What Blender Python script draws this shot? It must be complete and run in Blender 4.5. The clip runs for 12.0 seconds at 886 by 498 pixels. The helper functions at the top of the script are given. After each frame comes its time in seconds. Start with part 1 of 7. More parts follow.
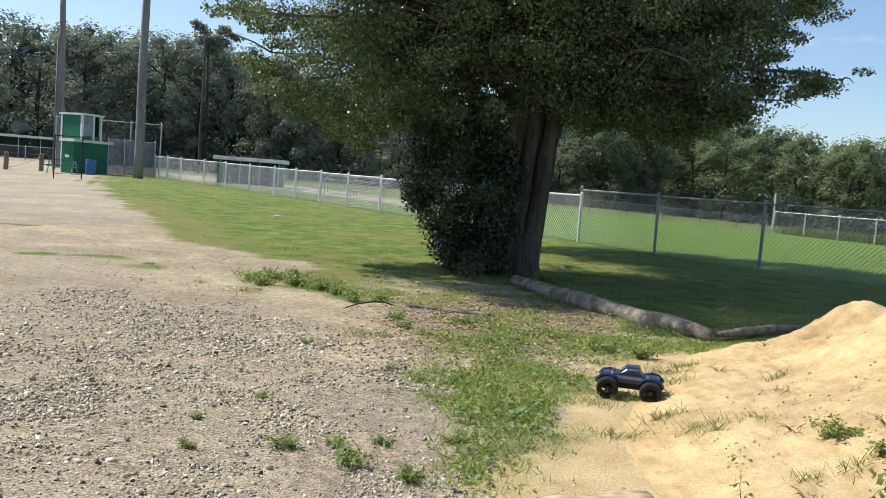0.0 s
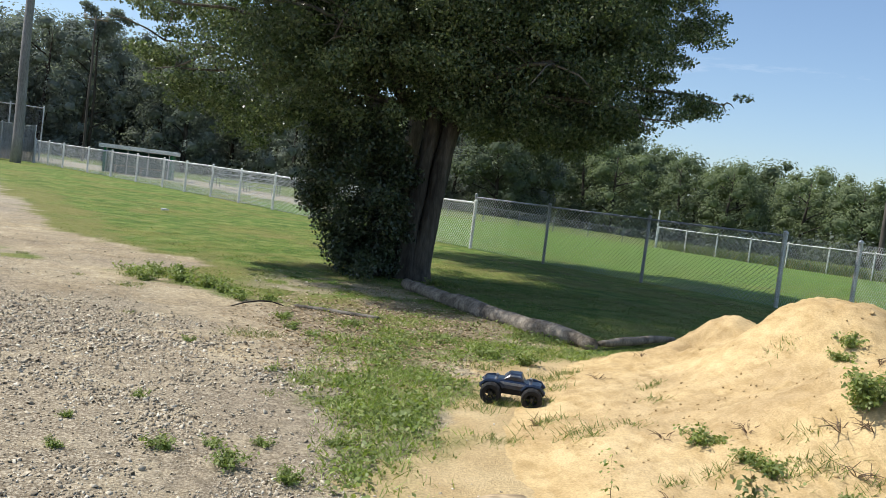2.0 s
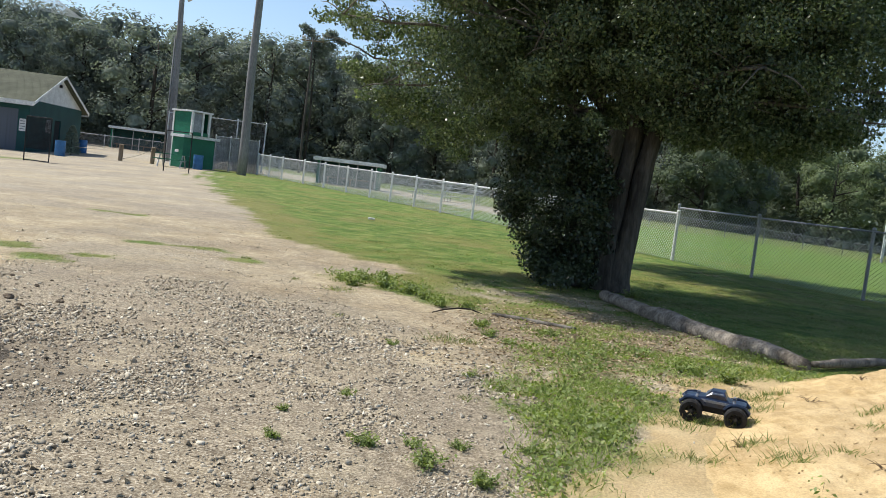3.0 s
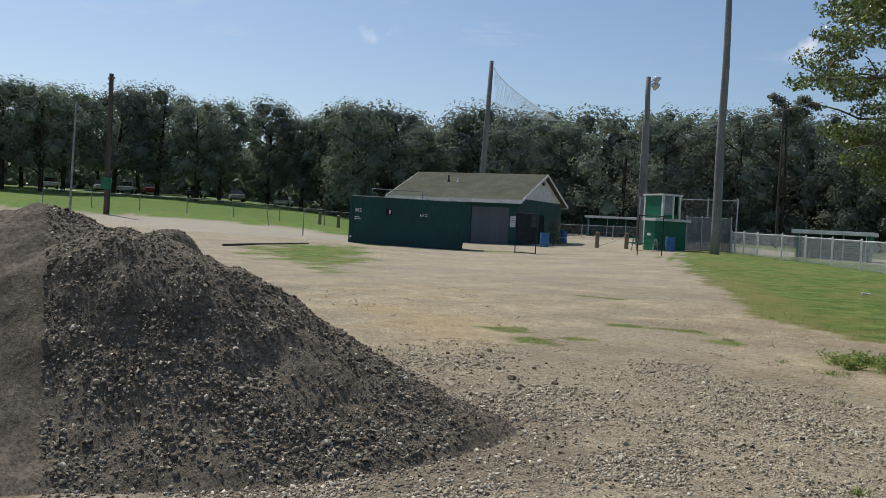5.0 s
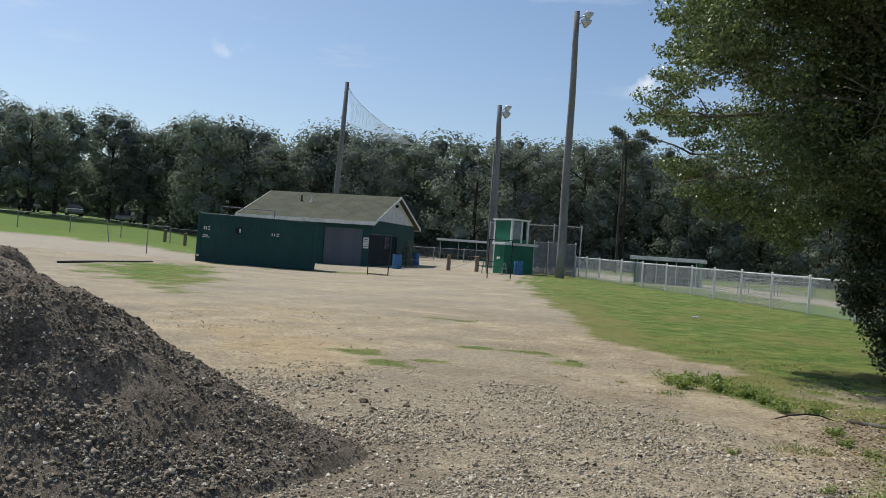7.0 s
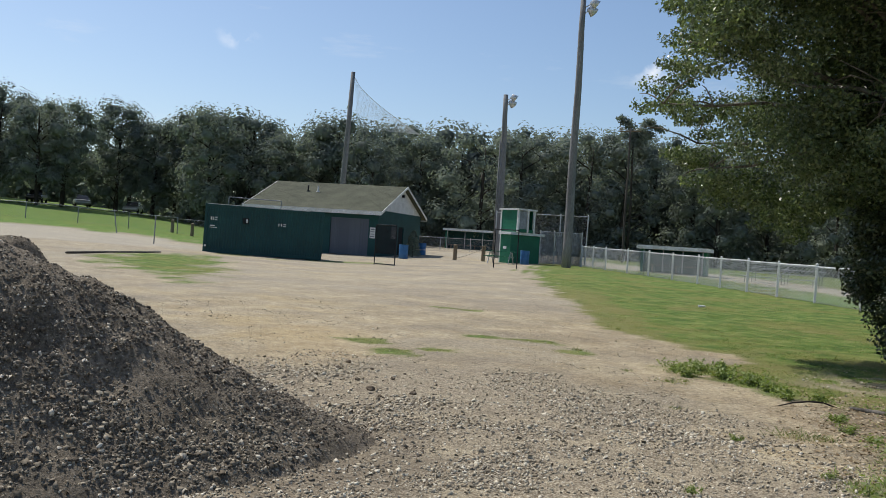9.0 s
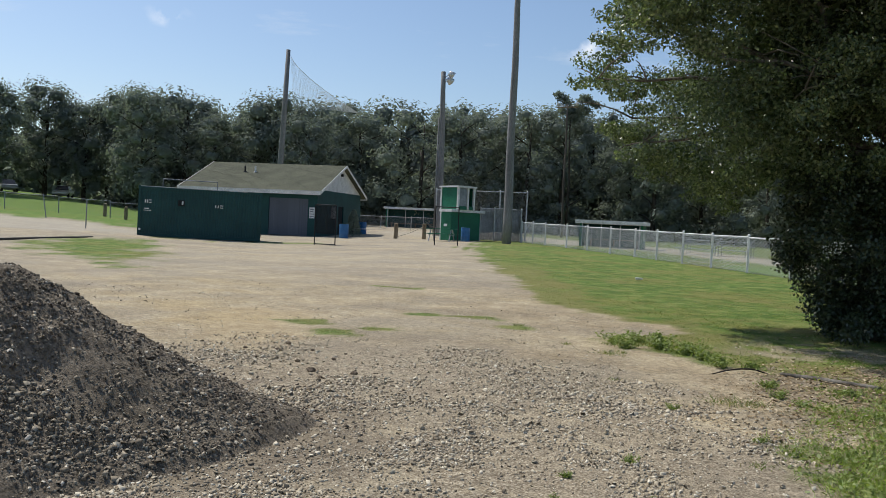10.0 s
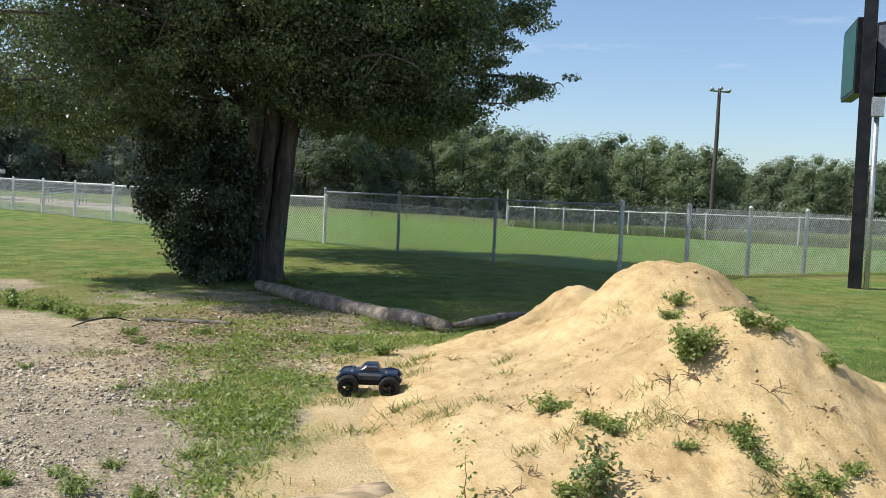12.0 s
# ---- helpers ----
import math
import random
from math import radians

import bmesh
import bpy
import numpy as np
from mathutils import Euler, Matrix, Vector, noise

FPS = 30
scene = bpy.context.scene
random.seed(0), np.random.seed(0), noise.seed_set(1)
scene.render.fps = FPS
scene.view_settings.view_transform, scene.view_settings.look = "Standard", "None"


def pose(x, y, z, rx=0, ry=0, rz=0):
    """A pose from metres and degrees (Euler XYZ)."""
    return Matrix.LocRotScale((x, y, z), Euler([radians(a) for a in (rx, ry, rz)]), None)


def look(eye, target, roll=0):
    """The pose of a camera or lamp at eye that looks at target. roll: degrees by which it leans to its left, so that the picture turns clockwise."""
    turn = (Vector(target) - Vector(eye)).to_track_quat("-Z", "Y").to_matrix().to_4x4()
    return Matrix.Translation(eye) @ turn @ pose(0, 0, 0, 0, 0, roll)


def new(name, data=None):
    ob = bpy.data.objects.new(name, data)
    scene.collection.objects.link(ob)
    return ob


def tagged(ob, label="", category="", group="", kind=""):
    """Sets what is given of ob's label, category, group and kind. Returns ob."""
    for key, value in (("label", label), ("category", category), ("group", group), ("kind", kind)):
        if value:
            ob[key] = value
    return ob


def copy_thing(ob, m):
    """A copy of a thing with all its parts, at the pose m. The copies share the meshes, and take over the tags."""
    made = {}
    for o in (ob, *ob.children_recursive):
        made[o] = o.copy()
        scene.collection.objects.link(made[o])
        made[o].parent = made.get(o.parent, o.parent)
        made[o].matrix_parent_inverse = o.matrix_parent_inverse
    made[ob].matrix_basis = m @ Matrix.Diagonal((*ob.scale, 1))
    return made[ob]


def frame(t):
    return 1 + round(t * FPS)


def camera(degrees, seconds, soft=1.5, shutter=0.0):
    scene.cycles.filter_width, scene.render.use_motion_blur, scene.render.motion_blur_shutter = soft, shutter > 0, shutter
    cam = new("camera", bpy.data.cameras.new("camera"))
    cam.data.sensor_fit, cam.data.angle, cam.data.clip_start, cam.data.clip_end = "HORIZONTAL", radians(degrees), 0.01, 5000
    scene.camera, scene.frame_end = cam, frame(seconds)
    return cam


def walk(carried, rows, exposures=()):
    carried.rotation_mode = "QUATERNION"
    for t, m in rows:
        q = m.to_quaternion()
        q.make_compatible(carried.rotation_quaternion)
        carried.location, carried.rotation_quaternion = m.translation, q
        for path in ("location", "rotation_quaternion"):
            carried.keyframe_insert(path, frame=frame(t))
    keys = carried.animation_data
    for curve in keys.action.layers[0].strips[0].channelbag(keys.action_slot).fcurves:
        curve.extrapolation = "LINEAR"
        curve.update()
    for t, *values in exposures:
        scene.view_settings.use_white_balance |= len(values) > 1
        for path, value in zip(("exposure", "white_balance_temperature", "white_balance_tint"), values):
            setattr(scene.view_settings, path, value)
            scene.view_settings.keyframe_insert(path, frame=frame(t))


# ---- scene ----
cam = camera(54.72, 12.0, soft=0.75)
PATH = (
    (0, pose(-0.027, 0.078, 1.284, 85.736, -4.337, -0.245)),
    (0.5, pose(-0.003, 0.062, 1.285, 86.433, -4.852, -9.959)),
    (1, pose(0.018, 0.046, 1.302, 88.161, -3.992, -14.301)),
    (1.5, pose(0.004, 0.053, 1.296, 87.721, -5.007, -12.105)),
    (2, pose(-0.008, 0.066, 1.288, 86.647, -7.142, -7.207)),
    (2.5, pose(-0.001, 0.061, 1.284, 85.896, -8.062, -1.600)),
    (3, pose(-0.007, 0.022, 1.292, 85.661, -7.068, 6.103)),
    (3.5, pose(-0.044, 0.050, 1.288, 86.214, -5.189, 18.187)),
    (3.7, pose(-0.041, 0.042, 1.286, 86.410, -4.789, 23.525)),
    (4.0, pose(-0.048, 0.036, 1.294, 87.20, -4.000, 30.60)),
    (4.4, pose(-0.057, 0.022, 1.299, 87.75, -3.300, 36.20)),
    (4.8, pose(-0.066, 0.010, 1.304, 88.25, -2.950, 37.60)),
    (5.3, pose(-0.074, -0.001, 1.300, 88.585, -2.896, 34.483)),
    (5.5, pose(-0.074, -0.001, 1.309, 88.781, -2.912, 32.978)),
    (6, pose(-0.072, -0.004, 1.310, 89.518, -3.290, 28.683)),
    (6.5, pose(-0.080, -0.001, 1.309, 90.173, -3.743, 26.800)),
    (7, pose(-0.082, -0.009, 1.311, 90.343, -3.978, 27.033)),
    (8.8, pose(-0.041, -0.061, 1.305, 89.816, -3.991, 27.909)),
    (9, pose(-0.044, -0.064, 1.306, 89.637, -3.837, 27.474)),
    (9.5, pose(-0.042, -0.050, 1.307, 89.105, -3.244, 26.243)),
    (10, pose(-0.033, -0.029, 1.306, 88.397, -2.687, 23.525)),
    (10.5, pose(-0.030, -0.022, 1.304, 87.687, -2.525, 17.641)),
    (11, pose(-0.007, -0.001, 1.298, 86.945, -2.839, 6.601)),
    (11.5, pose(0.020, 0.001, 1.303, 86.588, -3.349, -5.732)),
    (12, pose(0.060, -0.004, 1.305, 86.850, -2.536, -17.022)),
)
EXPOSURES = ((0, 0.26), (1.0, 0.14), (2.5, 0.20), (3.5, 0.20), (4.5, -0.26), (5.5, -0.52), (6.5, -0.36), (9.5, -0.26), (10.5, -0.12), (11.0, 0.16), (11.5, 0.29), (12, 0.18))
walk(cam, PATH, EXPOSURES)

# ---- light ----
SUN_TO = Vector((-0.72, 0.20, 1.02)).normalized()   # towards the sun: ahead and to the side of the lot
world = bpy.data.worlds.new("sky")
scene.world = world
world.use_nodes = True
wn, wl = world.node_tree.nodes, world.node_tree.links
sky = wn.new("ShaderNodeTexSky")
sky.sky_type, sky.sun_disc = "NISHITA", False
sky.sun_elevation = math.asin(SUN_TO.z)
sky.sun_rotation = math.atan2(SUN_TO.x, SUN_TO.y)
sky.air_density, sky.dust_density, sky.ozone_density = 1.0, 0.9, 3.5
back = wn["Background"]
back.inputs["Strength"].default_value = 0.14
# thin summer clouds
wco = wn.new("ShaderNodeTexCoord")
wmap = wn.new("ShaderNodeMapping")
wmap.inputs["Scale"].default_value = (1.6, 1.6, 9.0)
wl.new(wco.outputs["Generated"], wmap.inputs["Vector"])
wnz = wn.new("ShaderNodeTexNoise")
wnz.inputs["Scale"].default_value, wnz.inputs["Detail"].default_value, wnz.inputs["Roughness"].default_value = 2.6, 8.0, 0.62
wl.new(wmap.outputs["Vector"], wnz.inputs["Vector"])
wr = wn.new("ShaderNodeValToRGB")
wr.color_ramp.elements[0].position, wr.color_ramp.elements[0].color = 0.56, (0, 0, 0, 1)
wr.color_ramp.elements[1].position, wr.color_ramp.elements[1].color = 0.86, (0.55, 0.55, 0.55, 1)
wl.new(wnz.outputs["Fac"], wr.inputs["Fac"])
wm = wn.new("ShaderNodeMix")
wm.data_type = "RGBA"
wl.new(wr.outputs["Color"], wm.inputs["Factor"])
wl.new(sky.outputs["Color"], wm.inputs["A"])
wm.inputs["B"].default_value = (7.0, 7.3, 7.8, 1)
last = wm.outputs["Result"]
# two small torn wisps
for d, size in (((-0.6514, 0.7287, 0.2113), 0.030), ((-0.2389, 0.9487, 0.2071), 0.050)):
    dist = wn.new("ShaderNodeVectorMath")
    dist.operation = "DISTANCE"
    flat = wn.new("ShaderNodeVectorMath")
    flat.operation = "MULTIPLY"
    flat.inputs[1].default_value = (1, 1, 2.2)
    wl.new(wco.outputs["Generated"], flat.inputs[0])
    wl.new(flat.outputs["Vector"], dist.inputs[0])
    dist.inputs[1].default_value = (d[0], d[1], d[2] * 2.2)
    torn = wn.new("ShaderNodeTexNoise")
    torn.inputs["Scale"].default_value, torn.inputs["Detail"].default_value = 26.0, 8.0
    wl.new(wco.outputs["Generated"], torn.inputs["Vector"])
    near = wn.new("ShaderNodeMapRange")
    near.inputs["From Min"].default_value, near.inputs["From Max"].default_value = size, 0.0
    wl.new(dist.outputs["Value"], near.inputs["Value"])
    thin = wn.new("ShaderNodeMapRange")
    thin.inputs["From Min"].default_value, thin.inputs["From Max"].default_value = 0.47, 0.68
    wl.new(torn.outputs["Fac"], thin.inputs["Value"])
    both = wn.new("ShaderNodeMath")
    both.operation = "MULTIPLY"
    wl.new(near.outputs["Result"], both.inputs[0])
    wl.new(thin.outputs["Result"], both.inputs[1])
    blend = wn.new("ShaderNodeMix")
    blend.data_type = "RGBA"
    wl.new(both.outputs["Value"], blend.inputs["Factor"])
    wl.new(last, blend.inputs["A"])
    blend.inputs["B"].default_value = (8.5, 8.7, 9.2, 1)
    last = blend.outputs["Result"]
wl.new(last, back.inputs["Color"])

sun_data = bpy.data.lights.new("sun", "SUN")
sun_data.energy, sun_data.angle, sun_data.color = 5.0, radians(0.53), (1.0, 0.965, 0.90)
sun = new("sun", sun_data)
sun.matrix_world = look(SUN_TO * 60, (0, 0, 0))


# ---- materials ----
def base_mat(name, rough=0.8, metal=0.0, spec=0.4):
    m = bpy.data.materials.new(name)
    m.use_nodes = True
    b = m.node_tree.nodes["Principled BSDF"]
    b.inputs["Roughness"].default_value, b.inputs["Metallic"].default_value = rough, metal
    b.inputs["Specular IOR Level"].default_value = spec
    return m, m.node_tree.nodes, m.node_tree.links, b


def tex_noise(n, l, scale, detail=5.0, rough=0.6, coords="Object", stretch=(1, 1, 1)):
    co = n.new("ShaderNodeTexCoord")
    mp = n.new("ShaderNodeMapping")
    mp.inputs["Scale"].default_value = stretch
    l.new(co.outputs[coords], mp.inputs["Vector"])
    t = n.new("ShaderNodeTexNoise")
    t.inputs["Scale"].default_value, t.inputs["Detail"].default_value, t.inputs["Roughness"].default_value = scale, detail, rough
    l.new(mp.outputs["Vector"], t.inputs["Vector"])
    return t.outputs["Fac"]


def ramp(n, l, fac, stops):
    r = n.new("ShaderNodeValToRGB")
    els = r.color_ramp.elements
    while len(els) < len(stops):
        els.new(0.5)
    for e, (p, c) in zip(els, stops):
        e.position, e.color = p, (*c, 1)
    l.new(fac, r.inputs["Fac"])
    return r.outputs["Color"]


def mix(n, l, fac, a, b, mode="MIX"):
    x = n.new("ShaderNodeMix")
    x.data_type, x.blend_type = "RGBA", mode
    for key, v in (("Factor", fac), ("A", a), ("B", b)):
        if isinstance(v, bpy.types.NodeSocket):
            l.new(v, x.inputs[key])
        else:
            x.inputs[key].default_value = v if key == "Factor" else (*v, 1)
    return x.outputs["Result"]


def bump(n, l, b, height, strength=0.4, dist=0.02):
    x = n.new("ShaderNodeBump")
    x.inputs["Strength"].default_value, x.inputs["Distance"].default_value = strength, dist
    l.new(height, x.inputs["Height"])
    l.new(x.outputs["Normal"], b.inputs["Normal"])


def rough_mat(name, dark, light, scale=6.0, fine=60.0, rough=0.85, metal=0.0, depth=0.01, spec=0.3, stretch=(1, 1, 1)):
    """A worn surface: broad stains and fine grain between two tones."""
    m, n, l, b = base_mat(name, rough, metal, spec)
    a = ramp(n, l, tex_noise(n, l, scale, stretch=stretch), [(0.37, dark), (0.63, light)])
    g = ramp(n, l, tex_noise(n, l, fine, stretch=stretch), [(0.36, (0.62,) * 3), (0.64, (1.12,) * 3)])
    l.new(mix(n, l, 1.0, a, g, "MULTIPLY"), b.inputs["Base Color"])
    if depth:
        bump(n, l, b, tex_noise(n, l, fine * 0.8, stretch=stretch), 0.5, depth)
    return m


def per_piece(name, stops, rough=0.8, spec=0.3, island=True, fine=40.0, translucent=None, through_share=0.35, tone=0.0):
    """Tones that change from piece to piece, with grain on each."""
    m, n, l, b = base_mat(name, rough, 0.0, spec)
    if island:
        src = n.new("ShaderNodeNewGeometry").outputs["Random Per Island"]
    else:
        src = n.new("ShaderNodeObjectInfo").outputs["Random"]
    c = ramp(n, l, src, stops)
    g = ramp(n, l, tex_noise(n, l, fine), [(0.36, (0.72,) * 3), (0.64, (1.12,) * 3)])
    col = mix(n, l, 1.0, c, g, "MULTIPLY")
    if tone:
        each = ramp(n, l, n.new("ShaderNodeObjectInfo").outputs["Random"], [(0.0, (1 - tone, 1 - tone, 1 - 0.7 * tone)), (1.0, (1 + tone, 1 + 0.9 * tone, 1 + 0.5 * tone))])
        col = mix(n, l, 1.0, col, each, "MULTIPLY")
    l.new(col, b.inputs["Base Color"])
    if translucent:
        t = n.new("ShaderNodeBsdfTranslucent")
        l.new(mix(n, l, 1.0, col, translucent, "MULTIPLY"), t.inputs["Color"])
        ms = n.new("ShaderNodeMixShader")
        ms.inputs["Fac"].default_value = through_share
        l.new(b.outputs["BSDF"], ms.inputs[1])
        l.new(t.outputs["BSDF"], ms.inputs[2])
        l.new(ms.outputs["Shader"], n["Material Output"].inputs["Surface"])
    return m


M_GALV = rough_mat("galvanised_steel", (0.42, 0.43, 0.44), (0.62, 0.63, 0.64), 3, 40, 0.45, 0.6, 0.0)
M_GALV_DULL = rough_mat("dull_galvanised_steel", (0.24, 0.25, 0.27), (0.36, 0.37, 0.39), 3, 40, 0.5, 0.5, 0.0)
M_WIRE = rough_mat("fence_wire", (0.40, 0.41, 0.42), (0.55, 0.56, 0.57), 2, 30, 0.5, 0.4, 0.0)
M_WHITE_WIRE = rough_mat("pale_fence_wire", (0.55, 0.56, 0.57), (0.68, 0.69, 0.7), 2, 30, 0.55, 0.2, 0.0)
M_WHITE = rough_mat("white_paint", (0.66, 0.66, 0.64), (0.82, 0.82, 0.8), 2, 30, 0.55, 0, 0.002)
M_GREEN = rough_mat("dark_green_paint", (0.008, 0.053, 0.054), (0.012, 0.073, 0.073), 0.8, 18, 0.5, 0, 0.002)
M_GREEN_WALL = rough_mat("green_siding", (0.009, 0.058, 0.058), (0.014, 0.08, 0.078), 0.8, 18, 0.6, 0, 0.003)
M_GREEN_LIGHT = rough_mat("bright_green_paint", (0.014, 0.135, 0.075), (0.022, 0.175, 0.098), 1.5, 20, 0.5, 0, 0.002)
M_ROOF = rough_mat("asphalt_shingles", (0.082, 0.086, 0.056), (0.118, 0.122, 0.08), 0.9, 30, 0.95, 0, 0.006)
M_DOOR = rough_mat("grey_rolling_door", (0.10, 0.115, 0.145), (0.135, 0.152, 0.185), 1, 16, 0.5, 0.1, 0.002)
M_BLACK = rough_mat("black_metal", (0.012, 0.012, 0.014), (0.03, 0.03, 0.034), 3, 40, 0.45, 0.3, 0.0)
M_DARK = rough_mat("dark_interior", (0.01, 0.012, 0.012), (0.025, 0.028, 0.028), 2, 20, 0.9, 0, 0.0)
M_BLUE = rough_mat("blue_plastic", (0.04, 0.15, 0.34), (0.06, 0.20, 0.43), 3, 30, 0.4, 0, 0.0)
M_POLE = rough_mat("weathered_pole_wood", (0.17, 0.168, 0.166), (0.275, 0.272, 0.27), 2.5, 45, 0.9, 0, 0.012, stretch=(1, 1, 0.12))
M_POST_WOOD = rough_mat("post_wood", (0.17, 0.13, 0.085), (0.30, 0.24, 0.16), 4, 60, 0.9, 0, 0.01, stretch=(1, 1, 0.2))
M_BARK = rough_mat("tree_bark", (0.03, 0.025, 0.02), (0.085, 0.07, 0.055), 6, 30, 0.95, 0, 0.035, stretch=(1, 1, 0.25))
M_TRUNK = rough_mat("grey_trunk_bark", (0.04, 0.034, 0.027), (0.115, 0.102, 0.083), 5, 26, 0.95, 0, 0.05, stretch=(1, 1, 0.18))
M_POLE_DARK = rough_mat("dark_pole_wood", (0.06, 0.052, 0.045), (0.12, 0.105, 0.09), 2.5, 45, 0.9, 0, 0.012, stretch=(1, 1, 0.12))
M_ROPE = rough_mat("pale_rope", (0.52, 0.46, 0.36), (0.68, 0.62, 0.5), 20, 90, 0.9, 0, 0.002)
M_OLD_TIMBER = rough_mat("bleached_timber", (0.42, 0.31, 0.18), (0.58, 0.455, 0.29), 3, 30, 0.9, 0, 0.01, stretch=(0.35, 1, 1))
M_LIMB = rough_mat("pale_limb_bark", (0.10, 0.088, 0.07), (0.24, 0.215, 0.18), 5, 40, 0.9, 0, 0.01, stretch=(1, 1, 0.4))
M_FAR_BARK = rough_mat("forest_bark", (0.03, 0.026, 0.02), (0.09, 0.075, 0.06), 3, 14, 0.95, 0, 0.0, stretch=(1, 1, 0.3))
M_LOG = rough_mat("fallen_log_wood", (0.14, 0.115, 0.088), (0.34, 0.295, 0.235), 7, 40, 0.9, 0, 0.03)
M_CONCRETE = rough_mat("pale_concrete", (0.45, 0.43, 0.39), (0.6, 0.58, 0.53), 3, 40, 0.9, 0, 0.003)
M_GLASS_DARK = rough_mat("dark_window", (0.01, 0.012, 0.015), (0.02, 0.024, 0.03), 3, 20, 0.12, 0, 0.0, 0.6)
M_LAMP_GLASS = rough_mat("lamp_lens", (0.55, 0.56, 0.58), (0.7, 0.71, 0.72), 9, 50, 0.2, 0.2, 0.0, 0.6)
M_TYRE = rough_mat("rubber_tyre", (0.012, 0.012, 0.012), (0.03, 0.028, 0.026), 20, 150, 0.85, 0, 0.004)
M_RIM = rough_mat("dusty_black_rim", (0.02, 0.02, 0.02), (0.06, 0.055, 0.05), 30, 200, 0.5, 0, 0.0)
M_TRUCK = rough_mat("dusty_blue_shell", (0.009, 0.015, 0.034), (0.028, 0.048, 0.10), 14, 120, 0.28, 0.1, 0.0, 0.6)
M_TRUCK_GREY = rough_mat("grey_shell_decal", (0.22, 0.23, 0.25), (0.36, 0.37, 0.4), 18, 120, 0.35, 0.1, 0.0)
# pale blue base stands in for sky reflected in the glass
M_TRUCK_WINDOW = rough_mat("sky_reflection_window", (0.20, 0.25, 0.33), (0.30, 0.36, 0.45), 14, 120, 0.15, 0.0, 0.0, 0.8)
M_LEAF = per_piece("tree_leaf", [(0.0, (0.054, 0.080, 0.038)), (0.5, (0.112, 0.150, 0.072)), (0.85, (0.195, 0.238, 0.118)), (1.0, (0.29, 0.325, 0.175))],
                   0.36, 0.55, True, 8, (1.35, 1.5, 0.75), 0.32)
# greyed, lifted green: the haze over the far woods is put into it
M_FOREST = per_piece("hazed_forest_leaf", [(0.0, (0.190, 0.218, 0.190)), (0.6, (0.208, 0.238, 0.206)), (1.0, (0.226, 0.256, 0.222))],
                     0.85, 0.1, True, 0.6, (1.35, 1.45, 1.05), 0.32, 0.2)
# paler green with haze and the right-hand trees' fuller sun put in
M_FOREST_LIGHT = per_piece("hazed_sunlit_leaf", [(0.0, (0.140, 0.176, 0.105)), (0.6, (0.162, 0.20, 0.12)), (1.0, (0.185, 0.22, 0.135))],
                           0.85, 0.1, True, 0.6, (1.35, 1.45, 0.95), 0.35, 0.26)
M_GRASS = per_piece("grass_blade", [(0.0, (0.09, 0.135, 0.03)), (0.45, (0.14, 0.20, 0.05)), (0.76, (0.225, 0.255, 0.082)), (0.88, (0.36, 0.295, 0.15)), (1.0, (0.45, 0.365, 0.21))],
                    0.55, 0.3, True, 3, (1.3, 1.45, 0.6))
# tree leaf darkened: the crown's shade is put into the shoots' colour
M_SHOOT = per_piece("shaded_shoot_leaf", [(0.0, (0.020, 0.034, 0.014)), (0.6, (0.037, 0.056, 0.023)), (1.0, (0.075, 0.10, 0.046))], 0.4, 0.5, True, 8, (1.3, 1.4, 0.75), 0.10)
M_RANK = per_piece("rank_grass_blade", [(0.0, (0.16, 0.22, 0.05)), (0.6, (0.27, 0.345, 0.09)), (0.92, (0.39, 0.43, 0.16)), (1.0, (0.50, 0.43, 0.25))], 0.5, 0.35, True, 12, (1.3, 1.5, 0.5))
M_WEED = per_piece("weed_leaf", [(0.0, (0.14, 0.182, 0.055)), (0.6, (0.225, 0.28, 0.09)), (1.0, (0.34, 0.37, 0.15))],
                   0.5, 0.35, True, 12, (1.3, 1.5, 0.5))
M_DRY = per_piece("dry_leaf", [(0.0, (0.17, 0.115, 0.062)), (0.6, (0.33, 0.245, 0.14)), (1.0, (0.56, 0.46, 0.31))], 0.8, 0.2)
M_PEBBLE = per_piece("gravel_stone", [(0.0, (0.21, 0.172, 0.122)), (0.3, (0.36, 0.302, 0.215)), (0.75, (0.50, 0.435, 0.325)), (1.0, (0.70, 0.64, 0.51))], 0.85, 0.25)
M_PILE_STONE = per_piece("heap_pebble", [(0.0, (0.13, 0.106, 0.076)), (0.5, (0.26, 0.22, 0.162)), (0.88, (0.41, 0.36, 0.275)), (1.0, (0.68, 0.62, 0.51))], 0.85, 0.2)
M_PILE_CRUMB = per_piece("soil_crumb", [(0.0, (0.075, 0.06, 0.045)), (0.6, (0.15, 0.124, 0.094)), (1.0, (0.26, 0.22, 0.17))], 0.95, 0.15)


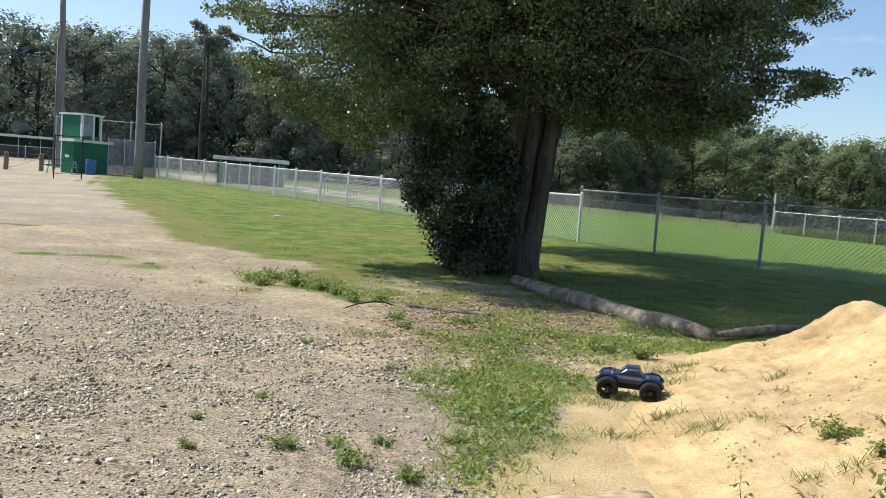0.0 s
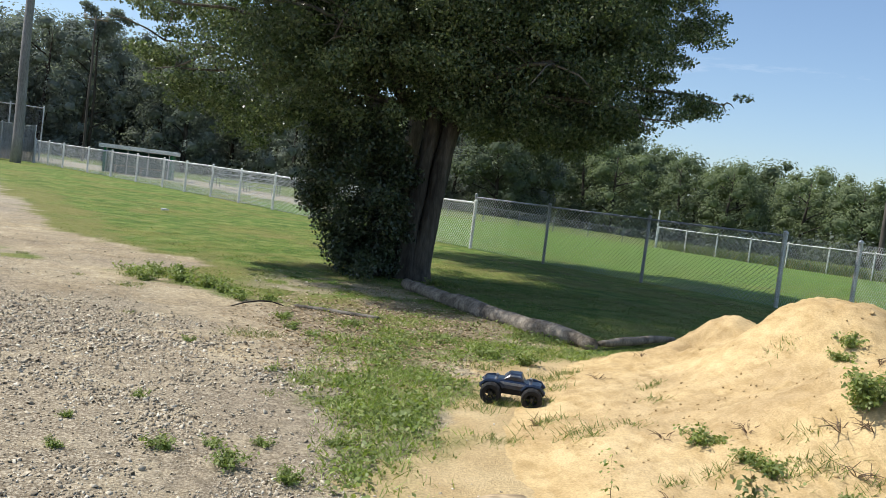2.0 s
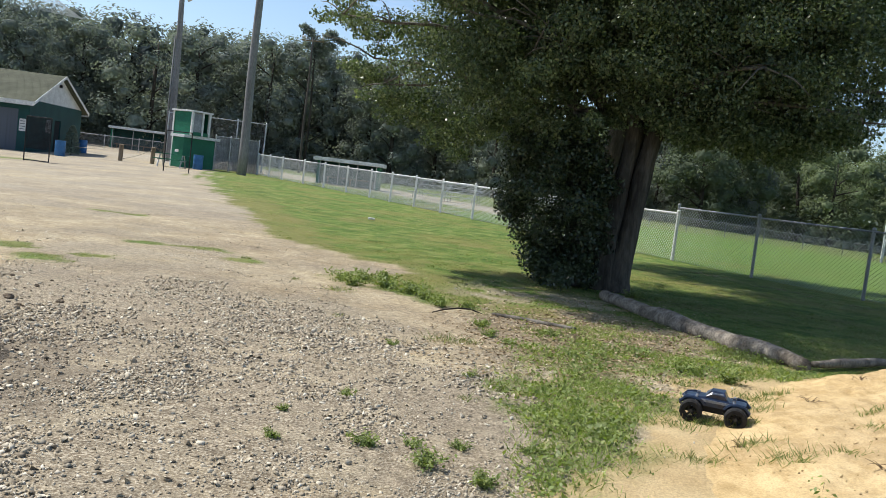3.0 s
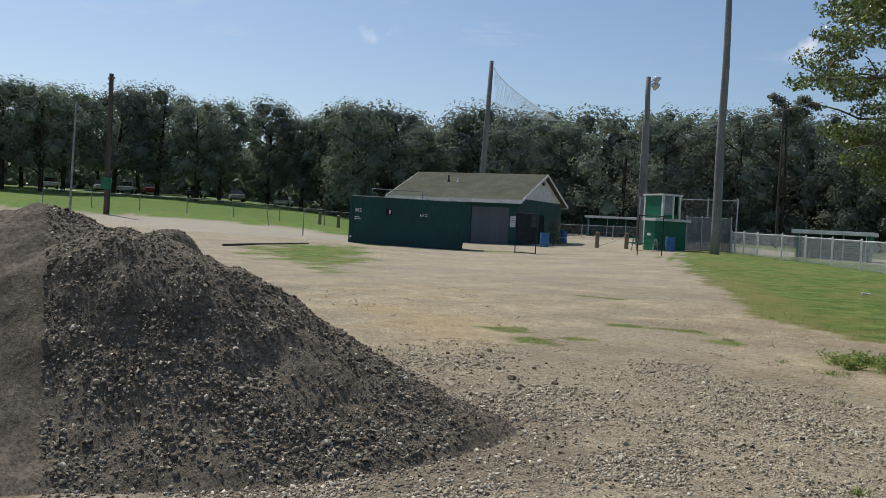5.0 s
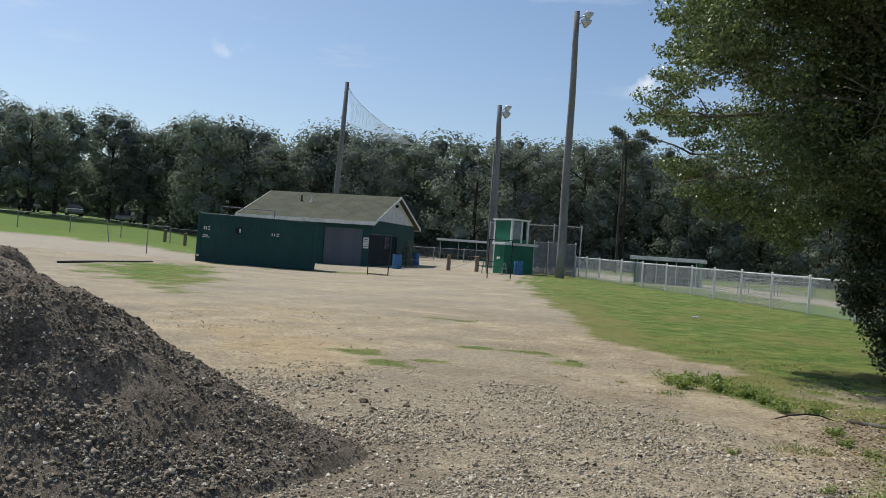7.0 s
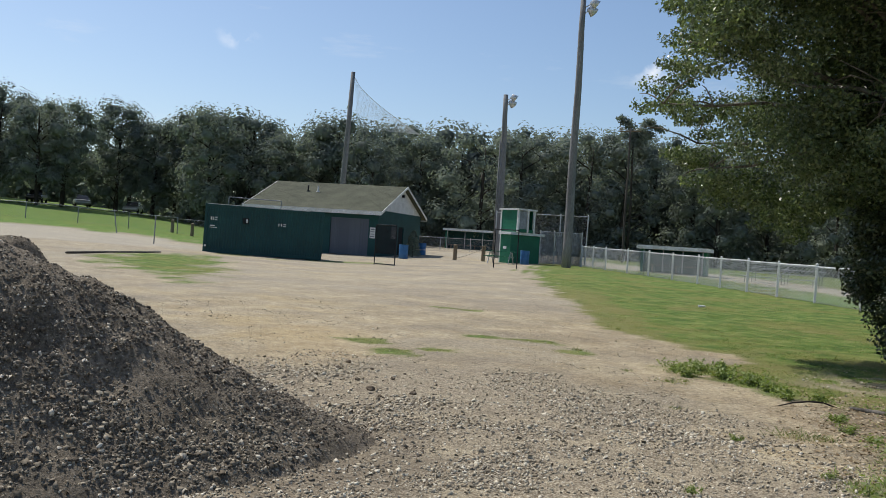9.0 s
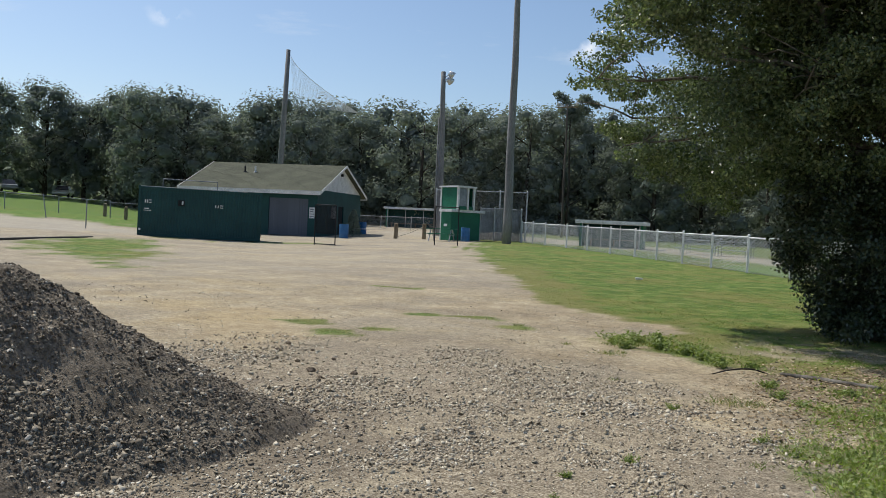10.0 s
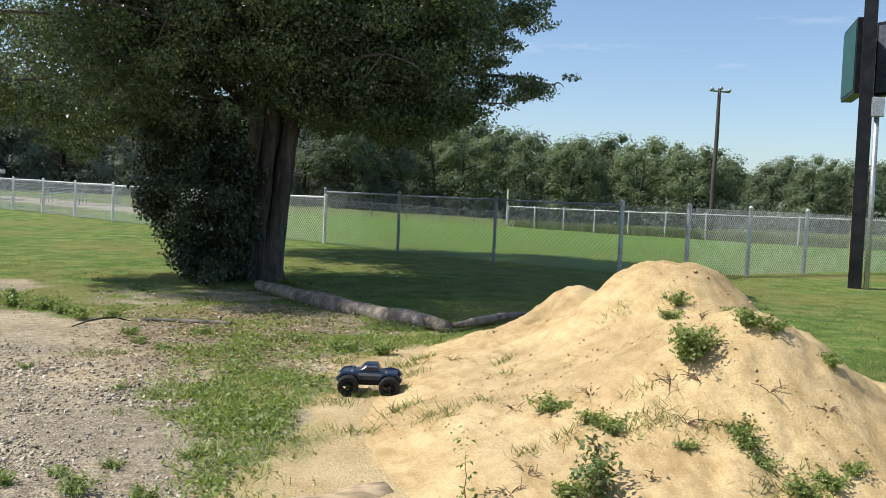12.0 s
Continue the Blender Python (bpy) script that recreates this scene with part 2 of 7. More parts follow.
def ground_material():
    m, n, l, b = base_mat("lot_and_lawn", 0.95, 0, 0.15)
    at = {}
    for key in ("grass", "gravel", "sand", "pale", "dry", "soil", "turf"):
        a = n.new("ShaderNodeAttribute")
        a.attribute_name = key
        at[key] = a.outputs["Fac"]
    big, mid, fine, grit = (tex_noise(n, l, s, 6, 0.62) for s in (0.35, 2.2, 14.0, 70.0))
    speck = tex_noise(n, l, 30.0, 3, 0.7)
    drag = tex_noise(n, l, 0.9, 5, 0.65, "Object", (1.0, 0.7, 1.0))
    dirt = ramp(n, l, mid, [(0.34, (0.365, 0.292, 0.180)), (0.5, (0.43, 0.350, 0.226)), (0.66, (0.51, 0.427, 0.285))])
    dirt = mix(n, l, ramp(n, l, big, [(0.46, (0, 0, 0)), (0.58, (0.8,) * 3)]), dirt, (0.345, 0.295, 0.215))
    ruts = tex_noise(n, l, 0.55, 6, 0.7, "Object", (1.5, 1.0, 1.0))
    dirt = mix(n, l, ramp(n, l, ruts, [(0.53, (0, 0, 0)), (0.62, (0.38,) * 3)]), dirt, (0.27, 0.225, 0.16))
    dirt = mix(n, l, 1.0, dirt, ramp(n, l, drag, [(0.38, (0.88,) * 3), (0.60, (1.06,) * 3)]), "MULTIPLY")
    dirt = mix(n, l, 1.0, dirt, ramp(n, l, fine, [(0.38, (0.78,) * 3), (0.62, (1.15,) * 3)]), "MULTIPLY")
    dirt = mix(n, l, 1.0, dirt, ramp(n, l, grit, [(0.38, (0.70,) * 3), (0.62, (1.18,) * 3)]), "MULTIPLY")
    dirt = mix(n, l, ramp(n, l, speck, [(0.60, (0, 0, 0)), (0.65, (0.65,) * 3)]), dirt, (0.60, 0.535, 0.42))
    dirt = mix(n, l, ramp(n, l, speck, [(0.36, (0.65,) * 3), (0.41, (0, 0, 0))]), dirt, (0.19, 0.145, 0.095))
    dirt = mix(n, l, ramp(n, l, tex_noise(n, l, 13.0, 2, 0.6), [(0.30, (0.7,) * 3), (0.335, (0, 0, 0))]), dirt, (0.21, 0.165, 0.11))
    gravel = ramp(n, l, grit, [(0.38, (0.165, 0.128, 0.086)), (0.5, (0.30, 0.246, 0.168)), (0.60, (0.51, 0.44, 0.325))])
    gravel = mix(n, l, 1.0, gravel, ramp(n, l, fine, [(0.38, (0.72,) * 3), (0.62, (1.15,) * 3)]), "MULTIPLY")
    gravel = mix(n, l, ramp(n, l, mid, [(0.50, (0, 0, 0)), (0.60, (0.55,) * 3)]), gravel, dirt)
    sand = ramp(n, l, mid, [(0.38, (0.46, 0.335, 0.17)), (0.62, (0.57, 0.435, 0.24))])
    sand = mix(n, l, 1.0, sand, ramp(n, l, grit, [(0.38, (0.80,) * 3), (0.62, (1.1,) * 3)]), "MULTIPLY")
    lawn = ramp(n, l, mid, [(0.36, (0.070, 0.128, 0.024)), (0.5, (0.135, 0.205, 0.045)), (0.64, (0.25, 0.275, 0.088))])
    lawn = mix(n, l, ramp(n, l, fine, [(0.55, (0, 0, 0)), (0.64, (0.55,) * 3)]), lawn, (0.30, 0.26, 0.12))
    lawn = mix(n, l, ramp(n, l, big, [(0.48, (0, 0, 0)), (0.60, (0.6,) * 3)]), lawn, (0.25, 0.215, 0.075))
    lawn = mix(n, l, 1.0, lawn, ramp(n, l, grit, [(0.36, (0.55,) * 3), (0.62, (1.22,) * 3)]), "MULTIPLY")
    lawn = mix(n, l, at["turf"], lawn, mix(n, l, 1.0, (0.13, 0.225, 0.045), ramp(n, l, mid, [(0.36, (0.85,) * 3), (0.64, (1.15,) * 3)]), "MULTIPLY"))
    lawn = mix(n, l, at["dry"], lawn, mix(n, l, fine, (0.26, 0.19, 0.095), (0.19, 0.19, 0.06)))
    worn = tex_noise(n, l, 0.22, 6, 0.68, "Object", (0.7, 1.2, 1.0))
    dirt = mix(n, l, ramp(n, l, worn, [(0.42, (0.75,) * 3), (0.52, (0, 0, 0))]), dirt, mix(n, l, 1.0, dirt, (0.80, 0.78, 0.78), "MULTIPLY"))
    dirt = mix(n, l, ramp(n, l, worn, [(0.53, (0, 0, 0)), (0.62, (0.8,) * 3)]), dirt, mix(n, l, 1.0, dirt, (1.04, 0.99, 0.86), "MULTIPLY"))
    c = mix(n, l, at["gravel"], dirt, gravel)
    # grey-buff grit of road and infield; with range it also stands for haze
    c = mix(n, l, at["pale"], c, mix(n, l, 1.0, (0.43, 0.395, 0.325), ramp(n, l, grit, [(0.36, (0.78,) * 3), (0.62, (1.12,) * 3)]), "MULTIPLY"))
    c = mix(n, l, at["sand"], c, sand)
    c = mix(n, l, at["soil"], c, mix(n, l, fine, (0.075, 0.058, 0.042), (0.21, 0.17, 0.125)))
    lawn = mix(n, l, 1.0, lawn, (0.90, 0.94, 0.86), "MULTIPLY")
    c = mix(n, l, at["grass"], c, lawn)
    l.new(c, b.inputs["Base Color"])
    bump(n, l, b, grit, 0.6, 0.03)
    return m


M_GROUND = ground_material()


def sand_material():
    m, n, l, b = base_mat("packed_sand", 0.95, 0, 0.15)
    mid, fine, grit = (tex_noise(n, l, s, 6, 0.62) for s in (1.3, 9.0, 90.0))
    wide = tex_noise(n, l, 0.7, 5, 0.6)
    c = ramp(n, l, mid, [(0.36, (0.475, 0.342, 0.172)), (0.5, (0.535, 0.396, 0.205)), (0.64, (0.595, 0.452, 0.246))])
    c = mix(n, l, ramp(n, l, wide, [(0.48, (0, 0, 0)), (0.63, (0.55,) * 3)]), c, (0.37, 0.272, 0.152))
    c = mix(n, l, 1.0, c, ramp(n, l, fine, [(0.36, (0.86, 0.84, 0.80)), (0.58, (1.04,) * 3)]), "MULTIPLY")
    pock = tex_noise(n, l, 30.0, 4, 0.7)
    groove = tex_noise(n, l, 5.0, 5, 0.65, "Object", (2.2, 0.6, 1.0))
    c = mix(n, l, 1.0, c, ramp(n, l, groove, [(0.36, (0.84, 0.81, 0.75)), (0.54, (1.03,) * 3)]), "MULTIPLY")
    c = mix(n, l, ramp(n, l, pock, [(0.30, (0.5,) * 3), (0.36, (0, 0, 0))]), c, (0.27, 0.19, 0.10))
    c = mix(n, l, 1.0, c, ramp(n, l, grit, [(0.38, (0.84,) * 3), (0.62, (1.1,) * 3)]), "MULTIPLY")
    l.new(c, b.inputs["Base Color"])
    h = mix(n, l, 0.4, mix(n, l, 0.5, fine, groove), mix(n, l, 0.5, grit, pock))
    bump(n, l, b, h, 0.5, 0.04)
    return m


M_SAND = sand_material()
def pile_material():
    """Dark loamy soil full of grit, with paler dusty runs."""
    m, n, l, b = base_mat("dark_gravel_soil", 0.95, 0, 0.15)
    wide, mid, fine, grit = (tex_noise(n, l, s, 5, 0.65) for s in (1.1, 5.0, 38.0, 110.0))
    c = ramp(n, l, mid, [(0.36, (0.122, 0.100, 0.073)), (0.64, (0.215, 0.180, 0.134))])
    c = mix(n, l, ramp(n, l, wide, [(0.48, (0, 0, 0)), (0.62, (0.6,) * 3)]), c, (0.255, 0.212, 0.16))
    c = mix(n, l, 1.0, c, ramp(n, l, fine, [(0.36, (0.55,) * 3), (0.62, (1.35,) * 3)]), "MULTIPLY")
    c = mix(n, l, ramp(n, l, grit, [(0.58, (0, 0, 0)), (0.66, (0.8,) * 3)]), c, (0.40, 0.355, 0.28))
    l.new(c, b.inputs["Base Color"])
    bump(n, l, b, mix(n, l, 0.5, fine, grit), 0.8, 0.05)
    return m


M_PILE = pile_material()


# ---- building blocks ----
def part(name, bm, material, parent=None, label="", smooth=False):
    me = bpy.data.meshes.new(name)
    if smooth:
        for fc in bm.faces:
            fc.smooth = True
    bm.to_mesh(me)
    bm.free()
    me.materials.append(material)
    ob = new(name, me)
    ob.parent = parent
    if label:
        ob["label"] = label
    return ob


def shared(name, me, parent, m, label=""):
    ob = new(name, me)
    ob.parent = parent
    ob.matrix_local = m
    if label:
        ob["label"] = label
    return ob


def thing(name, m, label, category, group="", kind=""):
    ob = new(name)
    ob.empty_display_size = 0.1
    ob.matrix_world = m
    return tagged(ob, label, category, group, kind)


def box(bm, x0, y0, z0, x1, y1, z1, bevel=0.0):
    r = bmesh.ops.create_cube(bm, size=1.0, matrix=Matrix.Translation(((x0 + x1) / 2, (y0 + y1) / 2, (z0 + z1) / 2)) @ Matrix.Diagonal((x1 - x0, y1 - y0, z1 - z0, 1)))
    if bevel:
        edges = {e for v in r["verts"] for e in v.link_edges}
        bmesh.ops.bevel(bm, geom=list(edges), offset=bevel, segments=2, affect="EDGES", profile=0.7)
    return bm


def rod(bm, a, b, r0, r1=None, seg=8, caps=True):
    a, b = Vector(a), Vector(b)
    r1 = r0 if r1 is None else r1
    q = (b - a).to_track_quat("Z", "Y").to_matrix().to_4x4()
    bmesh.ops.create_cone(bm, cap_ends=caps, segments=seg, radius1=r0, radius2=r1, depth=(b - a).length, matrix=Matrix.Translation((a + b) / 2) @ q)
    return bm


def tube(bm, pts, radii, seg=8):
    """A bent, tapered tube through points."""
    rings = []
    pts = [Vector(p) for p in pts]
    for i, p in enumerate(pts):
        d = (pts[min(i + 1, len(pts) - 1)] - pts[max(i - 1, 0)]).normalized()
        u = d.orthogonal().normalized() if i == 0 else (rings_u - d * rings_u.dot(d)).normalized()
        rings_u = u
        w = d.cross(u)
        rings.append([bm.verts.new(p + (u * math.cos(k * math.tau / seg) + w * math.sin(k * math.tau / seg)) * radii[i]) for k in range(seg)])
    for a, b in zip(rings, rings[1:]):
        for k in range(seg):
            bm.faces.new((a[k], a[(k + 1) % seg], b[(k + 1) % seg], b[k]))
    bm.faces.new(rings[0][::-1])
    bm.faces.new(rings[-1])
    return bm


def mesh_np(name, verts, faces, material, smooth=False):
    """A mesh from arrays: verts (n, 3), faces (m, k)."""
    me = bpy.data.meshes.new(name)
    verts, faces = np.asarray(verts, np.float32), np.asarray(faces, np.int32)
    m, k = faces.shape
    me.vertices.add(len(verts))
    me.vertices.foreach_set("co", verts.ravel())
    me.loops.add(m * k)
    me.loops.foreach_set("vertex_index", faces.ravel())
    me.polygons.add(m)
    me.polygons.foreach_set("loop_start", np.arange(0, m * k, k, dtype=np.int32))
    if smooth:
        me.polygons.foreach_set("use_smooth", np.ones(m, bool))
    me.update(calc_edges=True)
    me.materials.append(material)
    return me


def lattice(ix, iy, seed):
    h = np.sin(ix * 127.1 + iy * 311.7 + seed * 74.7) * 43758.5453
    return h - np.floor(h)


def vnoise(x, y, seed=0):
    ix, iy = np.floor(x), np.floor(y)
    fx, fy = x - ix, y - iy
    fx, fy = fx * fx * (3 - 2 * fx), fy * fy * (3 - 2 * fy)
    a = lattice(ix, iy, seed) * (1 - fx) + lattice(ix + 1, iy, seed) * fx
    b = lattice(ix, iy + 1, seed) * (1 - fx) + lattice(ix + 1, iy + 1, seed) * fx
    return a * (1 - fy) + b * fy


def fbm(x, y, octaves=4, seed=0):
    s, amp, tot = 0.0, 0.5, 0.0
    for o in range(octaves):
        s = s + amp * vnoise(x * 2 ** o + 17.3 * o, y * 2 ** o - 9.1 * o, seed + o)
        tot += amp
        amp *= 0.5
    return s / tot


def inside(x, y, poly):
    """Signed distance to a polygon, positive inside."""
    x, y = np.asarray(x, float), np.asarray(y, float)
    ins = np.zeros(x.shape, bool)
    dist = np.full(x.shape, 1e9)
    for (ax, ay), (bx, by) in zip(poly, poly[1:] + poly[:1]):
        cross = (ay > y) != (by > y)
        t = (y - ay) / (by - ay if by != ay else 1e-9)
        ins ^= cross & (x < ax + t * (bx - ax))
        dx, dy = bx - ax, by - ay
        s = np.clip(((x - ax) * dx + (y - ay) * dy) / (dx * dx + dy * dy), 0, 1)
        dist = np.minimum(dist, np.hypot(x - ax - s * dx, y - ay - s * dy))
    return np.where(ins, dist, -dist)


def step(v, lo, hi):
    t = np.clip((v - lo) / (hi - lo), 0, 1)
    return t * t * (3 - 2 * t)


# ---- the lie of the land ----
TURN = np.array([-180, -60, -25, -5, 8, 20, 36, 55, 80, 180.0])      # degrees, left positive
RANGE = np.array([0, 13, 20, 30, 45, 60, 120, 500.0])
RISE = np.array([
    [0, 0, 0, 0, 0, 0, 0, 0, 0, 0], [0, 0, 0, 0, 0, 0, 0, 0, 0, 0],
    [0, 0, 0, .03, .05, .07, 0, 0, 0, 0], [0, 0, -.05, .08, .13, .22, 0, .1, .1, 0],
    [0, 0, -.15, .15, .28, .4, .02, .4, .4, 0], [0, 0, -.25, .2, .4, .5, .2, .8, .8, 0],
    [0, 0, -.5, .4, .8, 1.2, 1.5, 3.4, 3.4, 0], [0, 0, -.5, .4, .8, 1.2, 1.5, 3.4, 3.4, 0]])


def land(x, y):
    x, y = np.asarray(x, float), np.asarray(y, float)
    r, p = np.hypot(x, y), np.degrees(np.arctan2(-x, y))
    i = np.clip(np.searchsorted(RANGE, r, side="right") - 1, 0, len(RANGE) - 2)
    j = np.clip(np.searchsorted(TURN, p, side="right") - 1, 0, len(TURN) - 2)
    u = np.clip((r - RANGE[i]) / (RANGE[i + 1] - RANGE[i]), 0, 1)
    v = np.clip((p - TURN[j]) / (TURN[j + 1] - TURN[j]), 0, 1)
    v = v * v * (3 - 2 * v)
    z = (RISE[i, j] * (1 - u) + RISE[i + 1, j] * u) * (1 - v) + (RISE[i, j + 1] * (1 - u) + RISE[i + 1, j + 1] * u) * v
    return z


def ground_z(x, y):
    x, y = np.asarray(x, float), np.asarray(y, float)
    return land(x, y) + (fbm(x * 0.8, y * 0.8, 4, 3) - 0.5) * 0.05 + (fbm(x * 4, y * 4, 3, 8) - 0.5) * 0.018


def gz(x, y):
    return float(ground_z(x, y))


def hill(x, y, cx, cy, amp, sx, sy=None, turn=0.0):
    sy = sx if sy is None else sy
    u = (x - cx) * math.cos(turn) + (y - cy) * math.sin(turn)
    v = -(x - cx) * math.sin(turn) + (y - cy) * math.cos(turn)
    return amp / (1 + (u / sx) ** 2 + (v / sy) ** 2) ** 2


def mound_h(x, y):
    """Height of the sand mound over the lot."""
    crest = 0.869 / (1 + (((x - 3.504) ** 2 + (y - 5.399) ** 2) / 0.72 ** 2) ** 1.455)
    return crest + hill(x, y, 3.448, 6.875, 0.524, 0.70) + hill(x, y, 2.914, 3.832, 0.75, 1.121) + hill(x, y, 4.844, 4.083, 0.108, 0.743)


def cone(x, y, cx, cy, h, r, turn=0.0, aspect=1.0):
    u = (x - cx) * math.cos(turn) + (y - cy) * math.sin(turn)
    v = (-(x - cx) * math.sin(turn) + (y - cy) * math.cos(turn)) * aspect
    k = 1 - np.sqrt(u * u + v * v + 0.04) / r
    return h * (k + np.sqrt(k * k + 0.012)) / 2      # flared at the foot


def heap_side(x, y):
    """Distance in from the heap's long foot, which runs obliquely across the lot."""
    return (x + 2.45) * -0.779 + (y - 4.0) * 0.628


def pile_h(x, y):
    """Height of the dark gravel pile: two heaped loads, a tongue at one end, and a flank that runs out gently."""
    loads = np.maximum(cone(x, y, -4.554, 2.802, 1.412, 2.254), cone(x, y, -5.864, 3.113, 1.505, 2.527))
    loads = loads + hill(x, y, -3.953, 3.405, 0.115, 1.253) + hill(x, y, -5.05, 3.66, 0.16, 0.3) + hill(x, y, -3.25, 4.35, 0.13, 0.75)
    return loads * (0.06 + 0.94 * step(heap_side(x, y), -0.6, 1.35)) - 0.06


LAWN = [(-18.5, 47), (-15, 37.2), (-7.7, 21.4), (-4.5, 15.0), (-3.6, 13.9), (-1.5, 11.8), (-2.3, 10.2), (-1.2, 9.5), (-0.5, 9.0), (0.2, 8.6), (0.0, 7.0),
        (0.0, 5.4), (0.14, 4.4), (0.1, 3.7), (0.2, 3.5), (0.42, 3.9), (0.62, 4.4), (0.85, 5.2), (1.05, 5.8), (1.3, 6.5), (2.4, 7.5), (3.0, 8.1), (4.1, 8.3), (4.8, 7.3), (5.2, 6.0), (5.7, 3.0),
        (40, -10), (120, 30), (90, 130), (0, 170), (-35, 160), (-24, 62)]
FIELD = [(-34.5, 37), (-41, 41), (-47, 36.5), (-53, 31), (-70, 20), (-160, 60), (-120, 130), (-60, 110), (-40, 60)]
PATCH = [(-14.5, 14.6), (-18.5, 16.6), (-24, 19.6), (-28.5, 28.6), (-24.5, 27.2), (-19, 21.5)]
INFIELD = [(-26, 55), (-17.5, 53.5), (-9, 50.2), (-1.5, 40), (1.5, 38.5), (2, 42), (-4, 54), (-10, 62), (-30, 75), (-34, 60)]
GRAVEL = [(-5.0, 2.5), (-5.2, 4.8), (-5.6, 6.4), (-5.0, 7.6), (-3.4, 8.2), (-2.3, 7.9), (-1.0, 6.4), (-0.1, 4.9), (0.05, 4.2), (-0.3, 3.75), (-1.3, 3.3), (-2.2, 2.5), (-3.2, 2.0)]
SANDY = [(0.2, 3.3), (0.5, 4.1), (0.75, 4.9), (0.85, 5.6), (0.95, 7.0), (2.1, 7.6), (2.75, 8.1), (4.1, 8.0), (4.9, 6.6), (5.3, 3.5), (4, 1), (1.0, 2.2)]
BROWN = [(-0.6, 3.5), (0.1, 3.5), (0.35, 5.0), (0.5, 6.5), (1.3, 7.6), (2.0, 8.4), (1.3, 10.4), (0.2, 10.2), (-0.4, 8.9), (-0.3, 6.6), (-0.6, 5.0)]
OUTFIELD = [(8.9, 16.0), (4.0, 23.1), (-1.5, 31.2), (-4, 36), (-2, 40), (0, 58), (22, 56.5), (31, 33), (60, 0), (21.6, 19.3), (13.8, 16.8)]
STREAK = [(-4.6, 6.8), (-5.4, 6.7), (-8.2, 9.2), (-7.6, 10.2), (-5.8, 9.6)]
STRIP = [(-0.6, 3.2), (0.9, 3.2), (1.2, 5.6), (2.6, 7.6), (2.0, 9.6), (-0.4, 9.2), (-0.7, 7.0)]
LUSH = [(0.08, 3.6), (0.25, 3.6), (0.5, 4.0), (0.72, 4.7), (0.95, 5.6), (0.8, 6.4), (0.3, 6.2), (0.1, 5.0)]
ROAD = [(-30, 33), (-33, 36.5), (-42, 41), (-48, 36), (-54, 29), (-40, 22), (-30, 27)]


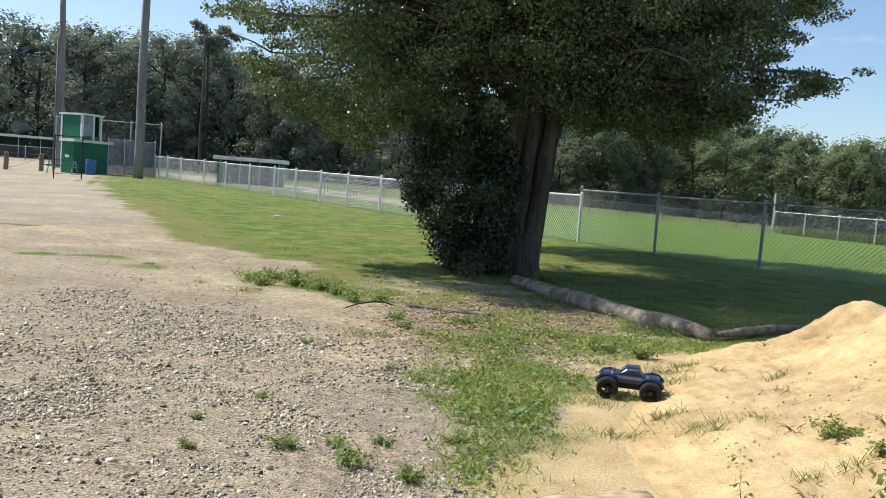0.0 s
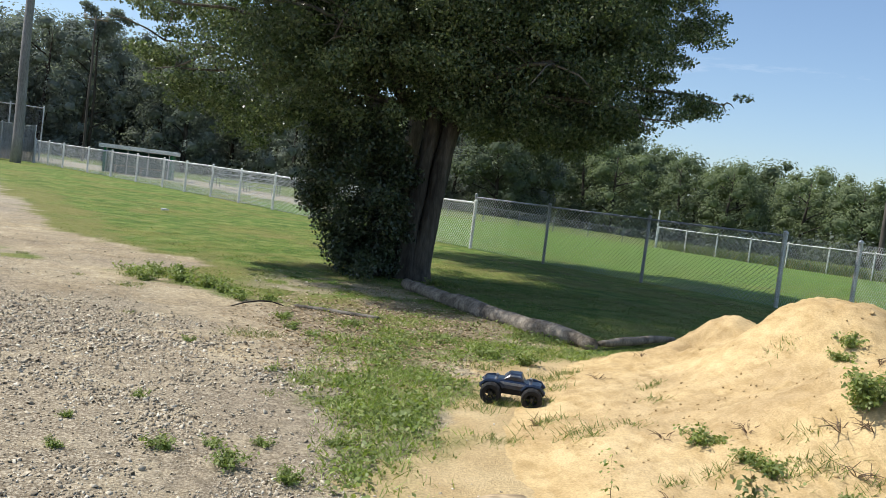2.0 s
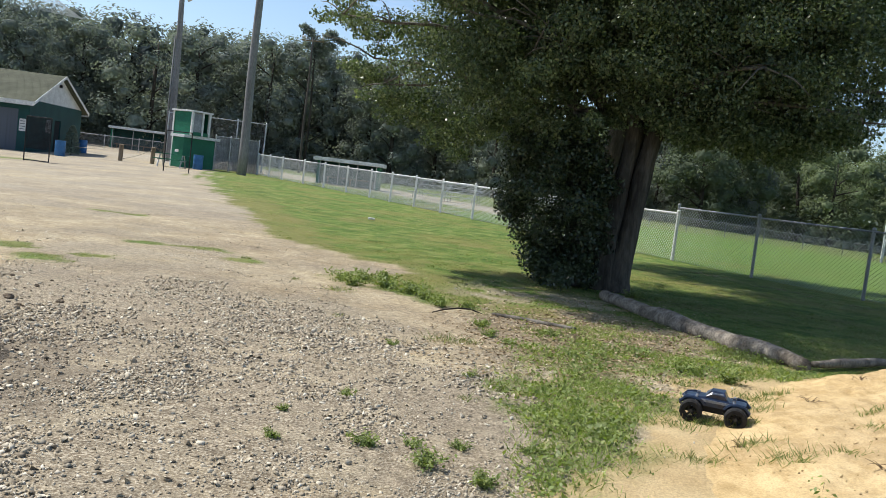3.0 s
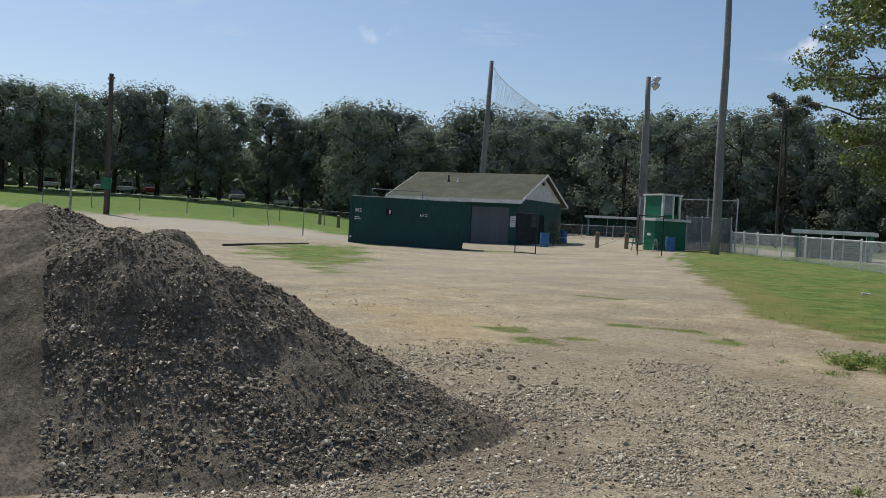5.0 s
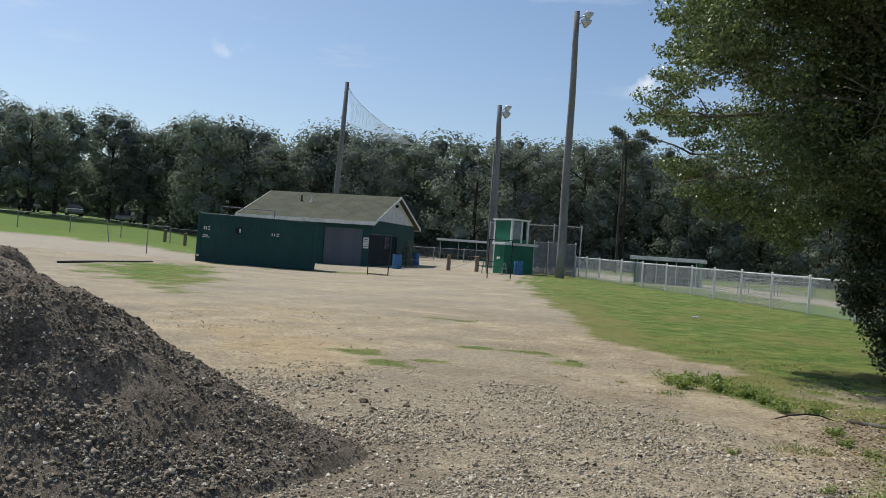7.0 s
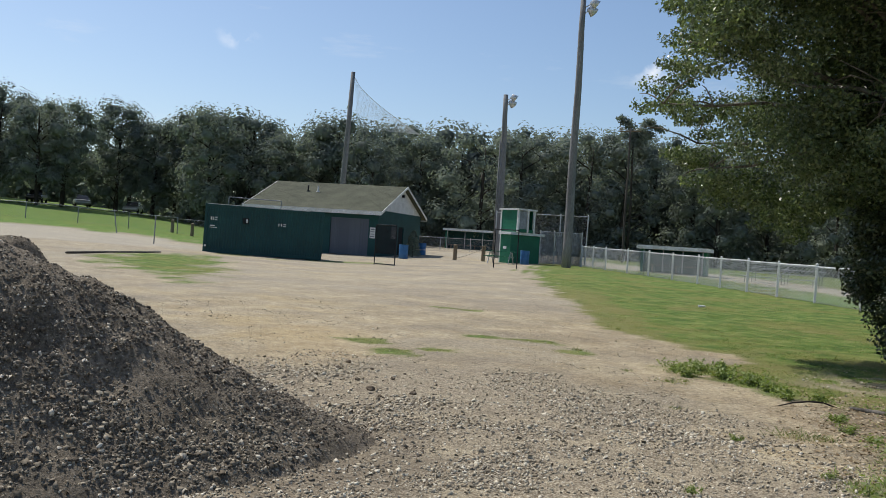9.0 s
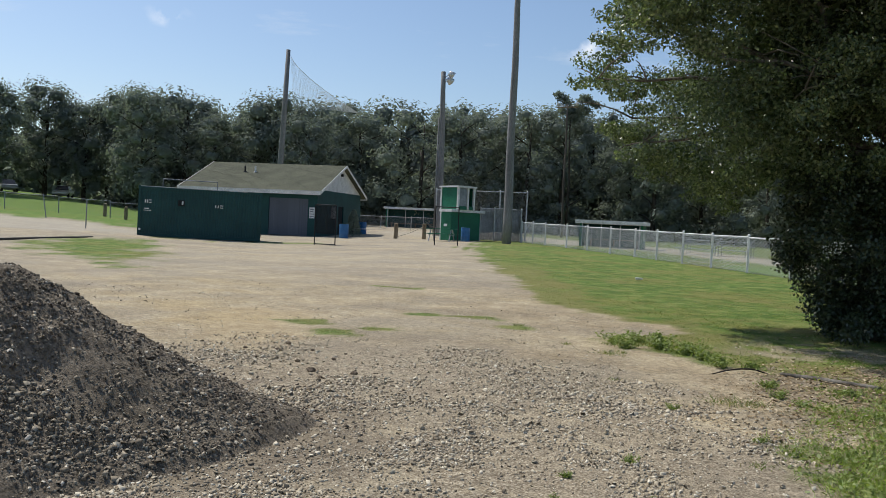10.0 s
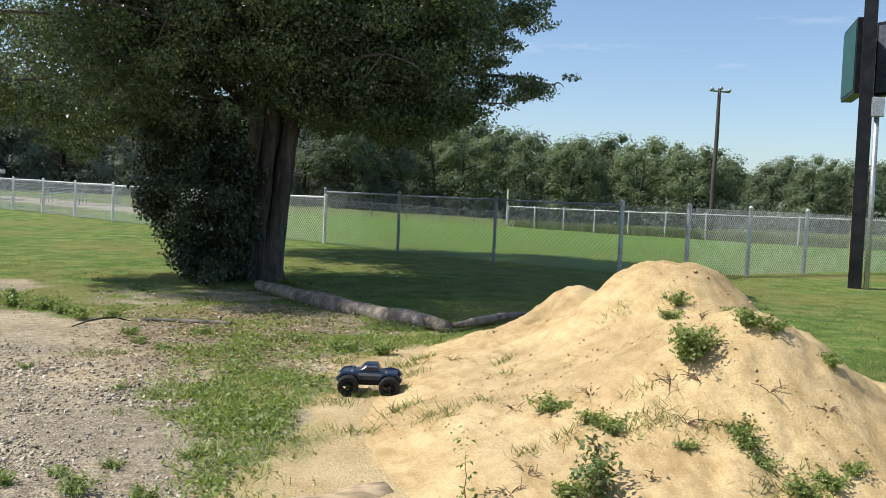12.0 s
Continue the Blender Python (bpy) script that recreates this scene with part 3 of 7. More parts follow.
def masks(x, y):
    wob = (fbm(x * 0.9, y * 0.9, 4, 21) - 0.5)
    fine = (fbm(x * 3.2, y * 3.2, 4, 31) - 0.5)
    r = np.hypot(x, y)
    wide = np.clip(r / 12, 1.15, 4)
    lawn = step(inside(x, y, LAWN) + (wob * 1.3 + fine * 1.1) * wide * 0.55, -0.12, 0.22)
    bare = step(fbm(x * 1.3, y * 1.3, 4, 44) + fine * 0.7, 0.47, 0.60) * step(-inside(x, y, [(-0.9, 9.4), (-0.4, 5.6), (-0.1, 3.4), (0.5, 3.4), (0.5, 5.5), (1.0, 6.4), (1.5, 7.0), (2.6, 8.3), (1.2, 11.6), (-0.5, 12)]), 0.5, -0.3)
    lawn = lawn * (1 - 0.8 * bare)
    lawn = np.maximum(lawn, step(inside(x, y, FIELD) + wob * 4, -0.5, 0.6))
    lawn = np.maximum(lawn, step(inside(x, y, PATCH) + wob * 3.5 + fine * 1.5, -0.2, 1.0))
    lawn = lawn * (1 - step(inside(x, y, INFIELD) + wob, -0.2, 0.4))
    tufts = 0.0
    for cx, cy, sx, sy in ((-5.9, 9.25, 0.38, 0.26), (-5.15, 8.6, 0.28, 0.25), (-4.9, 9.3, 0.28, 0.2), (-5.1, 11.2, 0.3, 0.2), (-4.4, 11.4, 0.3, 0.18), (-3.6, 10.7, 0.2, 0.16), (-7.6, 15.2, 0.4, 0.2), (-24.6, 36.0, 1.5, 0.9), (-22.9, 36.6, 1.1, 0.5), (-28.6, 32.6, 2.2, 0.5)):
        tufts = np.maximum(tufts, step(1.35 - np.hypot((x - cx) / sx, (y - cy) / sy) + fine * 2.2, 0.0, 0.5))
    lawn = np.maximum(lawn, 0.92 * tufts)
    gravel = step(inside(x, y, GRAVEL) + wob * 1.8 + fine * 1.3 + (fbm(x * 9, y * 9, 3, 37) - 0.5) * 0.8, -0.9, 0.6)
    tiny = fbm(x * 9, y * 9, 3, 37) - 0.5
    sand = step(inside(x, y, SANDY) + wob * 0.7 + fine * 0.8 + tiny * 0.3, -0.04, 0.06)
    sand = np.maximum(sand, 0.30 * step(inside(x, y, STREAK) + wob * 1.5 + fine * 1.0, -0.4, 0.6))
    pale = np.maximum(0.65 * step(inside(x, y, ROAD) + wob * 3, -0.5, 1.5), 0.5 * step(inside(x, y, INFIELD) + wob, -0.2, 0.4))
    # distance haze painted in: ground turns greyer further out
    pale = np.maximum(pale, 0.25 * step(r, 10, 26))
    rim = inside(x, y, LAWN)
    dry = 0.66 * step(fbm(x * 0.7, y * 0.7, 4, 66) + 0.40 * step(1.2 * wide - rim, 0, 1.5) + 0.35 * fine, 0.58, 0.80) * (rim > -0.5) * step(r, 9, 11) * (1 - 0.8 * step(r, 24, 30))
    dry = np.maximum(dry, 0.85 * step(-np.hypot((x - 0.5) / 1.5, (y - 9.2) / 1.35) + 1 + fine * 0.8, 0.0, 0.5))
    lawn = lawn * (1 - step(mound_h(x, y) + fine * 0.12, 0.14, 0.20))
    soil = 0.80 * step(pile_h(x, y) + fine * 0.16 + tiny * 0.08, -0.035, 0.06) * (r < 9)
    apron = step(heap_side(x, y) + fine * 0.8 + wob * 0.6, -0.75, 0.1) * step(inside(x, y, [(-2.2, 4.6), (-2.1, 3.9), (-3.4, 1.6), (-7, 0.5), (-8, 4.5), (-4.5, 5.6)]) + fine * 0.6, -0.3, 0.3)
    soil = np.maximum(soil, 0.55 * apron)
    soil = np.maximum(soil, (0.16 + 0.18 * step(y, 6.5, 8.0)) * step(inside(x, y, BROWN) + wob * 0.8 + fine * 1.0 + tiny * 0.5, -0.15, 0.3))
    turf = np.maximum(0.6 * step(inside(x, y, OUTFIELD) + wob, -0.3, 0.5), 0.5 * step(inside(x, y, FIELD) + wob * 4, -0.5, 0.6))
    strip = step(inside(x, y, STRIP) + fine * 0.6, -0.3, 0.3)
    return {"turf": turf, "soil": soil, "dry": dry, "strip": strip, "grass": lawn, "gravel": gravel, "sand": sand * (1 - step(lawn, 0.5, 0.9)), "pale": pale}


def build_ground():
    az = np.radians(np.concatenate([np.arange(-180, -50, 4.0), np.arange(-50, 68, 0.36), np.arange(68, 180, 4.0)]))
    rad = [0.001, 0.15, 0.5, 0.9, 1.3, 1.7]
    while rad[-1] < 34:
        rad.append(rad[-1] * 1.011)
    while rad[-1] < 2500:
        rad.append(rad[-1] * 1.05)
    rad = np.array(rad)
    A, R = np.meshgrid(az, rad)
    X, Y = -np.sin(A) * R, np.cos(A) * R
    Z = ground_z(X, Y)
    na, nr = len(az), len(rad)
    idx = np.arange(na * nr).reshape(nr, na)
    nxt = np.roll(idx, -1, axis=1)
    quads = np.stack([idx[:-1], nxt[:-1], nxt[1:], idx[1:]], -1).reshape(-1, 4)[:, ::-1]
    me = mesh_np("ground", np.stack([X, Y, Z], -1).reshape(-1, 3), quads, M_GROUND, True)
    cover = masks(X.ravel(), Y.ravel())
    thin = cover.pop("strip") * (0.15 + 0.55 * step(fbm(X.ravel() * 2.6, Y.ravel() * 2.6, 4, 23), 0.40, 0.60))
    cover["soil"] = np.maximum(cover["soil"], 0.3 * thin * cover["grass"])
    cover["grass"] = cover["grass"] * (1 - thin)
    for key, val in cover.items():
        me.attributes.new(key, "FLOAT", "POINT").data.foreach_set("value", np.asarray(val, np.float32).ravel())
    return tagged(new("ground", me), "dusty gravel lot with patchy lawn around it", "ground", kind="structure")


def sheet(name, x0, x1, y0, y1, cell, zf, material):
    xs, ys = np.arange(x0, x1, cell), np.arange(y0, y1, cell)
    X, Y = np.meshgrid(xs, ys)
    Z = zf(X, Y)
    idx = np.arange(X.size).reshape(X.shape)
    quads = np.stack([idx[:-1, :-1], idx[:-1, 1:], idx[1:, 1:], idx[1:, :-1]], -1).reshape(-1, 4)
    keep = (Z.ravel()[quads] > ground_z(X, Y).ravel()[quads] - 0.06).any(1)
    return new(name, mesh_np(name, np.stack([X, Y, Z], -1).reshape(-1, 3), quads[keep], material, True))


def mound_z(x, y):
    h = mound_h(x, y)
    rill = (fbm(x * 1.6 + y * 0.4, y * 1.6, 4, 61) - 0.5) * 0.07 * step(h, 0.05, 0.4)
    lump = (fbm(x * 6, y * 6, 4, 71) - 0.5) * 0.05 + (fbm(x * 22, y * 22, 3, 73) - 0.5) * 0.022
    lump = lump - 0.06 * np.abs(fbm((x * 0.5 + y * 0.87) * 3.2, (x * 0.87 - y * 0.5) * 12, 3, 77) - 0.5) * step(h, 0.05, 0.2)
    rut = fbm((x * 0.75 + y * 0.66) * 6.0, (x * 0.66 - y * 0.75) * 0.9, 3, 75)
    lump = lump - 0.028 * step(rut, 0.55, 0.75) * step(h, 0.1, 0.3)
    fade = step(h, 0.02, 0.12)
    hole = -0.24 * np.exp(-(((x - 3.08) / 0.10) ** 2 + ((y - 6.80) / 0.11) ** 2))
    return ground_z(x, y) - 0.05 * (1 - fade) + (h + rill + lump + hole) * fade


def pile_z(x, y):
    h = pile_h(x, y)
    lump = (fbm(x * 2.2, y * 2.2, 4, 81) - 0.5) * 0.20 * step(h, 0.1, 0.7) + (fbm(x * 9, y * 9, 4, 91) - 0.5) * 0.06
    clod = np.exp(-(((x + 5.1) / 0.34) ** 2 + ((y - 3.7) / 0.26) ** 2) ** 2) * 0.09
    lump = lump + clod * (0.7 + 0.6 * fbm(x * 6, y * 6, 3, 97))
    fade = step(h, -0.01, 0.07)
    return ground_z(x, y) - 0.03 * (1 - fade) + (h + lump) * fade


def top_z(x, y):
    """The upper surface of ground, mound or pile."""
    return np.maximum(ground_z(x, y), np.maximum(mound_z(np.asarray(x, float), np.asarray(y, float)), pile_z(np.asarray(x, float), np.asarray(y, float))))


build_ground()
tagged(sheet("sand_mound", -0.6, 9.0, 0.6, 10.5, 0.032, mound_z, M_SAND), "tall mound of packed yellow sand with ruts and weeds", "dirt mound")
tagged(sheet("soil_mound", -9.0, -1.2, -1.2, 7.0, 0.03, pile_z, M_PILE), "heap of dark gravelly soil dumped on the lot", "gravel pile")


# ---- stones, grass ----
def stone_shape(rng):
    """A broken stone of eight uneven corners."""
    v = np.array([(x, y, z) for z in (-1, 1) for y in (-1, 1) for x in (-1, 1)], float) * rng.uniform(0.55, 1.05, (8, 1)) + rng.uniform(-0.4, 0.4, (8, 3))
    return v / np.abs(v).max() * 1.05


STONE_F = np.array([(4, 5, 7), (4, 7, 6), (0, 1, 5), (0, 5, 4), (2, 6, 7), (2, 7, 3), (0, 4, 6), (0, 6, 2), (1, 3, 7), (1, 7, 5)])


def scatter_stones(name, xy, sizes, zf, material, seed, sink=0.25, flat=0.65, tip=0.45):
    rng = np.random.default_rng(seed)
    shapes = np.stack([stone_shape(rng) for _ in range(40)])
    n = len(xy)
    v = shapes[rng.integers(0, 40, n)]
    scale = np.stack([rng.uniform(0.85, 1.35, n), rng.uniform(0.65, 1.0, n), rng.uniform(flat * 0.7, flat * 1.2, n)], -1) * sizes[:, None]
    v = v * scale[:, None, :]
    q = rng.normal(size=(n, 4)) * np.array([1.0, tip, tip, 1.0])      # spun freely, tipped a little
    q /= np.linalg.norm(q, axis=1)[:, None]
    w, x, y, z = q.T
    R = np.stack([1 - 2 * (y * y + z * z), 2 * (x * y - z * w), 2 * (x * z + y * w), 2 * (x * y + z * w), 1 - 2 * (x * x + z * z), 2 * (y * z - x * w),
                  2 * (x * z - y * w), 2 * (y * z + x * w), 1 - 2 * (x * x + y * y)], -1).reshape(n, 3, 3)
    v = np.einsum("nij,nkj->nki", R, v)
    v[..., 0] += xy[:, :1]
    v[..., 1] += xy[:, 1:]
    v[..., 2] += (zf(xy[:, 0], xy[:, 1]) + sizes * flat * (0.9 - 2 * sink))[:, None]
    f = (STONE_F[None] + 8 * np.arange(n)[:, None, None]).reshape(-1, 3)
    return new(name, mesh_np(name, v.reshape(-1, 3), f, material))


def polar_points(rng, n, r0, r1, a0, a1):
    """Points thinner with distance; angles in degrees, left positive."""
    r = np.exp(rng.uniform(math.log(r0), math.log(r1), n))
    a = np.radians(rng.uniform(a0, a1, n))
    return np.stack([-np.sin(a) * r, np.cos(a) * r], -1)


def build_stones():
    rng = np.random.default_rng(5)
    p = polar_points(rng, 270000, 2.8, 18, -24, 60)
    mk = masks(p[:, 0], p[:, 1])
    clump = 0.15 + 1.4 * step(fbm(p[:, 0] * 1.5, p[:, 1] * 1.5, 4, 12), 0.39, 0.63)
    want = (mk["gravel"] * 0.78 + 0.16 * (1 - mk["gravel"])) * (1 - mk["grass"]) * (1 - mk["sand"] * 0.85) * clump
    keep = (rng.random(len(p)) < want) & (pile_h(p[:, 0], p[:, 1]) < 0.03) & (mound_h(p[:, 0], p[:, 1]) < 0.06)
    p = p[keep]
    grade = 0.65 + 0.35 * masks(p[:, 0], p[:, 1])["gravel"] + 0.25 * step(fbm(p[:, 0] * 0.9, p[:, 1] * 0.9, 3, 18), 0.5, 0.65)
    size = np.clip(rng.lognormal(math.log(0.0066), 0.48, len(p)), 0.003, 0.019) * np.clip(np.hypot(p[:, 0], p[:, 1]) / 5.0, 0.8, 1.05) * grade
    tagged(scatter_stones("loose_gravel", p, size, ground_z, M_PEBBLE, 6, 0.30, 0.52, 0.40), "loose tan crushed stone lying on the dusty lot", "gravel", kind="stuff")
    # soil crumbs and pebbles of the heap, straggling past its foot
    ra, aa = rng.uniform(2.4, 7.4, 100000), np.radians(rng.uniform(24, 62, 100000))
    q = np.stack([-np.sin(aa) * ra, np.cos(aa) * ra], -1)
    h = pile_h(q[:, 0], q[:, 1])
    thick = 0.25 + 0.75 * step(fbm(q[:, 0] * 2, q[:, 1] * 2, 3, 15), 0.38, 0.62)
    q = q[(rng.random(len(q)) < thick * (0.16 + 0.71 * step(h, 0.01, 0.12))) & (h > -0.03)]
    zf = lambda x, y: np.maximum(pile_z(x, y), ground_z(x, y))
    foot = step(heap_side(q[:, 0], q[:, 1]), 0.75, 0.1)
    crumb = rng.random(len(q)) < 0.55 - 0.3 * foot
    size = np.clip(rng.lognormal(math.log(0.0056), 0.45, len(q)), 0.0028, 0.015)
    tagged(scatter_stones("soil_crumbs", q[crumb], size[crumb] * 1.15, zf, M_PILE_CRUMB, 7, 0.50, 0.8), "dark crumbs of soil on the heap", "soil", kind="stuff")
    tagged(scatter_stones("heap_pebbles", q[~crumb], size[~crumb] * (1.05 + 0.3 * foot[~crumb]), zf, M_PILE_STONE, 9, 0.40, 0.7, 0.35), "grey and tan pebbles mixed into the dark soil heap", "gravel", kind="stuff")
    r = polar_points(rng, 9000, 2.4, 8.5, -45, -4)
    r = r[(mound_h(r[:, 0], r[:, 1]) > 0.03) & (rng.random(len(r)) < 0.4 * step(fbm(r[:, 0] * 1.4, r[:, 1] * 1.4, 3, 19), 0.42, 0.62))]
    size = np.clip(rng.lognormal(math.log(0.0038), 0.5, len(r)), 0.002, 0.012)
    tagged(scatter_stones("sand_clods", r, size, mound_z, M_SAND, 8, 0.2, 0.8), "small clods of sand crumbled over the mound", "sand clods", kind="stuff")


def blades(xy, z, height, width, rng, lean=0.5):
    """One leaning, tapered blade per point."""
    n = len(xy)
    a, b = rng.uniform(0, math.tau, n), rng.uniform(0, math.tau, n)
    side = np.stack([np.cos(a), np.sin(a), np.zeros(n)], -1) * (width * 0.5)[:, None]
    fall = np.stack([np.cos(b), np.sin(b), np.zeros(n)], -1) * (height * lean * rng.uniform(0.2, 1.0, n))[:, None]
    base = np.concatenate([xy, z[:, None]], 1)
    up = np.zeros((n, 3))
    up[:, 2] = height
    tip = base + up * rng.uniform(0.75, 1.0, (n, 1)) + fall
    v = np.stack([base - side, base + side, tip + side * 0.25, tip - side * 0.25], 1)
    return v.reshape(-1, 3), np.arange(4 * n).reshape(-1, 4)


def build_lawn():
    rng = np.random.default_rng(11)
    p = np.concatenate([polar_points(rng, 520000, 3.0, 34, -50, 24), polar_points(rng, 120000, 7.5, 18, 20, 40), polar_points(rng, 40000, 17, 36, 36, 58)])
    mk = masks(p[:, 0], p[:, 1])
    r = np.hypot(p[:, 0], p[:, 1])
    thick = 0.35 + 0.65 * step(fbm(p[:, 0] * 2.5, p[:, 1] * 2.5, 3, 52), 0.3, 0.6)
    keep = (rng.random(len(p)) < mk["grass"] * thick * (1 - 0.65 * mk["dry"]) * (1 - 0.7 * mk["strip"]) * np.clip(0.5 + r / 16, 0, 1)) & (mound_h(p[:, 0], p[:, 1]) < 0.2)
    p, r = p[keep], r[keep]
    tall = 0.6 + 0.9 * fbm(p[:, 0] * 1.7, p[:, 1] * 1.7, 3, 57)
    h = np.clip(0.030 - 0.0008 * r, 0.014, 0.03) * tall * rng.uniform(0.6, 1.3, len(p)) * (1 - 0.55 * step(-inside(p[:, 0], p[:, 1], LAWN), 0.3, 0.8))
    v, f = blades(p, top_z(p[:, 0], p[:, 1]) - 0.004, h, np.clip(0.0034 + 0.00042 * r, 0.004, 0.013), rng, 2.2)
    tagged(new("lawn_grass", mesh_np("lawn_grass", v, f, M_GRASS)), "short patchy green lawn with dry yellow stalks", "grass", kind="stuff")


def rough_grass():
    """Longer, broader grass between the gravel and the sand, in matted tufts."""
    rng = np.random.default_rng(13)
    p = np.stack([rng.uniform(-0.5, 2.4, 150000), rng.uniform(3.2, 9.0, 150000)], -1)
    mk = masks(p[:, 0], p[:, 1])
    lush = step(inside(p[:, 0], p[:, 1], LUSH), -0.15, 0.2)
    thick = np.maximum(step(fbm(p[:, 0] * 3, p[:, 1] * 3, 4, 58), 0.44, 0.60) * 0.6, lush * (0.3 + 0.7 * step(fbm(p[:, 0] * 5, p[:, 1] * 5, 3, 59), 0.35, 0.6)))
    p = p[(rng.random(len(p)) < np.maximum(mk["grass"], 0.8 * lush) * thick * 0.62) & (mound_h(p[:, 0], p[:, 1]) < 0.16)]
    n = len(p)
    v, f = blades(p, top_z(p[:, 0], p[:, 1]) - 0.004, rng.uniform(0.015, 0.06, n), rng.uniform(0.004, 0.009, n), rng, 1.6)
    tagged(new("rough_grass", mesh_np("rough_grass", v, f, M_RANK)), "longer green grass along the edge of the sand", "grass", kind="stuff")


build_stones()
build_lawn()
rough_grass()


# ---- fences ----
def wire_panel(name, length, height, pitch, wire, material):
    """A chain-link panel: crossed slanting wires, each a three-sided rod."""
    vs, fs = [], []
    n = int((length + height) / pitch) + 1
    for sgn in (1, -1):
        for k in range(n):
            u0 = k * pitch - height
            a, b = max(0.0, u0), min(length, u0 + height)
            if b - a < 0.01:
                continue
            za, zb = a - u0, b - u0
            if sgn < 0:
                za, zb = height - za, height - zb
            d = Vector((b - a, 0, zb - za)).normalized()
            e1, e2 = Vector((0, 1, 0)), d.cross(Vector((0, 1, 0)))
            i = len(vs)
            for px, pz in ((a, za), (b, zb)):
                for q in range(3):
                    o = (e1 * math.cos(q * math.tau / 3) + e2 * math.sin(q * math.tau / 3)) * wire
                    vs.append((px + o.x, o.y + sgn * wire * 0.5, pz + o.z))
            for q in range(3):
                fs.append((i + q, i + (q + 1) % 3, i + 3 + (q + 1) % 3, i + 3 + q))
    return mesh_np(name, vs, fs, material)


PANELS = {}


def fence(name, label, pts, height, pitch, wire, post_r, m_post, m_wire, cap=0.04, rail=True, lean=0.0, bottom=0.03, post_extra=0.0):
    root = thing(name, pose(pts[0][0], pts[0][1], gz(*pts[0])), label, "fence")
    inv = root.matrix_world.inverted()
    rng = random.Random(len(pts) * 7 + int(height * 100))
    key = (height, pitch, wire, m_wire.name)
    if key not in PANELS:
        PANELS[key] = wire_panel("wire_mesh", 3.0, height - bottom, pitch, wire, m_wire)
    bm = bmesh.new()
    rod(bm, (0, 0, -0.1), (0, 0, height + cap + post_extra), post_r, seg=10)
    bmesh.ops.create_uvsphere(bm, u_segments=10, v_segments=5, radius=post_r * 1.25, matrix=Matrix.Translation((0, 0, height + cap + post_extra)))
    post = bpy.data.meshes.new("post")
    bm.to_mesh(post)
    bm.free()
    post.materials.append(m_post)
    bm = bmesh.new()
    rod(bm, (0, 0, 0), (1, 0, 0), post_r * 0.62, seg=8)
    railme = bpy.data.meshes.new("top_rail")
    bm.to_mesh(railme)
    bm.free()
    railme.materials.append(m_post)
    for i, (x, y) in enumerate(pts):
        m = pose(x, y, gz(x, y), rng.uniform(-1, 1) * 0.6, lean + rng.uniform(-1, 1) * 0.5, rng.uniform(0, 360))
        shared("post", post, root, inv @ pose(x, y, gz(x, y), rng.uniform(-1, 1) * 0.6, lean + rng.uniform(-1, 1) * 0.6))
        if i + 1 < len(pts):
            a, b = Vector((x, y, gz(x, y))), Vector((*pts[i + 1], gz(*pts[i + 1])))
            d = b - a
            flat = math.hypot(d.x, d.y)
            shear = Matrix(((d.x / 3, 0, 0, 0), (d.y / 3, 0, 0, 0), (d.z / 3, 0, 1, 0), (0, 0, 0, 1)))
            nx, ny = -d.y / flat, d.x / flat
            shear[0][1], shear[1][1] = nx, ny
            shared("wire_mesh", PANELS[key], root, inv @ Matrix.Translation(a + Vector((nx * post_r, ny * post_r, bottom))) @ shear)
            if rail:
                rm = Matrix(((d.x, nx, 0, 0), (d.y, ny, 0, 0), (d.z, 0, 1, 0), (0, 0, 0, 1)))
                shared("top_rail", railme, root, inv @ Matrix.Translation(a + Vector((0, 0, height - 0.01))) @ rm)
    return root


def along(a, b, n):
    return [(a[0] + (b[0] - a[0]) * i / n, a[1] + (b[1] - a[1]) * i / n) for i in range(n + 1)]


# near fence behind the tree, dull grey, then the pale stretch towards the far buildings
fence("chain_link_fence", "grey chain-link fence along the shaded lawn", [(8.72, 15.7), (6.85, 18.1), (5.25, 20.6), (3.78, 22.9)], 1.42, 0.10, 0.0046, 0.036, M_GALV_DULL, M_WIRE)
fence("chain_link_fence", "pale chain-link fence running past the tree to the tall pole",
      [(3.78, 22.9), (2.3, 25.1), (0.75, 27.3), (-0.7, 29.3), (-2.15, 31.4), (-3.6, 33.7), (-4.95, 35.7), (-6.3, 37.6), (-7.6, 39.5), (-9.2, 41.6), (-10.85, 43.6), (-12.5, 45.6), (-14.4, 47.9), (-15.5, 49.0), (-16.5, 49.9)],
      1.25, 0.10, 0.0052, 0.044, M_WHITE, M_WHITE_WIRE)
fence("chain_link_fence", "galvanised chain-link fence with capped posts beyond the mound",
      [(8.72, 15.7), (10.05, 15.35), (11.8, 15.7), (13.85, 16.4), (16.2, 17.2), (18.8, 18.1), (21.6, 19.0)], 1.42, 0.10, 0.0046, 0.045, M_GALV, M_WIRE, rail=False)
# outfield fence with a pale top rail, far over the grass
fence("outfield_fence", "far outfield fence with white top rail", along((22.2, 56.5), (30.5, 33.0), 9) + along((30.5, 33.0), (43, 12), 6)[1:], 1.42, 0.14, 0.0045, 0.045, M_WHITE, M_GALV_DULL)
fence("outfield_fence", "low dark fence at the edge of the far woods", along((-2, 58), (22.2, 56.5), 10), 0.95, 0.14, 0.005, 0.035, M_GALV_DULL, M_GALV_DULL)
# field fence by the road
fence("field_fence", "low wire fence along the green field", along((-62, 33), (-40, 55), 9), 1.15, 0.16, 0.0032, 0.035, M_GALV_DULL, M_GALV_DULL)
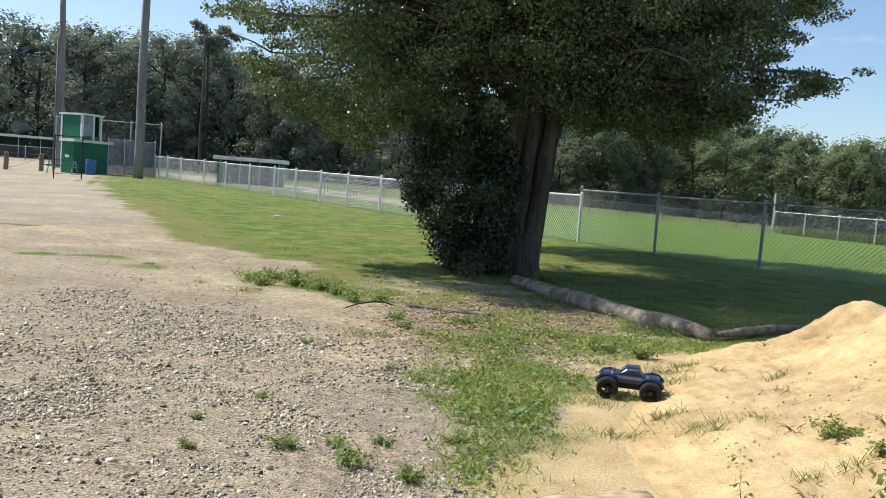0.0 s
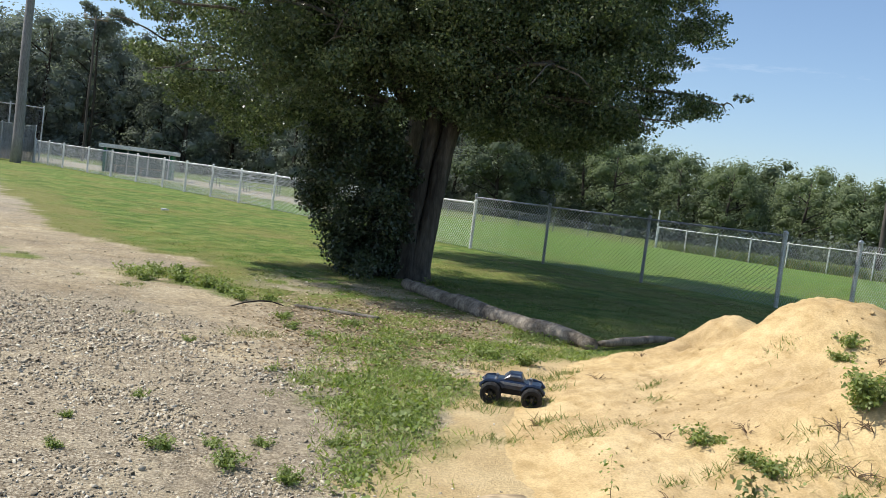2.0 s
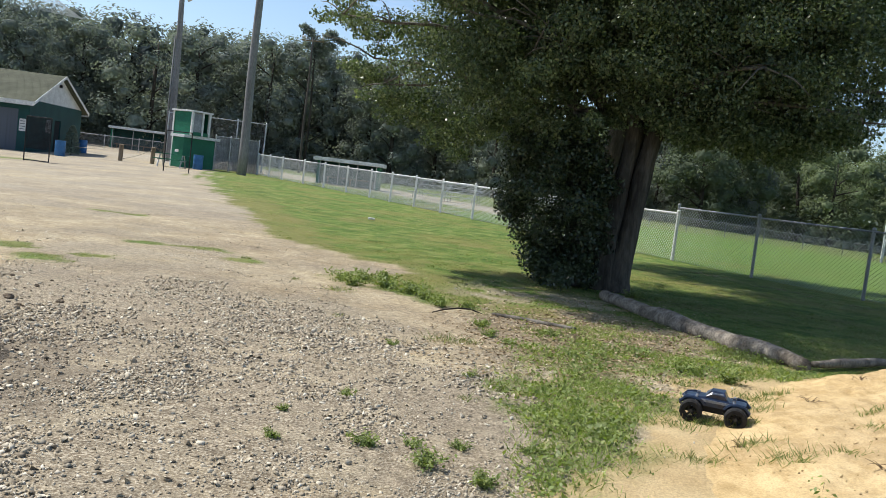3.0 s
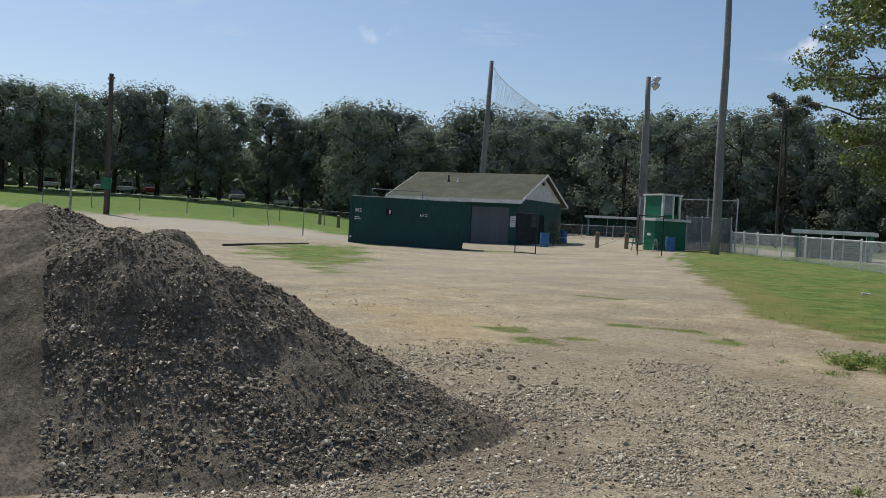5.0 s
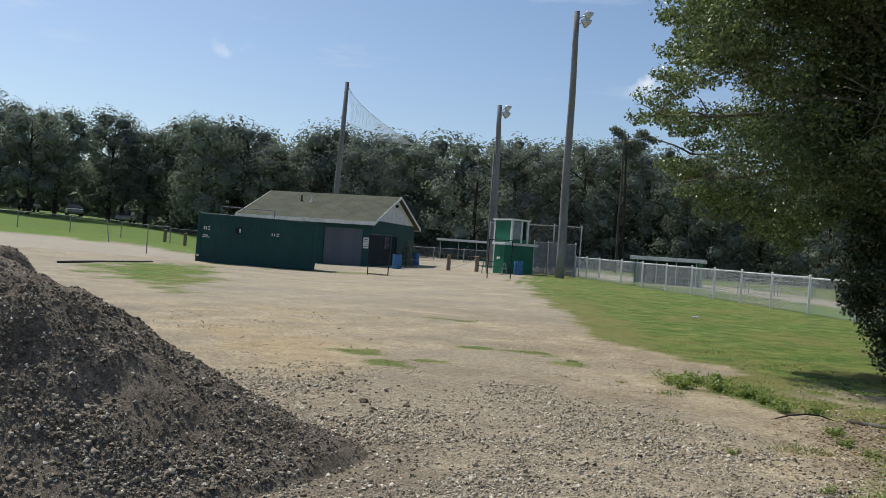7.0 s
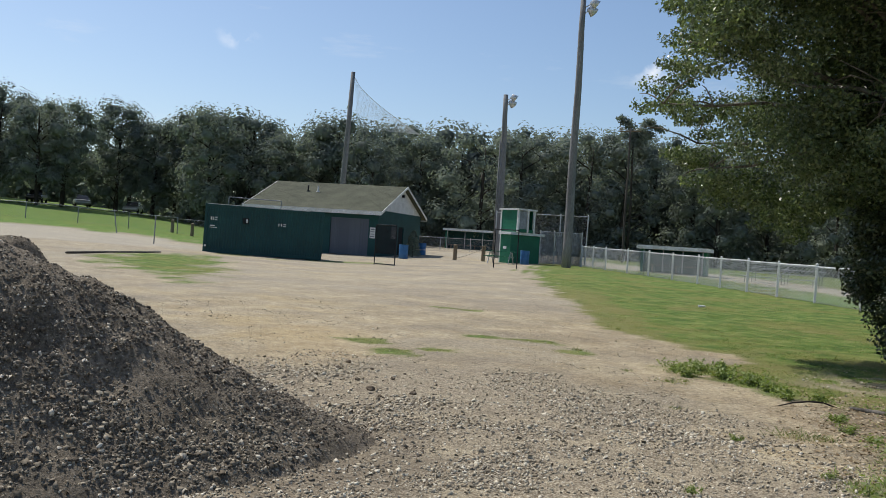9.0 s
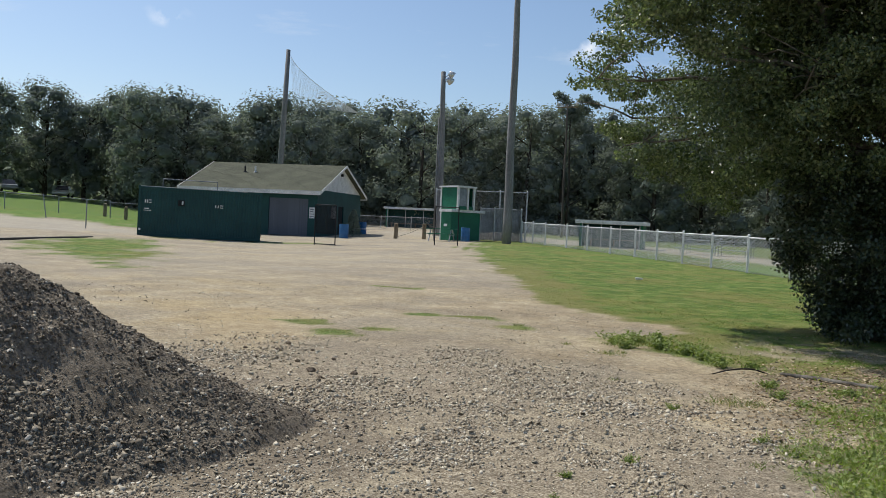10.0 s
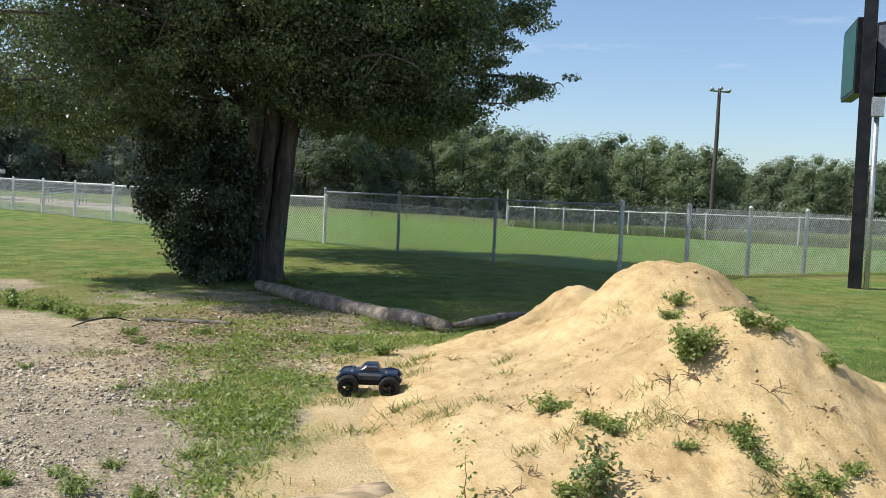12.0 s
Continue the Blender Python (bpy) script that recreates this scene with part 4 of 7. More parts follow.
# tall screens by the ticket booth and the backstop
fence("tall_fence", "tall grey slatted chain-link screen beside the booth", [(-18.9, 49.0), (-18.1, 49.35), (-17.35, 49.7), (-16.6, 50.0)], 2.0, 0.05, 0.013, 0.035, M_GALV, M_GALV)
fence("backstop_fence", "high chain-link backstop behind the booth", [(-24.3, 54.4), (-22.2, 55.1), (-20.1, 55.8), (-18.4, 56.4)], 3.3, 0.16, 0.004, 0.045, M_GALV, M_GALV_DULL)
fence("chain_link_fence", "low fence in front of the far dugout", along((-44, 66), (-29, 73), 6), 1.2, 0.16, 0.005, 0.035, M_GALV, M_GALV_DULL)


# ---- poles ----
def flood_head(bm, p, yaw, k=1.0):
    m = pose(*p, -35, 0, yaw)
    bmesh.ops.create_cone(bm, cap_ends=True, segments=14, radius1=0.17 * k, radius2=0.30 * k, depth=0.42 * k, matrix=m @ pose(0, 0.2, 0, -90))


def light_pole(x, y, height, r0, r1, label, heads, arm=0.0, tilt=(0, 0), conduit=False, group="light poles", wood=M_POLE):
    root = thing("light_pole", pose(x, y, gz(x, y), tilt[0], tilt[1]), label, "light pole", group)
    bm = bmesh.new()
    n = 9
    tube(bm, [(0.02 * math.sin(i * 1.3) * height / 12, 0, -0.3 + (height + 0.3) * i / n) for i in range(n + 1)], [r0 + (r1 - r0) * i / n for i in range(n + 1)], 14)
    part("shaft", bm, wood, root, smooth=True)
    if arm:
        bm = bmesh.new()
        box(bm, -arm, -0.06, height - 0.35, arm, 0.06, height - 0.22, 0.01)
        part("crossarm", bm, M_POST_WOOD, root)
    for dx, dz, yaw in heads:
        bm = bmesh.new()
        flood_head(bm, (dx, 0, height + dz), yaw, 0.62 if arm else 1.0)
        rod(bm, (dx, 0, height + dz - 0.15), (dx * 0.3, 0, height + dz - 0.3), 0.03)
        part("lamp_head", bm, M_GALV if arm else M_LAMP_GLASS, root, "silver floodlight head", True)
    if conduit:
        bm = bmesh.new()
        rod(bm, (-r0 - 0.12, -0.1, -0.1), (-r1 - 0.05, -0.1, height * 0.72), 0.06, 0.05, 10)
        part("brace", bm, M_POLE, root, "grey conduit", True)
    return root


light_pole(-15.9, 45.4, 14.9, 0.26, 0.15, "tall weathered wooden light pole at the lawn's edge", [(0.45, -0.1, -60), (0.35, -0.45, -40)], tilt=(0, 0))
light_pole(-25.6, 58.0, 12.1, 0.27, 0.17, "wooden light pole with floodlights behind the booth", [(0.45, -0.1, -60), (0.35, -0.5, -30)], conduit=True, tilt=(0, -1.0))
light_pole(-21.6, 77.0, 12.3, 0.11, 0.08, "thin dark light pole against the woods", [(-0.7, 0.1, 150), (0.9, 0.1, 200)], arm=1.0, wood=M_POLE_DARK)
light_pole(49.8, 72.6, 13.8, 0.26, 0.16, "dark wooden light pole over the far outfield", [(-0.9, 0.0, 160), (0.0, 0.15, 180), (0.9, 0.0, 200)], arm=1.1, tilt=(0, 0.5), wood=M_POLE_DARK)
light_pole(-51.0, 31.4, 9.1, 0.20, 0.14, "dark utility pole with a green sign by the field", [], arm=0.35, group="utility poles", wood=M_POLE_DARK)
bm = bmesh.new()
box(bm, -0.31, -0.03, -0.38, 0.31, 0.03, 0.38, 0.01)
sign = tagged(part("pole_sign", bm, M_GREEN_LIGHT), "small green board fixed to the utility pole", "sign")
sign.matrix_world = pose(-50.80, 31.20, gz(-51, 31.4) + 2.0, 0, 0, 55)
bm = bmesh.new()
rod(bm, (0, 0, -0.2), (0.3, 0, 7.2), 0.08, 0.06, 8)
pole = tagged(part("thin_pole", bm, M_GALV_DULL), "slim grey metal pole near the field", "pole")
pole.matrix_world = pose(-54.0, 30.6, gz(-54, 30.6))


def net_pole():
    root = thing("net_pole", pose(-42.6, 61.8, gz(-42.6, 61.8), 0, 2.0), "tall bare wooden pole holding a white ball net", "net pole")
    bm = bmesh.new()
    tube(bm, [(0, 0, -0.2), (0, 0, 5), (0.03, 0, 10), (0, 0, 15.1)], [0.27, 0.25, 0.22, 0.18], 14)
    part("shaft", bm, M_POLE, root, smooth=True)
    # the net hangs from the top to a lower point far to the side, sagging along its upper edge
    vs, fs = [], []

    def p(u, v):
        top = 14.6 - (14.6 - 10.3) * u ** 0.72
        return Vector((0.25 + 5.2 * u + 0.7 * v * (1 - u), 3.2 * u, top + (10.3 - top) * v))

    def strand(pts, w):
        for a, b in zip(pts, pts[1:]):
            d = (b - a).normalized()
            s = d.cross(Vector((0, 1, 0))).normalized() * w
            i = len(vs)
            vs.extend([tuple(a - s), tuple(a + s), tuple(b + s), tuple(b - s)])
            fs.append((i, i + 1, i + 2, i + 3))

    for k in range(47):
        strand([p(k / 46, j / 8) for j in range(9)], 0.005)
    for k in range(40):
        strand([p(j / 14, k / 39) for j in range(15)], 0.005)
    strand([p(j / 20, 0) for j in range(21)], 0.018)
    ob = new("net", mesh_np("net", vs, fs, M_WHITE))
    ob.parent = root
    ob["label"] = "sagging white mesh net"


net_pole()


# ---- buildings ----
def text_bars(parent, name, rows, material, m):
    for x0, z0, x1, z1 in rows:
        bm = bmesh.new()
        box(bm, x0, -0.006, z0, x1, 0.0, z1)
        ob = part(name, bm, material, parent)
        ob.matrix_local = m


def container():
    x, y = -30.24, 32.18
    root = thing("shipping_container", pose(x, y, gz(x, y) - 0.02, 0, 0.6, 35.2), "dark green steel shipping container on the lot", "container")
    L, D, Hh = 5.85, 2.44, 2.44
    bm = bmesh.new()
    # corrugated long walls
    n = 44
    for y0, out in ((0.04, -1), (D - 0.04, 1)):
        ring = []
        for i in range(n * 4 + 1):
            u = 0.12 + (L - 0.24) * i / (n * 4)
            d = (0, 0, 0.014, 0.014)[i % 4] * -out
            ring.append((bm.verts.new((u, y0 + d, 0.16)), bm.verts.new((u, y0 + d, Hh - 0.12))))
        for (a, b), (c, e) in zip(ring, ring[1:]):
            bm.faces.new((a, c, e, b))
    part("side_wall", bm, M_GREEN, root, "corrugated dark green steel")
    bm = bmesh.new()
    box(bm, 0.06, 0.06, 0.12, L - 0.06, D - 0.06, 0.18)
    part("floor_frame", bm, M_DARK, root)
    bm = bmesh.new()
    box(bm, 0.02, 0.02, Hh - 0.06, L - 0.02, D - 0.02, Hh - 0.01, 0.01)
    part("roof", bm, M_GREEN, root)
    for yy in (0.0, D - 0.1):
        for z0, z1 in ((0.0, 0.16), (Hh - 0.12, Hh)):
            bm = bmesh.new()
            box(bm, 0, yy, z0, L, yy + 0.1, z1, 0.008)
            part("rail", bm, M_GREEN, root)
    for xx in (0.0, L - 0.12):
        for yy in (-0.004, D - 0.116):
            bm = bmesh.new()
            box(bm, xx, yy, 0, xx + 0.12, yy + 0.12, Hh + 0.005, 0.008)
            part("corner_post", bm, M_GREEN, root)
    bm = bmesh.new()
    box(bm, 0.03, 0.1, 0.15, 0.08, D - 0.1, Hh - 0.1)
    part("end_wall", bm, M_GREEN, root)
    for k in range(2):
        bm = bmesh.new()
        box(bm, L - 0.07, 0.12 + k * 1.11, 0.16, L - 0.02, 0.12 + k * 1.11 + 1.09, Hh - 0.12, 0.01)
        for q in (0.3, 0.8):
            rod(bm, (L, 0.12 + k * 1.11 + q, 0.18), (L, 0.12 + k * 1.11 + q, Hh - 0.14), 0.02, seg=6)
        part("end_door", bm, M_GREEN, root)
    bm = bmesh.new()
    box(bm, 0.1, -0.012, Hh - 0.03, L * 0.88, 0.0, Hh + 0.004)
    part("drip_edge", bm, M_GALV, root, "pale worn top edge")
    # illegible markings
    text_bars(root, "marking", [(0.30, 1.62, 0.36, 1.78), (0.40, 1.62, 0.46, 1.78), (0.50, 1.62, 0.62, 1.66), (0.50, 1.74, 0.62, 1.78), (0.28, 1.32, 0.52, 1.37), (0.26, 1.24, 0.62, 1.27)], M_WHITE, Matrix.Translation((0, -0.02, 0)))
    text_bars(root, "marking", [(3.62, 1.55, 3.67, 1.69), (3.74, 1.55, 3.79, 1.69), (3.86, 1.55, 4.0, 1.59), (3.86, 1.65, 4.0, 1.69)], M_WHITE, Matrix.Translation((0, -0.02, 0)))
    bm = bmesh.new()
    box(bm, 1.86, -0.03, 1.55, 2.16, 0.02, 1.83, 0.01)
    vent = part("vent_box", bm, M_DARK, root, "small dark box on the wall")
    bm = bmesh.new()
    box(bm, 2.03, -0.045, 1.6, 2.11, -0.03, 1.78)
    part("vent_tag", bm, M_WHITE, vent)
    bm = bmesh.new()
    box(bm, 0.06, -0.05, 0.28, 0.16, -0.0, 0.38, 0.01)
    part("lock_box", bm, M_WHITE, root, "white lock box")
    # rail standing on the roof
    bm = bmesh.new()
    for xx in (1.05, 3.65):
        rod(bm, (xx, 0.5, Hh - 0.03), (xx, 0.5, Hh + 0.42), 0.022, seg=8)
    rod(bm, (1.05, 0.5, Hh + 0.4), (3.65, 0.5, Hh + 0.4), 0.022, seg=8)
    part("roof_rail", bm, M_GALV_DULL, root)


container()


def field_house():
    # local x runs along the front wall towards the far end, y goes back
    x, y = -29.2, 46.8
    root = thing("field_house", Matrix.Translation((x, y, gz(x, y))) @ Matrix(((-0.98, -0.2, 0, 0), (-0.2, 0.98, 0, 0), (0, 0, 1, 0), (0, 0, 0, 1))), "green field house with a shingled gable roof", "building")
    L, D, Hw, Hr = 9.2, 9.0, 3.0, 4.85
    t = 0.18
    d0, d1, dh = 0.62, 3.3, 2.38
    bm = bmesh.new()
    box(bm, 0, 0, -0.2, d0, t, Hw)
    box(bm, d1, 0, -0.2, L, t, Hw)
    box(bm, d0, 0, dh, d1, t, Hw)
    wall = part("front_wall", bm, M_GREEN_WALL, root)
    bm = bmesh.new()
    box(bm, 0, D - t, -0.2, L, D, Hw)
    part("back_wall", bm, M_GREEN_WALL, root)
    # gable-side wall with a doorway and a window
    bm = bmesh.new()
    box(bm, 0, t, -0.2, t, 4.1, Hw)
    box(bm, 0, 5.2, -0.2, t, D - t, Hw)
    box(bm, 0, 4.1, 2.05, t, 5.2, Hw)
    part("side_wall", bm, M_GREEN_WALL, root)
    bm = bmesh.new()
    box(bm, L - t, t, -0.2, L, D - t, Hw)
    part("side_wall", bm, M_GREEN_WALL, root)
    bm = bmesh.new()
    box(bm, 0.9, 0.9, -0.1, L - 0.9, D - 0.9, 0.0)
    part("floor_slab", bm, M_CONCRETE, root)
    for k, xx in enumerate((0.0, L - 0.14)):
        bm = bmesh.new()
        pts = [(xx, 0, Hw + 0.003), (xx, D, Hw + 0.003), (xx, D / 2, Hr - 0.04)]
        vs = [bm.verts.new(q) for q in pts] + [bm.verts.new((q[0] + 0.14, q[1], q[2])) for q in pts]
        bm.faces.new(vs[:3])
        bm.faces.new(vs[:2:-1])
        for i in range(3):
            bm.faces.new((vs[i], vs[i + 3], vs[(i + 1) % 3 + 3], vs[(i + 1) % 3]))
        bmesh.ops.recalc_face_normals(bm, faces=bm.faces)
        part("gable", bm, M_WHITE, root, "white boarded gable")
    # roof slopes with overhang
    ov, og, th = 0.45, 0.35, 0.09
    slope = (Hr - Hw) / (D / 2)
    for sgn in (0, 1):
        bm = bmesh.new()
        e, r = (-ov, D / 2) if sgn == 0 else (D + ov, D / 2)
        ez = Hw - slope * ov + 0.02
        rows = 30
        prof = []
        for k in range(rows):
            a, b = k / rows, (k + 1) / rows
            prof.append((e + (r - e) * a, ez + (Hr - ez) * a + 0.006))
            prof.append((e + (r - e) * b, ez + (Hr - ez) * b))
        prof += [(r, Hr - th), (e, ez - th)]
        ra = [bm.verts.new((-og, py, pz)) for py, pz in prof]
        rb = [bm.verts.new((L + og, py, pz)) for py, pz in prof]
        for k in range(len(prof)):
            q = (k + 1) % len(prof)
            bm.faces.new((ra[k], ra[q], rb[q], rb[k]))
        bm.faces.new(ra)
        bm.faces.new(rb[::-1])
        bmesh.ops.recalc_face_normals(bm, faces=bm.faces)
        part("roof_slope", bm, M_ROOF, root, "olive-grey asphalt shingles")
        bm = bmesh.new()
        yy = -ov - 0.03 if sgn == 0 else D + ov
        box(bm, -og, yy, ez - 0.2, L + og, yy + 0.03, ez + 0.05)
        part("fascia", bm, M_WHITE, root, "white eaves board")
    for xx in (-og - 0.03, L + og):
        for sgn in (0, 1):
            bm = bmesh.new()
            ya = -ov if sgn == 0 else D + ov
            ez = Hw - slope * ov
            pts = [(ya, ez - 0.13), (D / 2, Hr - 0.14), (D / 2, Hr + 0.02), (ya, ez + 0.05)]
            vs = [bm.verts.new((xx, q[0], q[1])) for q in pts] + [bm.verts.new((xx + 0.03, q[0], q[1])) for q in pts]
            for fc in ((0, 1, 2, 3), (7, 6, 5, 4), (0, 4, 5, 1), (1, 5, 6, 2), (2, 6, 7, 3), (3, 7, 4, 0)):
                bm.faces.new([vs[i] for i in fc])
            bmesh.ops.recalc_face_normals(bm, faces=bm.faces)
            part("rake_board", bm, M_WHITE, root)
    # rolling door, made of slats
    bm = bmesh.new()
    box(bm, d0, 0.103, 0, d1, 0.125, dh)
    door = part("rolling_door", bm, M_DOOR, root, "closed grey slatted door")
    rows = 24
    bm = bmesh.new()
    box(bm, d0 + 0.01, 0.06, 0.004, d1 - 0.01, 0.10, dh / rows - 0.004)
    slat = part("slat", bm, M_DOOR, door)
    for k in range(1, rows):
        shared("slat", slat.data, door, Matrix.Translation((0, 0, dh * k / rows)))
    bm = bmesh.new()
    box(bm, 0.16, -0.02, 1.15, 0.52, 0.0, 1.85)
    board = part("notice_board", bm, M_WHITE, root, "white notice with faded lines")
    for k in range(4):
        bm = bmesh.new()
        box(bm, 0.2, -0.026, 1.25 + 0.15 * k, 0.48, -0.021, 1.29 + 0.15 * k)
        part("text_line", bm, M_DOOR, board)
    # near-black panel stands in for the shade inside the open doorway
    bm = bmesh.new()
    box(bm, 0.06, 4.14, 0.0, 0.12, 5.16, 2.02)
    part("doorway_shade", bm, M_DARK, root, "near-black panel standing for the unlit side doorway")
    bm = bmesh.new()
    box(bm, -0.03, 2.6, 1.2, 0.0, 3.5, 2.0)
    part("hatch", bm, M_GALV_DULL, root, "grey serving hatch")
    bm = bmesh.new()
    box(bm, -0.14, D / 2 - 0.12, Hr - 0.75, 0.0, D / 2 + 0.12, Hr - 0.55, 0.02)
    part("gable_lamp", bm, M_BLACK, root)
    # roof vents
    for xx, mat in ((6.3, M_BLACK), (5.55, M_WHITE)):
        bm = bmesh.new()
        yy = 2.7
        zz = Hw + slope * yy
        rod(bm, (xx, yy, zz - 0.1), (xx, yy, zz + 0.42), 0.055, seg=10)
        rod(bm, (xx, yy, zz - 0.02), (xx, yy, zz + 0.06), 0.13, 0.09, seg=10)
        part("roof_vent", bm, mat, root)


field_house()


def booth():
    # two-storey green booth
    x, y = -20.84, 47.45
    root = thing("press_booth", pose(x, y, gz(x, y), 0, 0, -28), "small two-storey green booth with white trim", "booth")
    bm = bmesh.new()
    box(bm, 0, 0, -0.1, 0.95, 2.35, 1.72, 0.01)
    part("lower_room", bm, M_GREEN_LIGHT, root, "green painted lower room")
    bm = bmesh.new()
    box(bm, -0.1, -0.12, 1.725, 1.12, 2.5, 1.88, 0.01)
    part("deck", bm, M_WHITE, root, "white trimmed deck")
    ux0, ux1, uy0, uy1, z0, z1 = -0.45, 1.2, 0.27, 1.55, 1.885, 3.2
    bm = bmesh.new()
    box(bm, ux0, uy0, z0, ux1, uy0 + 0.06, z1)
    box(bm, ux0, uy1 - 0.06, z0, ux1, uy1, z1)
    box(bm, ux0, uy0 + 0.06, z0, ux0 + 0.06, uy1 - 0.06, z1)
    box(bm, ux1 - 0.05, uy0 + 0.06, z0, ux1, uy1 - 0.06, z0 + 0.2)
    part("upper_wall", bm, M_GREEN_LIGHT, root)
    for a, b in ((ux0, uy0), (ux1 - 0.06, uy0), (ux0, uy1 - 0.06), (ux1 - 0.06, uy1 - 0.06), (ux1 - 0.06, 1.0)):
        bm = bmesh.new()
        box(bm, a - 0.03, b - 0.03, z0, a + 0.09, b + 0.09, z1)
        part("corner_trim", bm, M_WHITE, root)
    bm = bmesh.new()
    box(bm, ux1 - 0.04, uy0 + 0.1, z0 + 0.21, ux1 - 0.02, 0.96, z1 - 0.04)
    part("screen", bm, M_GALV_DULL, root, "grey mesh screen")
    bm = bmesh.new()
    box(bm, ux0 - 0.1, uy0 - 0.1, z1 + 0.002, ux1 + 0.1, uy1 + 0.1, z1 + 0.1, 0.01)
    part("roof", bm, M_WHITE, root)
    bm = bmesh.new()
    box(bm, ux0, uy0, -0.1, ux0 + 0.09, uy0 + 0.09, z0 - 0.003)
    part("support_post", bm, M_WHITE, root)
    bm = bmesh.new()
    box(bm, 0.3, -0.02, 0.85, 0.6, -0.004, 1.0)
    part("sign_board", bm, M_WHITE, root)


booth()


def dugout(x, y, yaw, w, h, label):
    root = thing("dugout", pose(x, y, gz(x, y), 0, 0, yaw), label, "dugout", "dugouts")
    for xx in (0.0, w - 0.15):
        bm = bmesh.new()
        box(bm, xx, 0, -0.1, xx + 0.15, 2.0, h, 0.01)
        part("end_wall", bm, M_GREEN_LIGHT, root)
    bm = bmesh.new()
    box(bm, 0.15, 1.85, -0.1, w - 0.15, 2.0, h)
    part("back_wall", bm, M_GREEN_WALL, root)
    bm = bmesh.new()
    box(bm, -0.25, -0.35, h + 0.003, w + 0.25, 2.2, h + 0.22, 0.02)
    part("roof", bm, M_WHITE, root, "flat white roof")
    bm = bmesh.new()
    box(bm, 0.3, 1.3, 0.42, w - 0.3, 1.65, 0.48, 0.01)
    for xx in (0.5, w / 2, w - 0.5):
        box(bm, xx, 1.35, -0.05, xx + 0.08, 1.6, 0.42)
    part("bench", bm, M_POST_WOOD, root)
    for k in range(4):
        bm = bmesh.new()
        rod(bm, (0.2 + (w - 0.4) * k / 3, -0.2, -0.1), (0.2 + (w - 0.4) * k / 3, -0.2, h), 0.03)
        part("front_post", bm, M_GALV, root)
    return root


dugout(-13.6, 52.6, 6, 3.9, 1.42, "low open dugout with a white roof behind the fence")
dugout(-41.2, 79.5, 22, 6.0, 1.9, "far green dugout with a white roof")


def bleacher(x, y, yaw, label):
    root = thing("bleacher", pose(x, y, gz(x, y), 0, 0, yaw), label, "bleacher", "bleachers")
    for k in range(4):
        bm = bmesh.new()
        box(bm, 0, 0.55 * k, 0.30 + 0.24 * k, 4.2, 0.55 * k + 0.26, 0.34 + 0.24 * k, 0.006)
        part("bench_plank", bm, M_GALV, root)
    for xx in (0.3, 2.1, 3.9):
        bm = bmesh.new()
        rod(bm, (xx, 0.1, 0.25), (xx, 1.9, 1.05), 0.03, seg=6)
        for k in range(4):
            rod(bm, (xx, 0.12 + 0.55 * k, -0.05), (xx, 0.12 + 0.55 * k, 0.30 + 0.24 * k), 0.025, seg=6)
        part("support", bm, M_GALV_DULL, root)


bleacher(-7.3, 49.5, -12, "aluminium bleacher benches behind the pale fence")
bleacher(-2.2, 48.6, -14, "aluminium bleacher benches behind the pale fence")


def barrel(x, y, label, r=0.29, h=0.88):
    bm = bmesh.new()
    prof = [(r * 0.93, 0.0), (r, 0.04), (r * 0.97, 0.28), (r * 1.03, 0.32), (r * 0.97, 0.36), (r * 0.97, 0.56), (r * 1.03, 0.60), (r * 0.97, 0.64), (r, h - 0.04), (r * 1.02, h), (r * 0.9, h), (r * 0.88, h - 0.25)]
    seg = 20
    rings = [[bm.verts.new((q * math.cos(k * math.tau / seg), q * math.sin(k * math.tau / seg), z)) for k in range(seg)] for q, z in prof]
    for a, b in zip(rings, rings[1:]):
        for k in range(seg):
            bm.faces.new((a[k], a[(k + 1) % seg], b[(k + 1) % seg], b[k]))
    bm.faces.new(rings[0][::-1])
    bm.faces.new(rings[-1])
    ob = tagged(part("barrel", bm, M_BLUE, smooth=True), label, "barrel", "blue barrels")
    ob.matrix_world = pose(x, y, gz(x, y) - 0.01)


barrel(-26.6, 45.8, "blue plastic trash barrel beside the field house")
barrel(-30.35, 54.95, "blue plastic trash barrel beyond the field house")
barrel(-18.75, 46.3, "blue plastic trash barrel beside the booth", 0.27, 0.82)


def bollard(x, y, label, h=0.95, r=0.13):
    bm = bmesh.new()
    tube(bm, [(0, 0, -0.2), (0.01, 0, 0.4), (0, 0.01, h - 0.05), (0, 0, h)], [r, r * 0.98, r * 0.95, r * 0.8], 12)
    ob = tagged(part("bollard", bm, M_POST_WOOD, smooth=False), label, "bollard", "wooden bollards")
    ob.matrix_world = pose(x, y, gz(x, y), 0, 1, 30)


for x, y in ((-23.85, 47.4), (-22.2, 48.0), (-48.8, 48.6), (-45.8, 47.6)):
    bollard(x, y, "stubby brown wooden bollard at the lot's edge" if y < 49 and x > -40 else "stubby wooden bollard at the field's edge")


def rope(points, label):
    """A slack rope through the given points."""
    bm = bmesh.new()
    tube(bm, points, [0.016] * len(points), 6)
    tagged(part("rope", bm, M_ROPE, smooth=True), label, "rope", "ropes")


def slack(a, b, sag, n=9):
    return [(a[0] + (b[0] - a[0]) * k / n, a[1] + (b[1] - a[1]) * k / n, a[2] + (b[2] - a[2]) * k / n - sag * 4 * k / n * (1 - k / n)) for k in range(n + 1)]


